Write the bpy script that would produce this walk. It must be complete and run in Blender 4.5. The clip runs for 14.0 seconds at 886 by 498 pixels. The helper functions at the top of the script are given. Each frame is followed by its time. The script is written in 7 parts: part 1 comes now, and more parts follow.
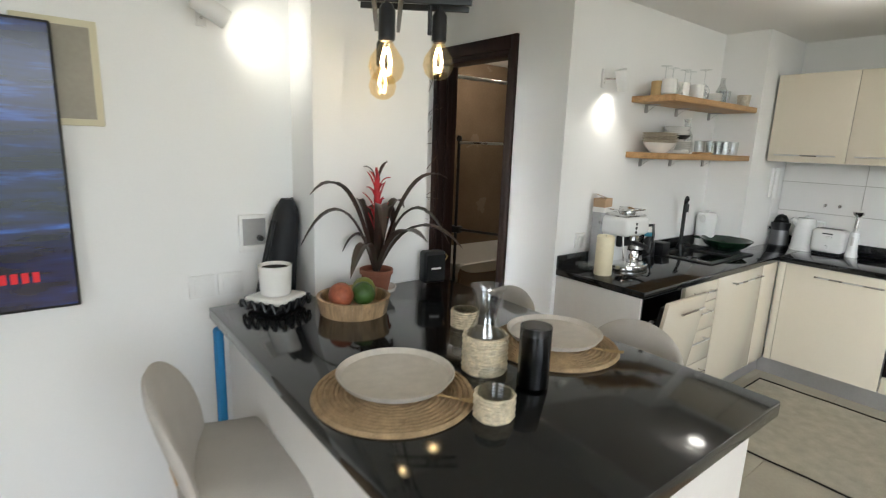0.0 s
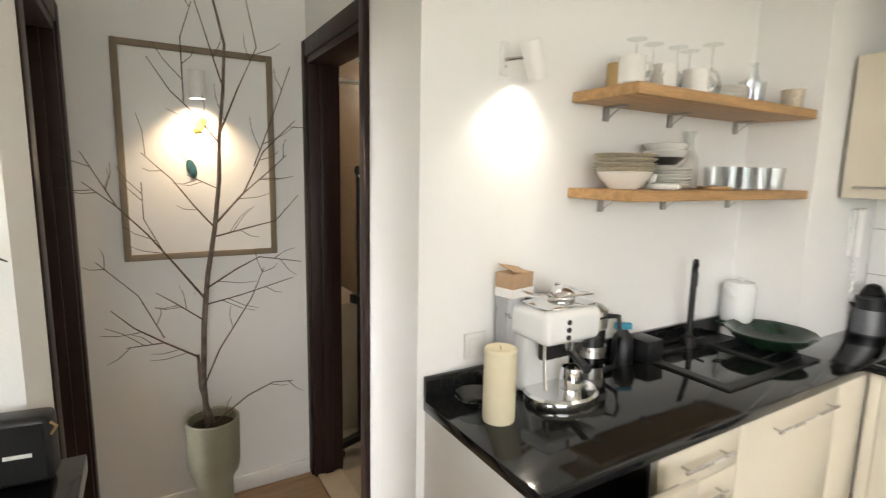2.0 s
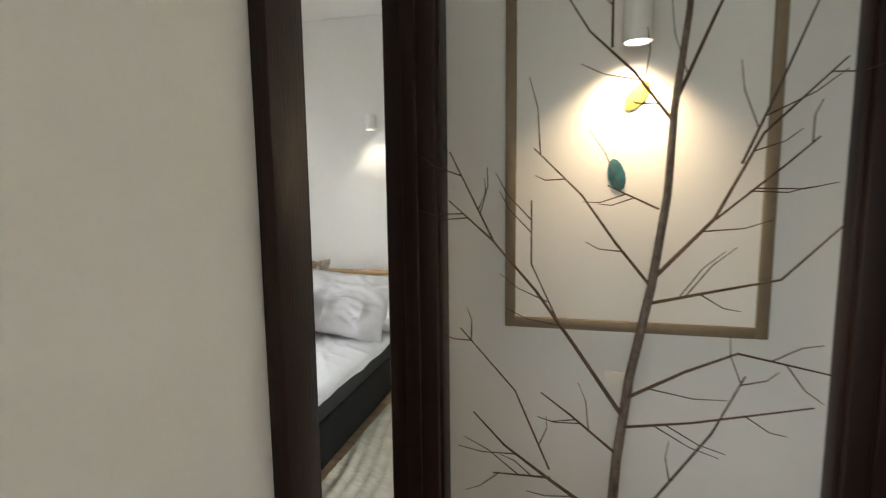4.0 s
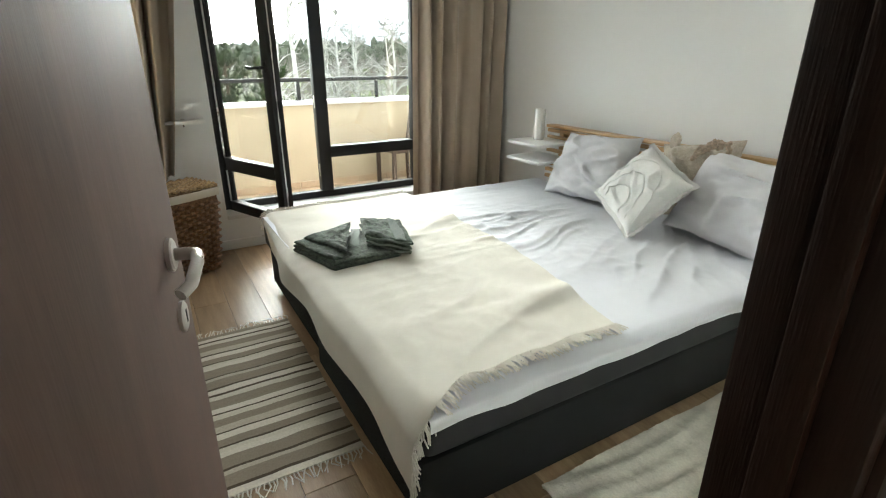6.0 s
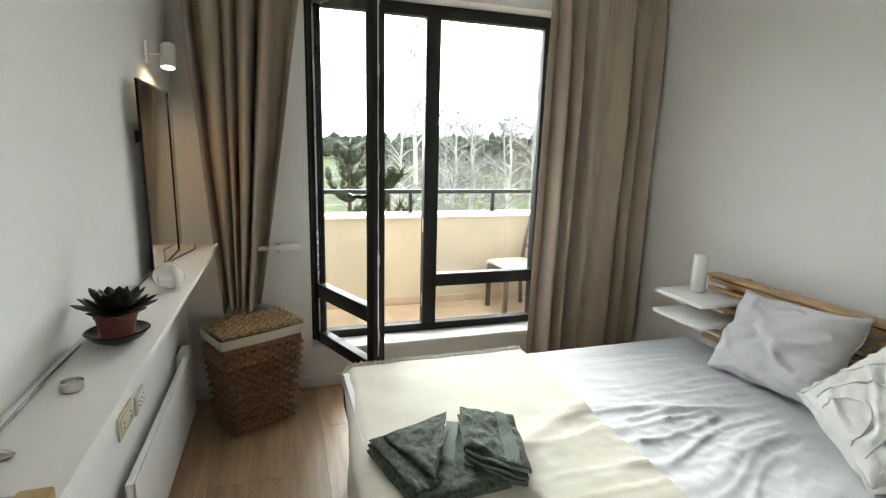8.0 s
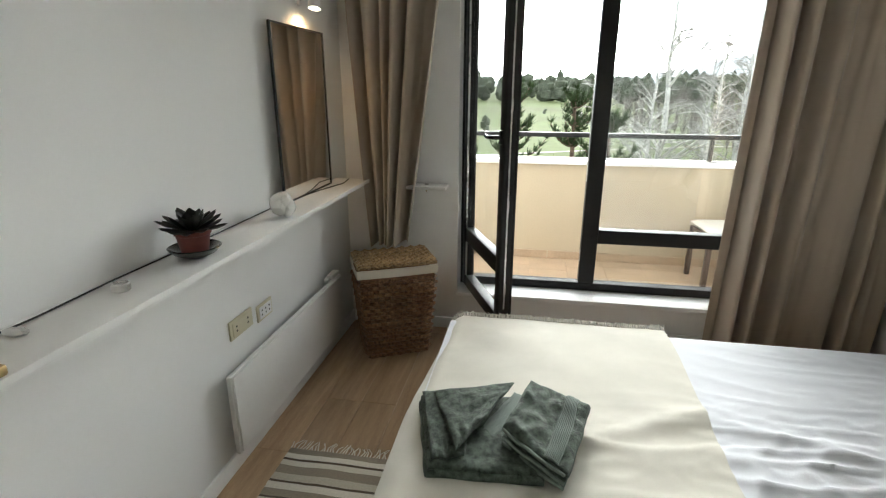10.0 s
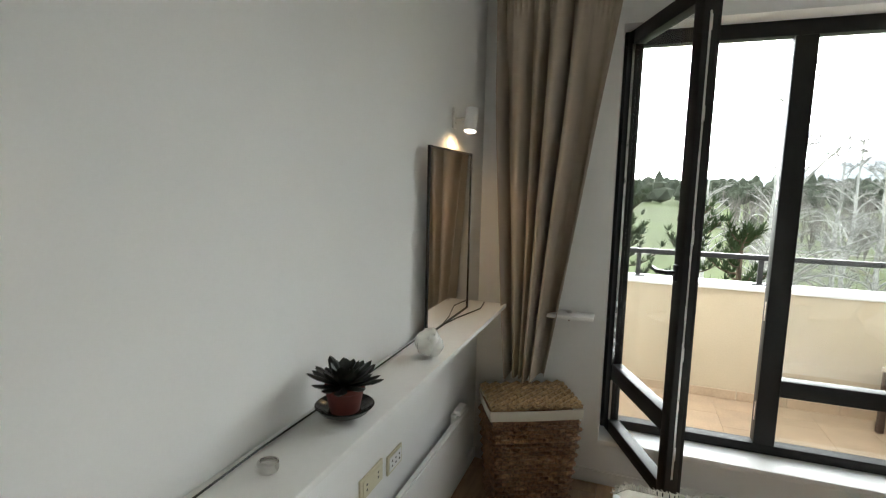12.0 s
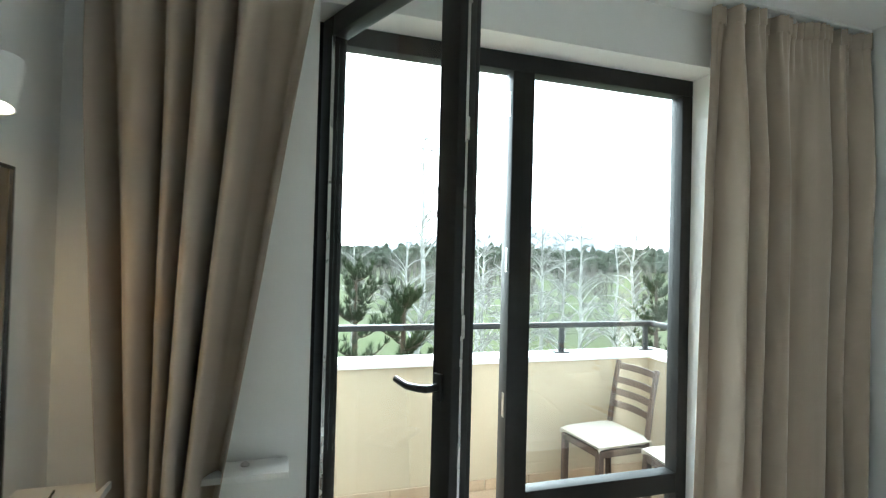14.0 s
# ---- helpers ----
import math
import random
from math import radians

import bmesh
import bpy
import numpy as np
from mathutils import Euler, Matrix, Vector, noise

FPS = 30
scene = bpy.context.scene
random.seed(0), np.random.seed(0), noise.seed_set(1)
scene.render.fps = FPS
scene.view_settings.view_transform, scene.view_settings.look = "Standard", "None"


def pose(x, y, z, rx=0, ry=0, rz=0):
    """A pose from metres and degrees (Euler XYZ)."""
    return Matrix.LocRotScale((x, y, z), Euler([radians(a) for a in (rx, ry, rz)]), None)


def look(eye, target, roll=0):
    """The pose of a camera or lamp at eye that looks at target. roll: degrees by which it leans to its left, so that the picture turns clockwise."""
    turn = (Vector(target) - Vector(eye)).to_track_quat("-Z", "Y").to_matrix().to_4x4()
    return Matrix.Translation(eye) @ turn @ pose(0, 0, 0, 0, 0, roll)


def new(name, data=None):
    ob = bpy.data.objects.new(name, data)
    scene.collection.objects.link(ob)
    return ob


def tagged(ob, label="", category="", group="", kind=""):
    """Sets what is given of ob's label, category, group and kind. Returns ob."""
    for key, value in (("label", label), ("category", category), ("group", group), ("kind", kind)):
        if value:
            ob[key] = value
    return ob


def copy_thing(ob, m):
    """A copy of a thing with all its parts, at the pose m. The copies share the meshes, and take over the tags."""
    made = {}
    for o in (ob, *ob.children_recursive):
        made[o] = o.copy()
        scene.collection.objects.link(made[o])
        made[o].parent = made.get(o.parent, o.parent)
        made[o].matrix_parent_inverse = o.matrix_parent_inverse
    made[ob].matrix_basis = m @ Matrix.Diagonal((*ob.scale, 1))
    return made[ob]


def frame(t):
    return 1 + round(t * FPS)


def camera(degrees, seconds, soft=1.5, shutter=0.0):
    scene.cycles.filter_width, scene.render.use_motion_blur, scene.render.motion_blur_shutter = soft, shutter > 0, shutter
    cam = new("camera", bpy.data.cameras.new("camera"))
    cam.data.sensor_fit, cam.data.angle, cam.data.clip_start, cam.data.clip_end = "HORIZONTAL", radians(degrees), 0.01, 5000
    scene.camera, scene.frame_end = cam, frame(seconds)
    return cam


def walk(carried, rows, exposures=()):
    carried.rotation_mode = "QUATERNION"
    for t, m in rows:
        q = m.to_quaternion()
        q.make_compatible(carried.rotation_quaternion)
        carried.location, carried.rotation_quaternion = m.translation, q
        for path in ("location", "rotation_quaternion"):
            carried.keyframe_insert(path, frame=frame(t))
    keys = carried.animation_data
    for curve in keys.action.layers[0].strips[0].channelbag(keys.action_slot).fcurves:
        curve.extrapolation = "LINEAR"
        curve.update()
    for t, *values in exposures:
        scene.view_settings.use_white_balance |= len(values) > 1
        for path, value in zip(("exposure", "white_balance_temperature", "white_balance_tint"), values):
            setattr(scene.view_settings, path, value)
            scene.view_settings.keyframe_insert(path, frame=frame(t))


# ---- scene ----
cam = camera(82.3, 14.0, soft=1.1, shutter=0.2)
PATH = [
    (0, (-2.876, 2.149, 1.491), (-1.336, 0.939, 1.085), 2.1),
    (0.5, (-2.794, 1.778, 1.533), (-1.266, 0.531, 1.203), 2.2),
    (1, (-2.79, 1.364, 1.536), (-1.263, 0.104, 1.256), 2.2),
    (1.5, (-2.619, 0.988, 1.519), (-1.096, -0.28, 1.251), 2.1),
    (1.75, (-2.542, 0.805, 1.518), (-0.932, -0.382, 1.238), 1.7),
    (2, (-2.412, 0.681, 1.522), (-0.71, -0.328, 1.23), 1.1),
    (2.5, (-2.151, 0.493, 1.547), (-0.218, 0.074, 1.249), 0.1),
    (2.7, (-2.029, 0.467, 1.549), (-0.07, 0.203, 1.247), 0.2),
    (4.8, (-0.82, 0.72, 1.466), (0.807, 1.853, 1.207), -0.8),
    (5, (-0.702, 0.742, 1.46), (0.769, 2.063, 1.157), -0.7),
    (5.5, (-0.577, 0.804, 1.407), (0.542, 2.378, 0.887), -0.5),
    (6, (-0.566, 0.809, 1.396), (0.37, 2.426, 0.683), -0.0),
    (6.5, (-0.56, 0.833, 1.453), (0.264, 2.497, 0.71), 0.4),
    (7, (-0.482, 1.042, 1.554), (0.263, 2.843, 1.106), 0.3),
    (7.2, (-0.455, 1.159, 1.614), (0.293, 2.99, 1.318), 0.3),
    (9.3, (0.083, 1.739, 1.552), (0.113, 3.646, 0.952), 0.1),
    (9.5, (0.148, 1.735, 1.553), (0.069, 3.643, 0.957), -0.2),
    (10, (0.307, 1.685, 1.562), (-0.021, 3.562, 0.954), 0.2),
    (10.5, (0.369, 1.635, 1.589), (-0.203, 3.444, 0.957), 0.7),
    (11, (0.296, 1.668, 1.599), (-0.377, 3.447, 0.981), 1.0),
    (11.5, (0.079, 1.758, 1.631), (-0.653, 3.578, 1.238), 0.8),
    (12, (-0.047, 1.927, 1.679), (-0.733, 3.788, 1.423), 1.3),
    (12.5, (-0.122, 2.182, 1.666), (-0.513, 4.139, 1.533), 1.4),
    (13, (-0.218, 2.445, 1.678), (-0.253, 4.444, 1.626), 1.5),
    (13.5, (-0.311, 2.738, 1.708), (0.124, 4.69, 1.725), 2.0),
    (14, (-0.238, 3.038, 1.653), (0.365, 4.945, 1.686), 1.5),
]
EXPOSURES = [(0, 3.12, 6000, 7), (1, 3.17, 6350, 9), (1.5, 3.5, 6400, 10), (2, 3.6, 6450, 10), (2.7, 3.55, 6450, 10), (5, 3.0, 6300, 2), (6.5, 3.1, 6300, 0), (9.5, 2.75, 6250, 4), (11, 2.65, 6250, 4), (12.5, 2.77, 6100, 2), (13.5, 3.0, 5700, -4), (14, 3.0, 5550, -6)]
walk(cam, [(t, look(eye, target, roll)) for t, eye, target, roll in PATH], exposures=EXPOSURES)

# ---- world, sun, lamps ----
world = bpy.data.worlds.new("overcast_world")
scene.world = world
world.use_nodes = True
wn = world.node_tree.nodes
sky = wn.new("ShaderNodeTexSky")
sky.sky_type, sky.sun_disc = "NISHITA", False
sky.sun_elevation, sky.sun_rotation = radians(23), radians(4)
sky.air_density, sky.dust_density = 1.0, 2.0
pale = wn.new("ShaderNodeHueSaturation")
pale.inputs["Saturation"].default_value = 0.10
world.node_tree.links.new(sky.outputs[0], pale.inputs["Color"])
world.node_tree.links.new(pale.outputs[0], wn["Background"].inputs[0])
wn["Background"].inputs[1].default_value = 0.15


def lamp(name, kind, m, watts, color, size=0.1, size_y=0.1, angle=60, blend=0.5):
    data = bpy.data.lights.new(name, kind)
    data.energy, data.color = watts, color
    if kind == "AREA":
        data.shape, data.size, data.size_y = "RECTANGLE", size, size_y
    elif kind == "SUN":
        data.angle = radians(angle)
    else:
        data.shadow_soft_size = size
        if kind == "SPOT":
            data.spot_size, data.spot_blend = radians(angle), blend
    ob = new(name, data)
    ob.matrix_world = m
    return ob


WARM = (1.0, 0.72, 0.42)
lamp("overcast_sun", "SUN", look((0, 0, 0), (-0.06, -0.88, -0.47)), 0.3, (1, 0.96, 0.9), angle=60)
lamp("living_daylight_fill", "AREA", look((-4.85, 4.78, 1.6), (-4.85, 0, 1.4)), 0.5, (0.93, 0.97, 1.0), 1.9, 1.6)
# added fill for the TV wall; no window is known at this end
lamp("living_daylight_fill", "AREA", look((-6.45, 2.0, 1.4), (0, 1.7, 0.9)), 4.2, (0.93, 0.97, 1.0), 2.8, 2.2)
lamp("kitchen_sconce_light", "SPOT", look((-1.185, -0.335, 1.80), (-1.13, -0.30, 1.50)), 0.62, (1, 0.9, 0.76), 0.028, angle=124, blend=1.0)
lamp("picture_sconce_light", "SPOT", look((-0.07, 0.468, 1.795), (-0.01, 0.468, 1.4)), 1.5, (1, 0.72, 0.44), 0.028, angle=125, blend=1.0)
lamp("bedroom_sconce_light", "SPOT", look((-0.772, 4.236, 1.912), (-0.82, 4.25, 1.75)), 0.85, (1, 0.64, 0.32), 0.026, angle=160, blend=1.0)
lamp("living_sconce_light", "SPOT", look((-1.064, 1.635, 1.85), (-0.985, 1.40, 1.82)), 0.3, (1, 0.9, 0.74), 0.04, angle=140, blend=1.0)
lamp("bedroom_sconce_light", "SPOT", look((-0.772, 2.16, 1.915), (-0.82, 2.16, 1.75)), 0.14, (1, 0.72, 0.44), 0.024, angle=120, blend=0.8)
lamp("bed_sconce_light", "SPOT", look((2.205, 2.0, 1.912), (2.1, 2.0, 1.0)), 0.5, (1, 0.86, 0.66), 0.02, angle=120, blend=0.9)
lamp("kitchen_ceiling_light", "POINT", pose(-2.04, -1.06, 2.15), 0.3, (1, 0.9, 0.78), 0.06)
lamp("bathroom_ceiling_light", "POINT", pose(0.3, -0.95, 2.12), 1.1, (1, 0.85, 0.65), 0.06)


# ---- materials ----
def mat(name, color, rough=0.6, metal=0.0, vary=0.08, scale=6.0, bump=0.05, fine=60.0, stretch=(1, 1, 1), color2=None,
        spec=0.4, alpha=None, coat=0.0, per_object=0.0, emit=0.0, sheen=0.0):
    """A surface with variation at two scales: broad patches and fine grain."""
    m = bpy.data.materials.new(name)
    m.use_nodes = True
    nt = m.node_tree
    n, l = nt.nodes, nt.links
    p = n["Principled BSDF"]
    p.inputs["Roughness"].default_value = rough
    p.inputs["Metallic"].default_value = metal
    p.inputs["Specular IOR Level"].default_value = spec
    p.inputs["Coat Weight"].default_value = coat
    p.inputs["Sheen Weight"].default_value = sheen
    co = n.new("ShaderNodeTexCoord")
    mp = n.new("ShaderNodeMapping")
    mp.inputs["Scale"].default_value = stretch
    l.new(co.outputs["Object"], mp.inputs[0])
    big = n.new("ShaderNodeTexNoise")
    big.inputs["Scale"].default_value, big.inputs["Detail"].default_value = scale, 4
    small = n.new("ShaderNodeTexNoise")
    small.inputs["Scale"].default_value, small.inputs["Detail"].default_value = fine, 3
    l.new(mp.outputs[0], big.inputs[0])
    l.new(mp.outputs[0], small.inputs[0])
    mixf = n.new("ShaderNodeMath")
    mixf.operation = "MULTIPLY_ADD"
    mixf.inputs[1].default_value = 0.35
    l.new(small.outputs[0], mixf.inputs[0])
    half = n.new("ShaderNodeMath")
    half.operation = "MULTIPLY"
    half.inputs[1].default_value = 0.65
    l.new(big.outputs[0], half.inputs[0])
    l.new(half.outputs[0], mixf.inputs[2])
    ramp = n.new("ShaderNodeValToRGB")
    c = Vector(color)
    lo = Vector(color2) if color2 else c * (1 - vary * 2)
    hi = c if color2 else c * (1 + vary)
    ramp.color_ramp.elements[0].position, ramp.color_ramp.elements[1].position = 0.3, 0.7
    ramp.color_ramp.elements[0].color = (*lo, 1)
    ramp.color_ramp.elements[1].color = (*[min(v, 1) for v in hi], 1)
    l.new(mixf.outputs[0], ramp.inputs[0])
    col = ramp.outputs[0]
    if per_object:
        info = n.new("ShaderNodeObjectInfo")
        ma = n.new("ShaderNodeMapRange")
        ma.inputs["To Min"].default_value, ma.inputs["To Max"].default_value = 1 - per_object, 1 + per_object
        l.new(info.outputs["Random"], ma.inputs[0])
        hs = n.new("ShaderNodeHueSaturation")
        l.new(ma.outputs[0], hs.inputs["Value"])
        l.new(col, hs.inputs["Color"])
        col = hs.outputs[0]
    l.new(col, p.inputs["Base Color"])
    if emit:
        l.new(col, p.inputs["Emission Color"])
        p.inputs["Emission Strength"].default_value = emit
    rr = n.new("ShaderNodeMapRange")
    rr.inputs["To Min"].default_value, rr.inputs["To Max"].default_value = max(rough - 0.08, 0.02), min(rough + 0.08, 1)
    l.new(big.outputs[0], rr.inputs[0])
    l.new(rr.outputs[0], p.inputs["Roughness"])
    if bump:
        b = n.new("ShaderNodeBump")
        b.inputs["Strength"].default_value, b.inputs["Distance"].default_value = min(bump * 4, 1), 0.002
        l.new(small.outputs[0], b.inputs["Height"])
        l.new(b.outputs[0], p.inputs["Normal"])
    return m


def glass(name, tint=(1, 1, 1), rough=0.0, ior=1.45):
    m = mat(name, tint, rough, vary=0.005, bump=0)
    p = m.node_tree.nodes["Principled BSDF"]
    p.inputs["Transmission Weight"].default_value = 1
    p.inputs["IOR"].default_value = ior
    return m


def pane_glass(name, tint=(0.96, 0.97, 0.97), gloss=0.09):
    """Thin window glass: clear with a weak mirror image."""
    m = bpy.data.materials.new(name)
    m.use_nodes = True
    n, l = m.node_tree.nodes, m.node_tree.links
    n.remove(n["Principled BSDF"])
    tr, gl, mx = n.new("ShaderNodeBsdfTransparent"), n.new("ShaderNodeBsdfGlossy"), n.new("ShaderNodeMixShader")
    tr.inputs[0].default_value = (*tint, 1)
    gl.inputs["Roughness"].default_value = 0.01
    mx.inputs[0].default_value = gloss
    l.new(tr.outputs[0], mx.inputs[1])
    l.new(gl.outputs[0], mx.inputs[2])
    l.new(mx.outputs[0], n["Material Output"].inputs[0])
    return m


def stripes(name, colors, period, axis=1, rough=0.9):
    """Woven cloth with bands across one axis, uneven by noise."""
    m = mat(name, colors[0], rough, bump=0.25, fine=260)
    n, l = m.node_tree.nodes, m.node_tree.links
    p = n["Principled BSDF"]
    co, sep = n.new("ShaderNodeTexCoord"), n.new("ShaderNodeSeparateXYZ")
    wob = n.new("ShaderNodeTexNoise")
    wob.inputs["Scale"].default_value = 5
    add = n.new("ShaderNodeMath")
    add.operation = "MULTIPLY_ADD"
    add.inputs[1].default_value = 0.02
    l.new(co.outputs["Object"], sep.inputs[0])
    l.new(co.outputs["Object"], wob.inputs[0])
    l.new(wob.outputs[0], add.inputs[0])
    l.new(sep.outputs[axis], add.inputs[2])
    mul = n.new("ShaderNodeMath")
    mul.operation = "MULTIPLY"
    mul.inputs[1].default_value = 1 / period
    fr = n.new("ShaderNodeMath")
    fr.operation = "FRACT"
    l.new(add.outputs[0], mul.inputs[0])
    l.new(mul.outputs[0], fr.inputs[0])
    ramp = n.new("ShaderNodeValToRGB")
    ramp.color_ramp.interpolation = "CONSTANT"
    bands = [(0, 0), (.05, 3), (.07, 2), (.13, 3), (.15, 1), (.25, 4), (.28, 3), (.30, 1), (.40, 2), (.45, 0), (.48, 3), (.50, 1), (.56, 2), (.62, 3), (.64, 4), (.70, 1),
             (.78, 0), (.83, 3), (.85, 2), (.90, 1)]
    for i, (s, c) in enumerate(bands):
        e = ramp.color_ramp.elements[i] if i < 2 else ramp.color_ramp.elements.new(s)
        e.position, e.color = s, (*colors[c], 1)
    l.new(fr.outputs[0], ramp.inputs[0])
    sp = n.new("ShaderNodeTexNoise")
    sp.inputs["Scale"].default_value = 130
    l.new(co.outputs["Object"], sp.inputs[0])
    mixc = n.new("ShaderNodeMix")
    mixc.data_type, mixc.blend_type = "RGBA", "MULTIPLY"
    mixc.inputs[0].default_value = 0.35
    l.new(ramp.outputs[0], mixc.inputs[6])
    l.new(sp.outputs[0], mixc.inputs[7])
    l.new(mixc.outputs[2], p.inputs["Base Color"])
    return m


M_WALL = mat("white_wall_paint", (0.85, 0.845, 0.83), 0.85, vary=0.015, scale=1.2, bump=0.03, fine=180)
M_CEIL = mat("ceiling_paint", (0.86, 0.855, 0.84), 0.9, vary=0.01, scale=1, bump=0.02, fine=120)
M_TRIM = mat("white_trim", (0.82, 0.81, 0.79), 0.45, vary=0.02, bump=0.01)
M_DARKWOOD = mat("wenge_door", (0.030, 0.015, 0.012), 0.42, spec=0.25, vary=0.25, scale=5, fine=70, stretch=(6, 6, 0.35), bump=0.06)
# base colour lifted to hold the white wall's reflection on the leaf
M_LEAF = mat("door_leaf_veneer", (0.17, 0.117, 0.10), 0.55, spec=0.12, vary=0.12, scale=4, fine=60, stretch=(6, 6, 0.35), bump=0.04)
M_OAK = mat("oak_floor", (0.52, 0.365, 0.22), 0.34, scale=3, fine=40, stretch=(9, 0.8, 9), color2=(0.29, 0.185, 0.105), bump=0.05, per_object=0.3)
M_GAP = mat("floor_joint", (0.10, 0.065, 0.04), 0.8)
M_STEEL = mat("brushed_steel", (0.62, 0.60, 0.58), 0.28, metal=1, vary=0.05, bump=0.02)
M_CHROME = mat("chrome", (0.75, 0.75, 0.75), 0.08, metal=1, vary=0.02, bump=0)
M_BLACK = mat("black_plastic", (0.012, 0.012, 0.013), 0.35, vary=0.1, bump=0.02)
M_WINFRAME = mat("anthracite_window_frame", (0.020, 0.019, 0.019), 0.48, spec=0.25, vary=0.1, bump=0.02)
M_PANE = pane_glass("window_pane")
M_CURTAIN = mat("taupe_curtain", (0.45, 0.37, 0.29), 0.9, vary=0.06, scale=3, bump=0.12, fine=320, sheen=0.2)
M_SHEET = mat("white_cotton_sheet", (0.63, 0.635, 0.665), 0.9, vary=0.02, scale=5, bump=0.06, fine=300)
M_PILLOW = mat("pale_grey_linen", (0.60, 0.59, 0.61), 0.92, vary=0.04, scale=6, bump=0.12, fine=260)
M_THROW = mat("cream_wool_throw", (0.57, 0.54, 0.465), 0.95, vary=0.05, scale=7, bump=0.07, fine=420, sheen=0.2)
M_TOWEL = mat("green_terry_towel", (0.092, 0.118, 0.092), 0.98, vary=0.45, scale=55, bump=0.5, fine=420, sheen=0.12)
M_TOWELBAND = mat("towel_band", (0.17, 0.20, 0.175), 0.8, vary=0.1, bump=0.2, fine=200)
M_BEDBASE = mat("charcoal_bed_fabric", (0.009, 0.010, 0.010), 0.9, vary=0.15, scale=12, bump=0.2, fine=300)
M_BEDGREY = mat("grey_mattress_cover", (0.034, 0.035, 0.036), 0.9, vary=0.1, scale=10, bump=0.1, fine=200)
M_PINE = mat("varnished_pine", (0.50, 0.31, 0.145), 0.4, vary=0.12, scale=6, fine=50, stretch=(8, 0.8, 8), bump=0.04)
M_WICKER = mat("water_hyacinth", (0.43, 0.235, 0.115), 0.5, color2=(0.045, 0.020, 0.010), scale=70, bump=0.25, fine=130, per_object=0.2)
M_WICKERTOP = mat("water_hyacinth_lid", (0.62, 0.44, 0.23), 0.4, color2=(0.12, 0.065, 0.028), scale=70, bump=0.25, fine=130, per_object=0.2)
M_LINEN = mat("off_white_liner", (0.66, 0.62, 0.54), 0.9, vary=0.03, bump=0.1, fine=200)
M_RUG = stripes("striped_rag_rug", [(0.70, 0.65, 0.54), (0.31, 0.265, 0.20), (0.76, 0.71, 0.61), (0.10, 0.075, 0.05), (0.56, 0.50, 0.40)], 0.62)
M_SHAG = mat("cream_shag_rug", (0.66, 0.63, 0.54), 0.95, vary=0.12, scale=9, bump=0.5, fine=120)
M_MIRROR = mat("mirror_glass", (0.93, 0.93, 0.93), 0.01, metal=1, vary=0.002, bump=0)
M_STUCCO = mat("cream_stucco", (0.49, 0.41, 0.295), 0.9, vary=0.03, scale=2, bump=0.15, fine=90)
M_BALTILE = mat("terracotta_tile", (0.47, 0.345, 0.235), 0.45, vary=0.1, scale=5, bump=0.03, per_object=0.07)
M_GROUT = mat("grout", (0.42, 0.34, 0.26), 0.9)
M_TERRA = mat("terracotta_pot", (0.27, 0.10, 0.06), 0.75, vary=0.12, bump=0.08)
M_CERAM = mat("white_ceramic", (0.80, 0.78, 0.74), 0.2, vary=0.02, bump=0.0, coat=0.3)
M_BRASS = mat("brass", (0.50, 0.36, 0.18), 0.38, metal=1, vary=0.05, bump=0)


# ---- builders ----
def thing(name, at=(0, 0, 0), rz=0.0, label="", category="", group="", kind=""):
    e = new(name)
    e.empty_display_size = 0.05
    e.matrix_world = pose(*at, 0, 0, rz)
    return tagged(e, label, category, group, kind)


def finish(bm, sharp=32):
    bmesh.ops.recalc_face_normals(bm, faces=bm.faces)
    for f in bm.faces:
        f.smooth = True
    lim = radians(sharp)
    for e in bm.edges:
        e.smooth = len(e.link_faces) == 2 and e.calc_face_angle(0) < lim


def part(name, bm, material, parent=None, label="", kind="", sharp=32):
    finish(bm, sharp)
    me = bpy.data.meshes.new(name)
    bm.to_mesh(me)
    bm.free()
    me.materials.append(material)
    ob = new(name, me)
    if parent is not None:
        ob.parent = parent
    return tagged(ob, label, kind=kind)


def solid(name, bm, material, label="", category="", group="", kind="", at=(0, 0, 0), rz=0.0):
    """A thing made of one mesh."""
    ob = part(name, bm, material)
    ob.matrix_world = pose(*at, 0, 0, rz)
    return tagged(ob, label, category, group, kind)


def B():
    return bmesh.new()


def box(bm, x0, y0, z0, x1, y1, z1, bevel=0.0, seg=2, m=None):
    r = bmesh.ops.create_cube(bm, size=1.0)
    vs = r["verts"]
    s = Matrix.LocRotScale(((x0 + x1) / 2, (y0 + y1) / 2, (z0 + z1) / 2), None, (abs(x1 - x0), abs(y1 - y0), abs(z1 - z0)))
    bmesh.ops.transform(bm, matrix=(m @ s) if m is not None else s, verts=vs)
    if bevel:
        es = {e for v in vs for e in v.link_edges}
        bmesh.ops.bevel(bm, geom=list(es), offset=bevel, segments=seg, profile=0.5, affect="EDGES")
    return bm


def bx(*a, **k):
    return box(B(), *a, **k)


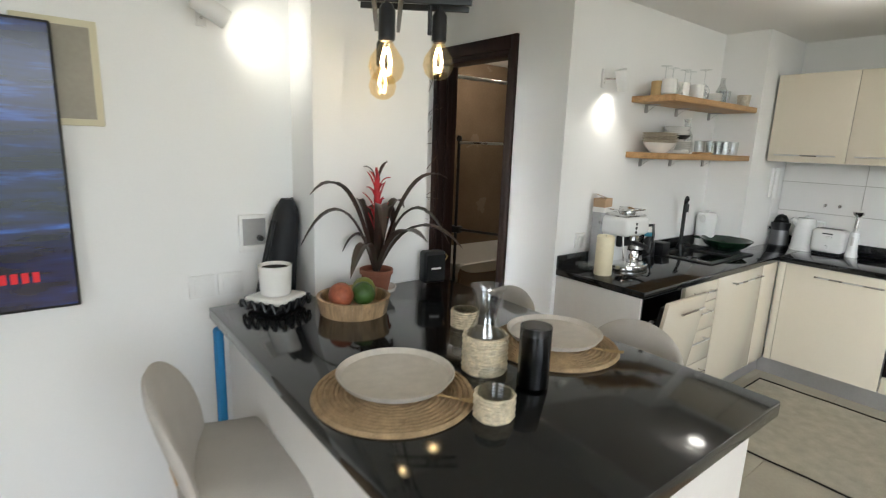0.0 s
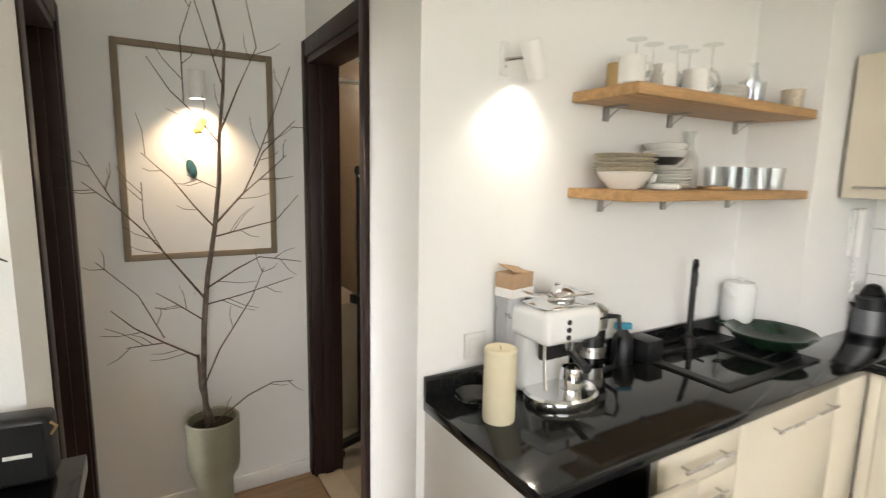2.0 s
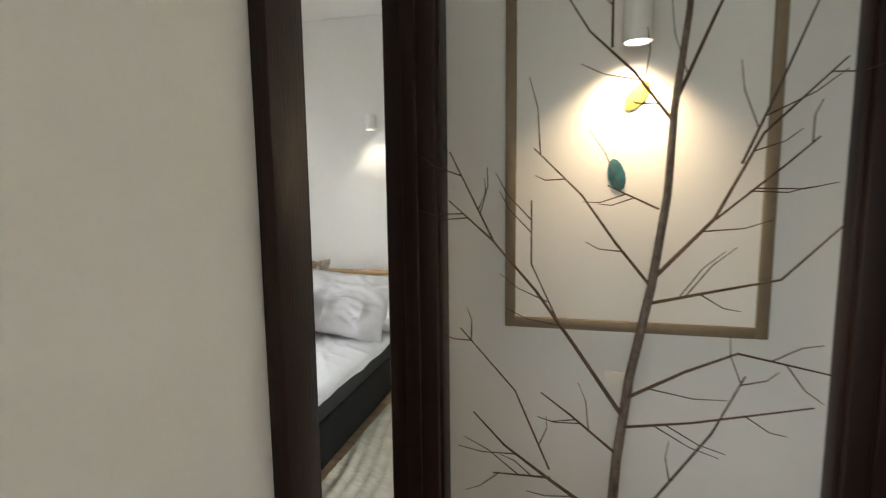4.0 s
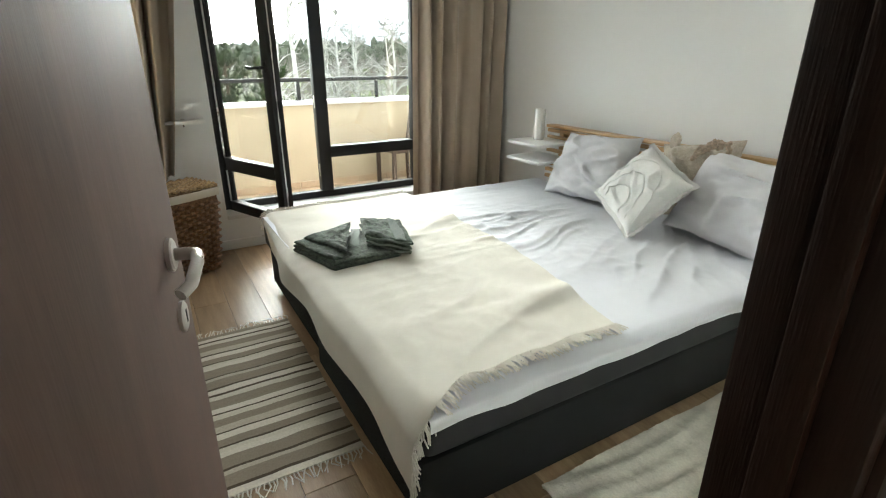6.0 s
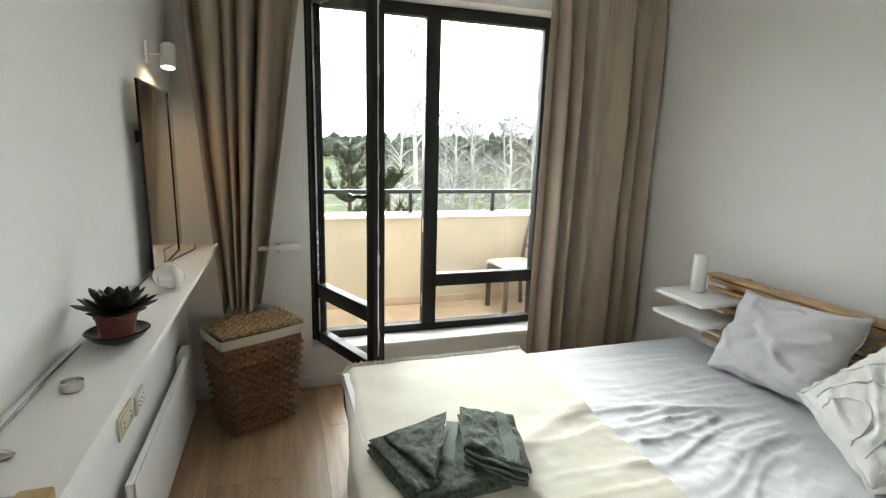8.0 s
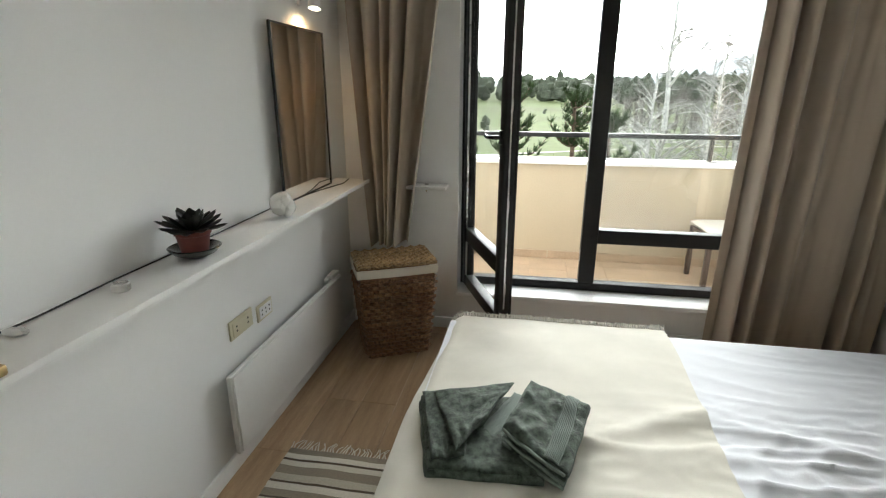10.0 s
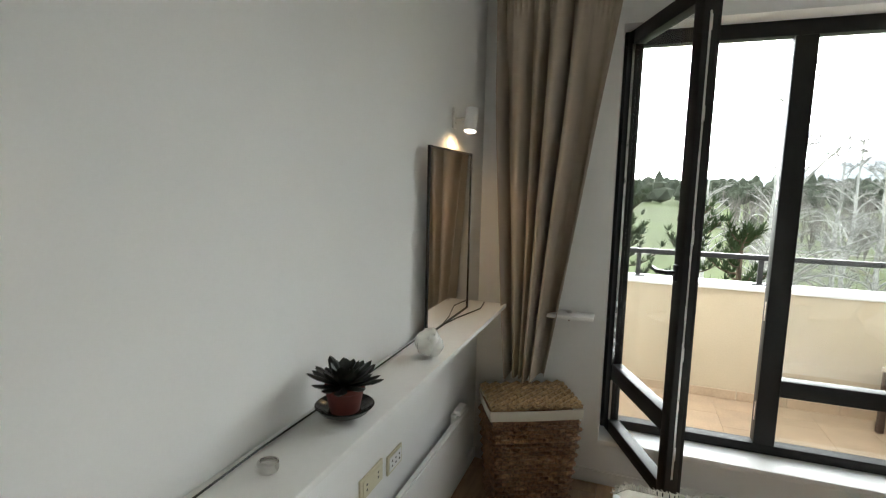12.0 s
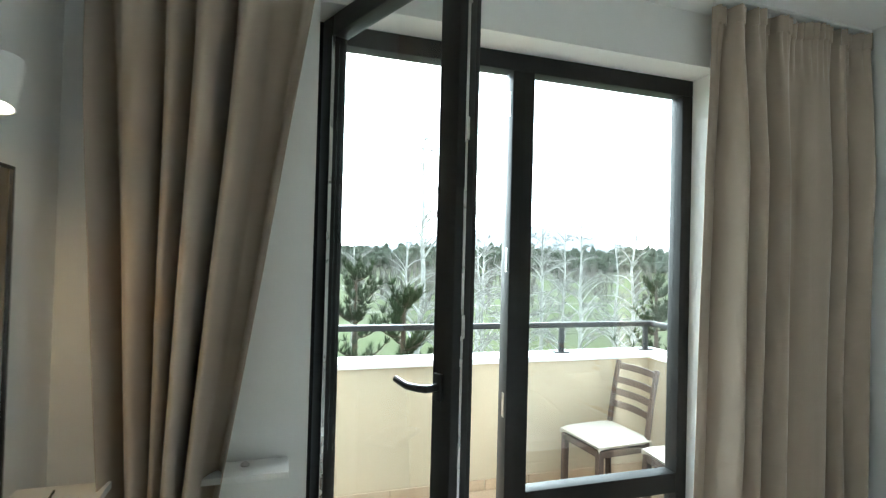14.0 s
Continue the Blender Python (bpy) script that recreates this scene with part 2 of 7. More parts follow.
def lathe(bm, profile, seg=28, at=(0, 0, 0), m=None):
    """Turns a list of (radius, height) round the z axis."""
    rings = []
    base = Matrix.Translation(at) if m is None else m
    for r, z in profile:
        if r < 1e-5:
            rings.append([bm.verts.new(base @ Vector((0, 0, z)))])
        else:
            rings.append([bm.verts.new(base @ Vector((r * math.cos(6.283185 * i / seg), r * math.sin(6.283185 * i / seg), z))) for i in range(seg)])
    for a, b in zip(rings, rings[1:]):
        for i in range(seg):
            j = (i + 1) % seg
            if len(a) == 1 and len(b) == 1:
                continue
            if len(a) == 1:
                bm.faces.new((a[0], b[j], b[i]))
            elif len(b) == 1:
                bm.faces.new((a[i], a[j], b[0]))
            else:
                bm.faces.new((a[i], a[j], b[j], b[i]))
    return bm


def tube(bm, pts, r0, r1=None, seg=8, caps=True):
    pts = [Vector(p) for p in pts]
    r1 = r0 if r1 is None else r1
    rings = []
    up = Vector((0, 0, 1))
    for i, p in enumerate(pts):
        d = (pts[min(i + 1, len(pts) - 1)] - pts[max(i - 1, 0)]).normalized()
        a = d.cross(up if abs(d.z) < 0.95 else Vector((1, 0, 0))).normalized()
        b = d.cross(a)
        r = r0 + (r1 - r0) * i / max(len(pts) - 1, 1)
        rings.append([bm.verts.new(p + a * r * math.cos(6.283185 * k / seg) + b * r * math.sin(6.283185 * k / seg)) for k in range(seg)])
    for q, s in zip(rings, rings[1:]):
        for k in range(seg):
            bm.faces.new((q[k], q[(k + 1) % seg], s[(k + 1) % seg], s[k]))
    if caps:
        bm.faces.new(rings[0])
        bm.faces.new(rings[-1])
    return bm


def sheet(bm, nu, nv, f, thick=0.0):
    """A grid of points f(u, v), u and v from 0 to 1; with thickness it closes into a slab along its normals."""
    g = [[Vector(f(i / nu, j / nv)) for j in range(nv + 1)] for i in range(nu + 1)]
    top = [[bm.verts.new(p) for p in row] for row in g]
    for i in range(nu):
        for j in range(nv):
            bm.faces.new((top[i][j], top[i + 1][j], top[i + 1][j + 1], top[i][j + 1]))
    if thick:
        bot = []
        for i in range(nu + 1):
            row = []
            for j in range(nv + 1):
                du = g[min(i + 1, nu)][j] - g[max(i - 1, 0)][j]
                dv = g[i][min(j + 1, nv)] - g[i][max(j - 1, 0)]
                nrm = du.cross(dv)
                nrm = nrm.normalized() if nrm.length > 1e-9 else Vector((0, 0, 1))
                row.append(bm.verts.new(g[i][j] - nrm * thick))
            bot.append(row)
        for i in range(nu):
            for j in range(nv):
                bm.faces.new((bot[i][j], bot[i][j + 1], bot[i + 1][j + 1], bot[i + 1][j]))
        edge = [(i, 0) for i in range(nu)] + [(nu, j) for j in range(nv)] + [(i, nv) for i in range(nu, 0, -1)] + [(0, j) for j in range(nv, 0, -1)]
        for (a, b), (c, d) in zip(edge, edge[1:] + edge[:1]):
            bm.faces.new((top[a][b], bot[a][b], bot[c][d], top[c][d]))
    return bm


def blob(bm, c, r, sub=2, rough=0.0, freq=3.0, seed=0.0):
    res = bmesh.ops.create_icosphere(bm, subdivisions=sub, radius=1.0)
    for v in res["verts"]:
        k = 1 + rough * noise.noise(v.co * freq + Vector((seed, seed * 2, 0)))
        v.co = Vector(c) + Vector((v.co.x * r[0], v.co.y * r[1], v.co.z * r[2])) * k
    return bm


def bez(p0, p1, p2, n=10):
    p0, p1, p2 = Vector(p0), Vector(p1), Vector(p2)
    return [p0 * (1 - t) ** 2 + p1 * 2 * t * (1 - t) + p2 * t * t for t in (i / n for i in range(n + 1))]


def structure(name, bm, material, label=""):
    return tagged(part(name, bm, material), label, kind="structure")


# ---- large structure ----
H1, H2 = 2.74, 2.29   # ceilings: main, kitchen
structure("floor_slab", bx(-6.5, -2.4, -0.2, 2.35, 4.95, -0.014), M_GAP, "dark joint bed under the oak planks")
structure("wall_tv", bx(-0.97, 1.40, -0.02, -0.87, 4.95, H1), M_WALL, "white painted partition wall")
structure("wall_pillar", bx(-1.165, 0.905, -0.02, -0.87, 1.40, H1), M_WALL, "white painted pillar at the wall's end")
# wall with the bedroom door: opening from -0.80 to -0.02
bm = B()
box(bm, -0.87, 0.93, -0.02, -0.745, 1.03, H1)
box(bm, -0.065, 0.93, -0.02, 2.3, 1.03, H1)
box(bm, -0.745, 0.93, 2.04, -0.065, 1.03, H1)
structure("wall_bedroom_door", bm, M_WALL, "white painted wall with the bedroom doorway")
structure("wall_branch", bx(0.0, -0.12, -0.02, 0.12, 0.93, H1), M_WALL, "warm white wall behind the branch decoration")
bm = B()
box(bm, -1.02, -0.12, -0.02, -0.73, 0.0, H1)
box(bm, -0.03, -0.12, -0.02, 0.0, 0.0, H1)
box(bm, -0.73, -0.12, 2.075, -0.03, 0.0, H1)
structure("wall_bathroom_door", bm, M_WALL, "white painted wall with the bathroom doorway")
structure("wall_kitchen", bx(-1.125, -2.25, -0.02, -1.02, 0.0, H1), M_WALL, "white painted kitchen wall")
structure("wall_kitchen_pillar", bx(-1.405, -2.25, 0.0, -1.125, -1.63, H2), M_WALL, "white painted corner pillar")
structure("wall_kitchen_back", bx(-6.5, -2.4, -0.02, 1.1, -2.25, H1), M_WALL, "white painted back wall of the kitchen")
bm = B()
box(bm, -6.5, 4.83, -0.02, -5.8, 4.95, H1)
box(bm, -3.9, 4.83, -0.02, -0.97, 4.95, H1)
box(bm, -5.8, 4.83, 2.4, -3.9, 4.95, H1)
box(bm, -5.8, 4.83, -0.02, -3.9, 4.95, 0.8)
structure("wall_living_window", bm, M_WALL, "white painted living room wall with a wide window opening")
# out of view; the opening is added around the fill lamp
bm = B()
box(bm, -6.65, -2.4, -0.02, -6.5, 0.6, H1)
box(bm, -6.65, 3.4, -0.02, -6.5, 4.95, H1)
box(bm, -6.65, 0.6, -0.02, -6.5, 3.4, 0.3)
box(bm, -6.65, 0.6, 2.5, -6.5, 3.4, H1)
structure("wall_living_end", bm, M_WALL, "unseen white end wall with an opening added for the fill lamp")
structure("wall_bed_head", bx(2.3, 0.93, -0.02, 2.42, 5.08, H1), M_WALL, "white painted wall behind the bed")
# window wall with the balcony opening
WX0, WX1, WZ0, WZ1, WY = -0.14, 1.575, 0.27, 2.51, 4.79
structure("wall_balcony_west", bx(-0.87, WY, -0.02, WX0, 5.08, H1), M_WALL, "white painted wall beside the balcony window")
structure("wall_balcony_east", bx(WX1, WY, -0.02, 2.3, 5.08, H1), M_WALL, "white painted wall beside the balcony window")
structure("wall_balcony_lintel", bx(WX0, WY, WZ1, WX1, 5.08, H1), M_WALL, "white painted wall over the balcony window")
structure("wall_balcony_sill", bx(WX0, WY, -0.02, WX1, 5.08, WZ0 - 0.03), M_WALL, "white painted wall under the balcony window")
structure("ceiling_main", bx(-6.65, -0.0, H1, 2.42, 5.08, H1 + 0.15), M_CEIL, "matt white ceiling")
structure("ceiling_kitchen", bx(-6.5, -2.4, H2, 1.1, 0.0 - 0.001, H1 + 0.15), M_CEIL, "lowered matt white kitchen ceiling")
# added out of view to block sun and sky from behind the balcony
structure("unseen_shade_mass", bx(-6.65, -2.4, 2.9, 2.42, 5.08, 8.0), M_WALL, "unseen mass over the rooms, added to shade the balcony")
# bathroom shell
M_BATHTILE = mat("brown_bath_tile", (0.21, 0.15, 0.10), 0.25, vary=0.12, scale=3, bump=0.02)
structure("wall_bathroom_end", bx(0.9, -2.25, -0.02, 1.0, -0.0, 2.4), M_BATHTILE, "brown tiled bathroom wall")
structure("wall_bathroom_back", bx(-1.0, -2.25, 0, 0.9, -2.19, H2), M_BATHTILE, "brown tiled bathroom wall")
structure("wall_bathroom_side", bx(-1.02, -2.19, 0, -0.99, -0.12, H2), M_BATHTILE, "brown tiled bathroom wall")
structure("wall_bathroom_front", bx(0.0, -0.12, -0.02, 0.9, -0.0, 2.74), M_BATHTILE, "brown tiled bathroom wall")
structure("ceiling_bathroom", bx(-0.985, -2.185, 2.245, 0.895, -0.125, 2.288), M_CEIL, "matt white bathroom ceiling")
structure("floor_bathroom", bx(-1.0, -2.2, -0.02, 0.9, -0.07, 0.005), mat("beige_bath_floor", (0.45, 0.40, 0.31), 0.3), "beige tiled bathroom floor")


# ---- bedroom ----
def door_frame(x0, x1, y0, y1, ztop, at_name, label, side=0.035):
    """Dark casing lined through a wall: reveals, head, and casings on both faces."""
    t = thing(at_name, ((x0 + x1) / 2, (y0 + y1) / 2, 0), label=label, category="door frame", kind="structure")
    cx, cy = (x0 + x1) / 2, (y0 + y1) / 2
    w, d = (x1 - x0) / 2, (y1 - y0) / 2
    for s in (-1, 1):
        part("jamb", bx(s * w, -d - 0.012, 0, s * (w - 0.035), d + 0.012, ztop, 0.003), M_DARKWOOD, t)
        part("door_stop", bx(s * (w - 0.035), -0.02, 0, s * (w - 0.05), d - 0.035, ztop - 0.035, 0.002), M_DARKWOOD, t)
        for f in (-1, 1):
            part("casing", bx(s * (w - 0.012), f * d, 0, s * (w + side), f * (d + 0.022), ztop + 0.07, 0.004), M_DARKWOOD, t)
    part("head_jamb", bx(-w + 0.035, -d - 0.012, ztop - 0.035, w - 0.035, d + 0.012, ztop, 0.003), M_DARKWOOD, t)
    for f in (-1, 1):
        part("head_casing", bx(-w + 0.012, f * d, ztop - 0.005, w - 0.012, f * (d + 0.02), ztop + 0.07, 0.004), M_DARKWOOD, t)
    return t


door_frame(-0.745, -0.065, 0.93, 1.03, 2.035, "door_1_frame", "dark wenge door frame of the bedroom", 0.06)
door_frame(-0.725, -0.035, -0.12, 0.0, 2.035, "door_2_frame", "dark wenge door frame of the bathroom")


def door_leaf(name, at, rz, width, label):
    """A leaf from its hinge along local +y, with steel lever, roses and hinges."""
    d = thing(name, at, rz, label, "door")
    leaf = part("leaf", bx(-0.02, 0, 0.008, 0.02, width, 2.0, 0.003), M_LEAF, d)
    for s in (-1, 1):
        def disc(z, r, th):
            m = Matrix.Translation((s * 0.02, width - 0.085, z)) @ pose(0, 0, 0, 0, 90 * s, 0)
            return lathe(B(), [(0, 0), (r, 0), (r, th * 0.7), (r - 0.004, th), (0, th)], 28, m=m)
        rose = part("handle_rose", disc(1.10, 0.027, 0.009), M_STEEL, d, "brushed steel rose")
        pts = [(s * 0.028, width - 0.085, 1.10), (s * 0.05, width - 0.086, 1.10), (s * 0.062, width - 0.094, 1.10), (s * 0.066, width - 0.12, 1.098), (s * 0.063, width - 0.18, 1.085), (s * 0.05, width - 0.20, 1.078)]
        part("lever", tube(B(), pts, 0.0105, 0.0095, 12), M_STEEL, d, "brushed steel lever handle")
        part("key_rose", disc(0.99, 0.026, 0.008), M_STEEL, d, "brushed steel key rose")
        part("keyhole", bx(s * 0.0285, width - 0.088, 0.98, s * 0.0295, width - 0.082, 1.002), M_BLACK, d)
    part("lock_plate", bx(-0.01, width, 0.96, 0.01, width + 0.0015, 1.16), M_STEEL, d)
    for z in (0.25, 1.75):
        part("hinge", lathe(B(), [(0, 0), (0.008, 0), (0.008, 0.09), (0, 0.09)], 12, at=(0.022, 0.0, z)), M_STEEL, d)
    return d


door_leaf("bedroom_door", (-0.725, 1.06, 0), -12.5, 0.72, "open dark brown wenge bedroom door with steel lever")

# balcony window: fixed frame, mullion, transom; inward-opening door leaf
FY0, FY1 = 4.945, 5.02
win = thing("window_1", (0, 0, 0), label="anthracite framed balcony window with fixed side light", category="window", kind="structure")
MX = 0.69
part("window_frame", bx(WX0, FY0, WZ1 - 0.075, WX1, FY1, WZ1, 0.004), M_WINFRAME, win)
part("window_frame", bx(WX0, FY0, WZ0, WX1, FY1, WZ0 + 0.055, 0.004), M_WINFRAME, win)
part("window_frame", bx(WX0, FY0, WZ0 + 0.055, WX0 + 0.06, FY1, WZ1 - 0.075, 0.004), M_WINFRAME, win)
part("window_frame", bx(WX1 - 0.058, FY0, WZ0 + 0.055, WX1, FY1, WZ1 - 0.075, 0.004), M_WINFRAME, win)
part("mullion", bx(MX - 0.04, FY0 - 0.004, WZ0 + 0.055, MX + 0.06, FY1, WZ1 - 0.075, 0.004), M_WINFRAME, win)
part("transom", bx(MX + 0.06, FY0, 0.60, WX1 - 0.058, FY1, 0.69, 0.004), M_WINFRAME, win)
for z0, z1 in ((WZ0 + 0.055, 0.60), (0.69, WZ1 - 0.075)):
    p = part("pane", bx(MX + 0.06, 4.98, z0, WX1 - 0.058, 4.986, z1), M_PANE, win)
    p.visible_shadow = False
for z in (0.45, 1.0, 1.6, 2.25):
    part("strike_plate", bx(MX - 0.042, 4.96, z, MX - 0.04, 4.978, z + 0.10), M_STEEL, win)
part("window_sill", bx(WX0 - 0.0, WY - 0.03, WZ0 - 0.03, WX1 + 0.0, FY0 + 0.01, WZ0 + 0.002, 0.006), M_TRIM, win, "white sill board")
# the open leaf, hinged at the frame's edge
LW, LZ0, LZ1 = 0.745, WZ0 + 0.02, WZ1 - 0.015
leaf = thing("balcony_door", (WX0 + 0.045, 4.925, 0), -67.0, "open anthracite balcony door with glass panes", "balcony door")
T0, T1 = -0.03, 0.03
SW = 0.075
part("stile", bx(0, T0, LZ0, SW, T1, LZ1, 0.005), M_WINFRAME, leaf)
st = part("stile", bx(LW - SW, T0, LZ0, LW, T1, LZ1, 0.005), M_WINFRAME, leaf)
part("rail", bx(SW, T0, LZ1 - SW, LW - SW, T1, LZ1, 0.005), M_WINFRAME, leaf)
part("rail", bx(SW, T0, LZ0, LW - SW, T1, LZ0 + SW, 0.005), M_WINFRAME, leaf)
part("rail", bx(SW, T0, 0.60, LW - SW, T1, 0.695, 0.005), M_WINFRAME, leaf)
part("rebate", bx(LW - 0.004, T1, LZ0 + 0.01, LW - 0.045, T1 + 0.016, LZ1 - 0.01, 0.002), M_WINFRAME, leaf)
for z0, z1 in ((LZ0 + SW, 0.60), (0.695, LZ1 - SW)):
    p = part("pane", bx(SW, -0.004, z0, LW - SW, 0.002, z1), M_PANE, leaf)
    p.visible_shadow = False
    part("seal", bx(SW, T0 - 0.001, z0, SW + 0.004, T0 + 0.01, z1), M_STEEL, leaf, "thin bright glazing bead")
part("espagnolette", bx(LW, -0.004, LZ0 + 0.12, LW + 0.002, 0.004, LZ1 - 0.12), M_STEEL, leaf, "bright locking strip")
for z in (0.5, 0.95, 1.45, 1.95, 2.3):
    part("roller_cam", bx(LW + 0.002, -0.006, z, LW + 0.007, 0.006, z + 0.06, 0.002), M_STEEL, leaf)
hz = 1.325
part("handle_base", bx(LW - 0.058, T0 - 0.012, hz - 0.035, LW - 0.028, T0, hz + 0.035, 0.004), M_BLACK, leaf)
part("window_handle", tube(B(), [(LW - 0.043, T0 - 0.01, hz), (LW - 0.043, T0 - 0.045, hz), (LW - 0.06, T0 - 0.055, hz), (LW - 0.11, T0 - 0.055, hz - 0.004), (LW - 0.165, T0 - 0.05, hz + 0.003)], 0.010, 0.009, 10), M_BLACK, leaf)

# baseboards
bm = B()
box(bm, -0.87, 1.06, 0, -0.857, 4.80, 0.075, 0.003)
structure("baseboard", bm, M_TRIM, "white skirting board")
structure("baseboard", bx(-0.857, 4.775, 0, 2.28, 4.79, 0.075, 0.003), M_TRIM, "white skirting board")
structure("baseboard", bx(2.287, 1.07, 0, 2.3, 4.78, 0.075, 0.003), M_TRIM, "white skirting board")
structure("baseboard", bx(-1.12, 0.001, 0, -0.775, 0.014, 0.075, 0.003), M_TRIM, "white skirting board")
structure("baseboard", bx(-0.013, 0.025, 0, 0.0, 0.91, 0.075, 0.003), M_TRIM, "white skirting board")


def curtain(name, xa0, xa1, xb0, xb1, z0, z1, yc, folds, amp, label, mid=None, seed=0):
    """Gathered cloth between a top and a bottom span; folds run down its length."""
    rnd = random.Random(seed)
    ph = [rnd.uniform(-1, 1) for _ in range(folds + 2)]
    am = [rnd.uniform(0.35, 1.5) for _ in range(folds + 2)]
    def f(u, v):
        z = z1 + (z0 - z1) * v
        e = v ** 1.15
        a, b = xa0 + (xb0 - xa0) * e, xa1 + (xb1 - xa1) * e
        k = folds * (u + 0.05 * math.sin(8.2 * u + seed) + 0.02 * math.sin(19.5 * u + 2 * seed))
        k = min(max(k, 0.0), folds)
        i = int(min(k, folds - 0.001))
        g = k - i
        g = g * g * (3 - 2 * g)
        wob = ph[i] * (1 - g) + ph[i + 1] * g
        big = am[i] * (1 - g) + am[i + 1] * g
        s = math.sin(6.283185 * (k + 0.22 * wob * (0.5 + v)) + 0.5 * wob * v)
        s = math.copysign(abs(s) ** 0.6, s)
        grow = 0.35 + 0.65 * min(1, v * 4)
        y = yc + amp * big * s * grow + 0.014 * noise.noise(Vector((u * 9, v * 3, seed))) + 0.006 * noise.noise(Vector((u * 22, v * 2.2, seed + 4)))
        y += 0.014 * math.sin(u * folds * 31.4 + 3 * wob) * max(0.0, 1 - v * 11)
        x = a + (b - a) * (u + 0.03 * wob * min(1, v * 3) + 0.030 * big * math.cos(6.283185 * k) / max(folds, 1))
        return (x, y, z)
    c = thing(name, (0, 0, 0), label=label, category="curtain")
    part("cloth", sheet(B(), folds * 30, 52, f, 0.0025), M_CURTAIN, c, sharp=80)
    def band(u, v):
        p = f(u, v * 0.026)
        return (p[0], p[1] - 0.006, p[2] + 0.001)
    part("heading_tape", sheet(B(), folds * 30, 3, band, 0.003), M_CURTAIN, c, sharp=80)
    for i in range(folds + 1):
        u = i / folds
        x = xa0 + (xa1 - xa0) * u
        part("glider", bx(x - 0.004, yc - 0.004, z1 - 0.006, x + 0.004, yc + 0.004, H1 - 0.012), M_TRIM, c)
    return c


curtain("curtain", -0.775, -0.13, -0.64, -0.44, 0.625, 2.712, 4.645, 5, 0.085, "taupe curtain gathered behind the wicker basket", seed=3)
curtain("curtain", 1.41, 2.285, 1.385, 2.26, 0.03, 2.712, 4.665, 6, 0.062, "taupe floor-length curtain beside the balcony window", seed=5)
structure("curtain_rail", bx(-0.84, 4.64, H1 - 0.014, 2.29, 4.69, H1, 0.002), M_TRIM, "white ceiling curtain track")

# ---- bed ----
BX0, BX1, BY0, BY1, BZ = -0.05, 2.08, 1.80, 3.92, 0.475
bed = thing("bed", (0, 0, 0), label="wide bed on charcoal box base with rumpled white sheet", category="bed")
part("bed_base", bx(BX0, BY0 + 0.02, 0.05, BX1, (BY0 + BY1) / 2 - 0.003, 0.30, 0.012), M_BEDBASE, bed)
part("bed_base", bx(BX0 + 0.03, (BY0 + BY1) / 2 + 0.003, 0.05, BX1, BY1 - 0.02, 0.30, 0.012), M_BEDBASE, bed)
for x in (BX0 + 0.08, BX1 - 0.08):
    for y in (BY0 + 0.1, BY1 - 0.1):
        part("leg", lathe(B(), [(0, 0), (0.022, 0), (0.028, 0.05), (0, 0.05)], 12, at=(x, y, 0)), M_BLACK, bed)
part("mattress", bx(BX0 + 0.005, BY0 + 0.015, 0.302, BX1, BY1 - 0.015, 0.452, 0.035, 4), M_BEDGREY, bed, "dark grey mattress cover")


def wrinkle(x, y):
    """Soft creases fanning from the pillows over the sheet."""
    a = math.atan2(y - 3.3, x - 3.0)
    r = math.hypot(x - 3.0, y - 3.3)
    k = 0.0
    bend = 0.35 * noise.noise(Vector((x * 2.0, y * 2.0, 12)))
    k += 0.020 * (1 - min(1, abs(noise.noise(Vector((a * 8 + bend, r * 1.0, 1)))) * 3.2)) ** 1.4
    k += 0.015 * (1 - min(1, abs(noise.noise(Vector((a * 19 + bend * 2, r * 1.9, 7)))) * 3.0)) ** 1.5
    k += 0.009 * (1 - min(1, abs(noise.noise(Vector((x * 5 + y * 3 + bend, y * 8 - x * 4, 4)))) * 2.6)) ** 1.3
    k += 0.006 * noise.noise(Vector((x * 3, y * 3, 2)))
    m = noise.noise(Vector((x * 1.5, y * 1.5, 9))) * 1.3
    near = 0.35 if x < 0.8 else min(1.0, 0.35 + (x - 0.8) * 1.6)
    near *= 1 - 0.65 * min(1.0, max(0.0, (y - 3.1) / 0.5))
    k += 0.005 * (1 - min(1, abs(noise.noise(Vector((x * 11 - y * 5, y * 13 + x * 3, 21)))) * 3.0)) ** 1.5
    return 0.62 * k * max(0.12, min(1.35, 0.75 + m)) * near


def sheet_f(u, v):
    x = BX0 + 0.01 + (BX1 - BX0 - 0.01) * u
    s = BY0 - 0.14 + (BY1 - BY0 + 0.22) * v
    drop = 0.048 + 0.014 * noise.noise(Vector((x * 2.2, 0, 2))) + 0.010 * noise.noise(Vector((x * 6, 5, 2)))
    y, z = s, BZ + 0.006 + wrinkle(x, s)
    if s < BY0 + 0.04:
        q = (BY0 + 0.04 - s) / 0.18
        y = BY0 + 0.04 - 0.055 * math.sin(min(q * 3, 1) * 1.57) + 0.008 * noise.noise(Vector((x * 7, q * 2, 3)))
        z = BZ + 0.006 + wrinkle(x, BY0 + 0.04) * (1 - min(1, q * 2)) - drop * q * q ** 0.15
    if s > BY1 - 0.03:
        q = (s - BY1 + 0.03) / 0.11
        y = BY1 - 0.03 + 0.045 * math.sin(min(q * 2, 1) * 1.57)
        z = BZ + 0.004 - 0.08 * q * q
    return (x, y, z)


part("bed_sheet", sheet(B(), 190, 190, sheet_f, 0.004), M_SHEET, bed, "rumpled white cotton sheet", sharp=80)

# throw over the foot of the bed
THX = 0.93


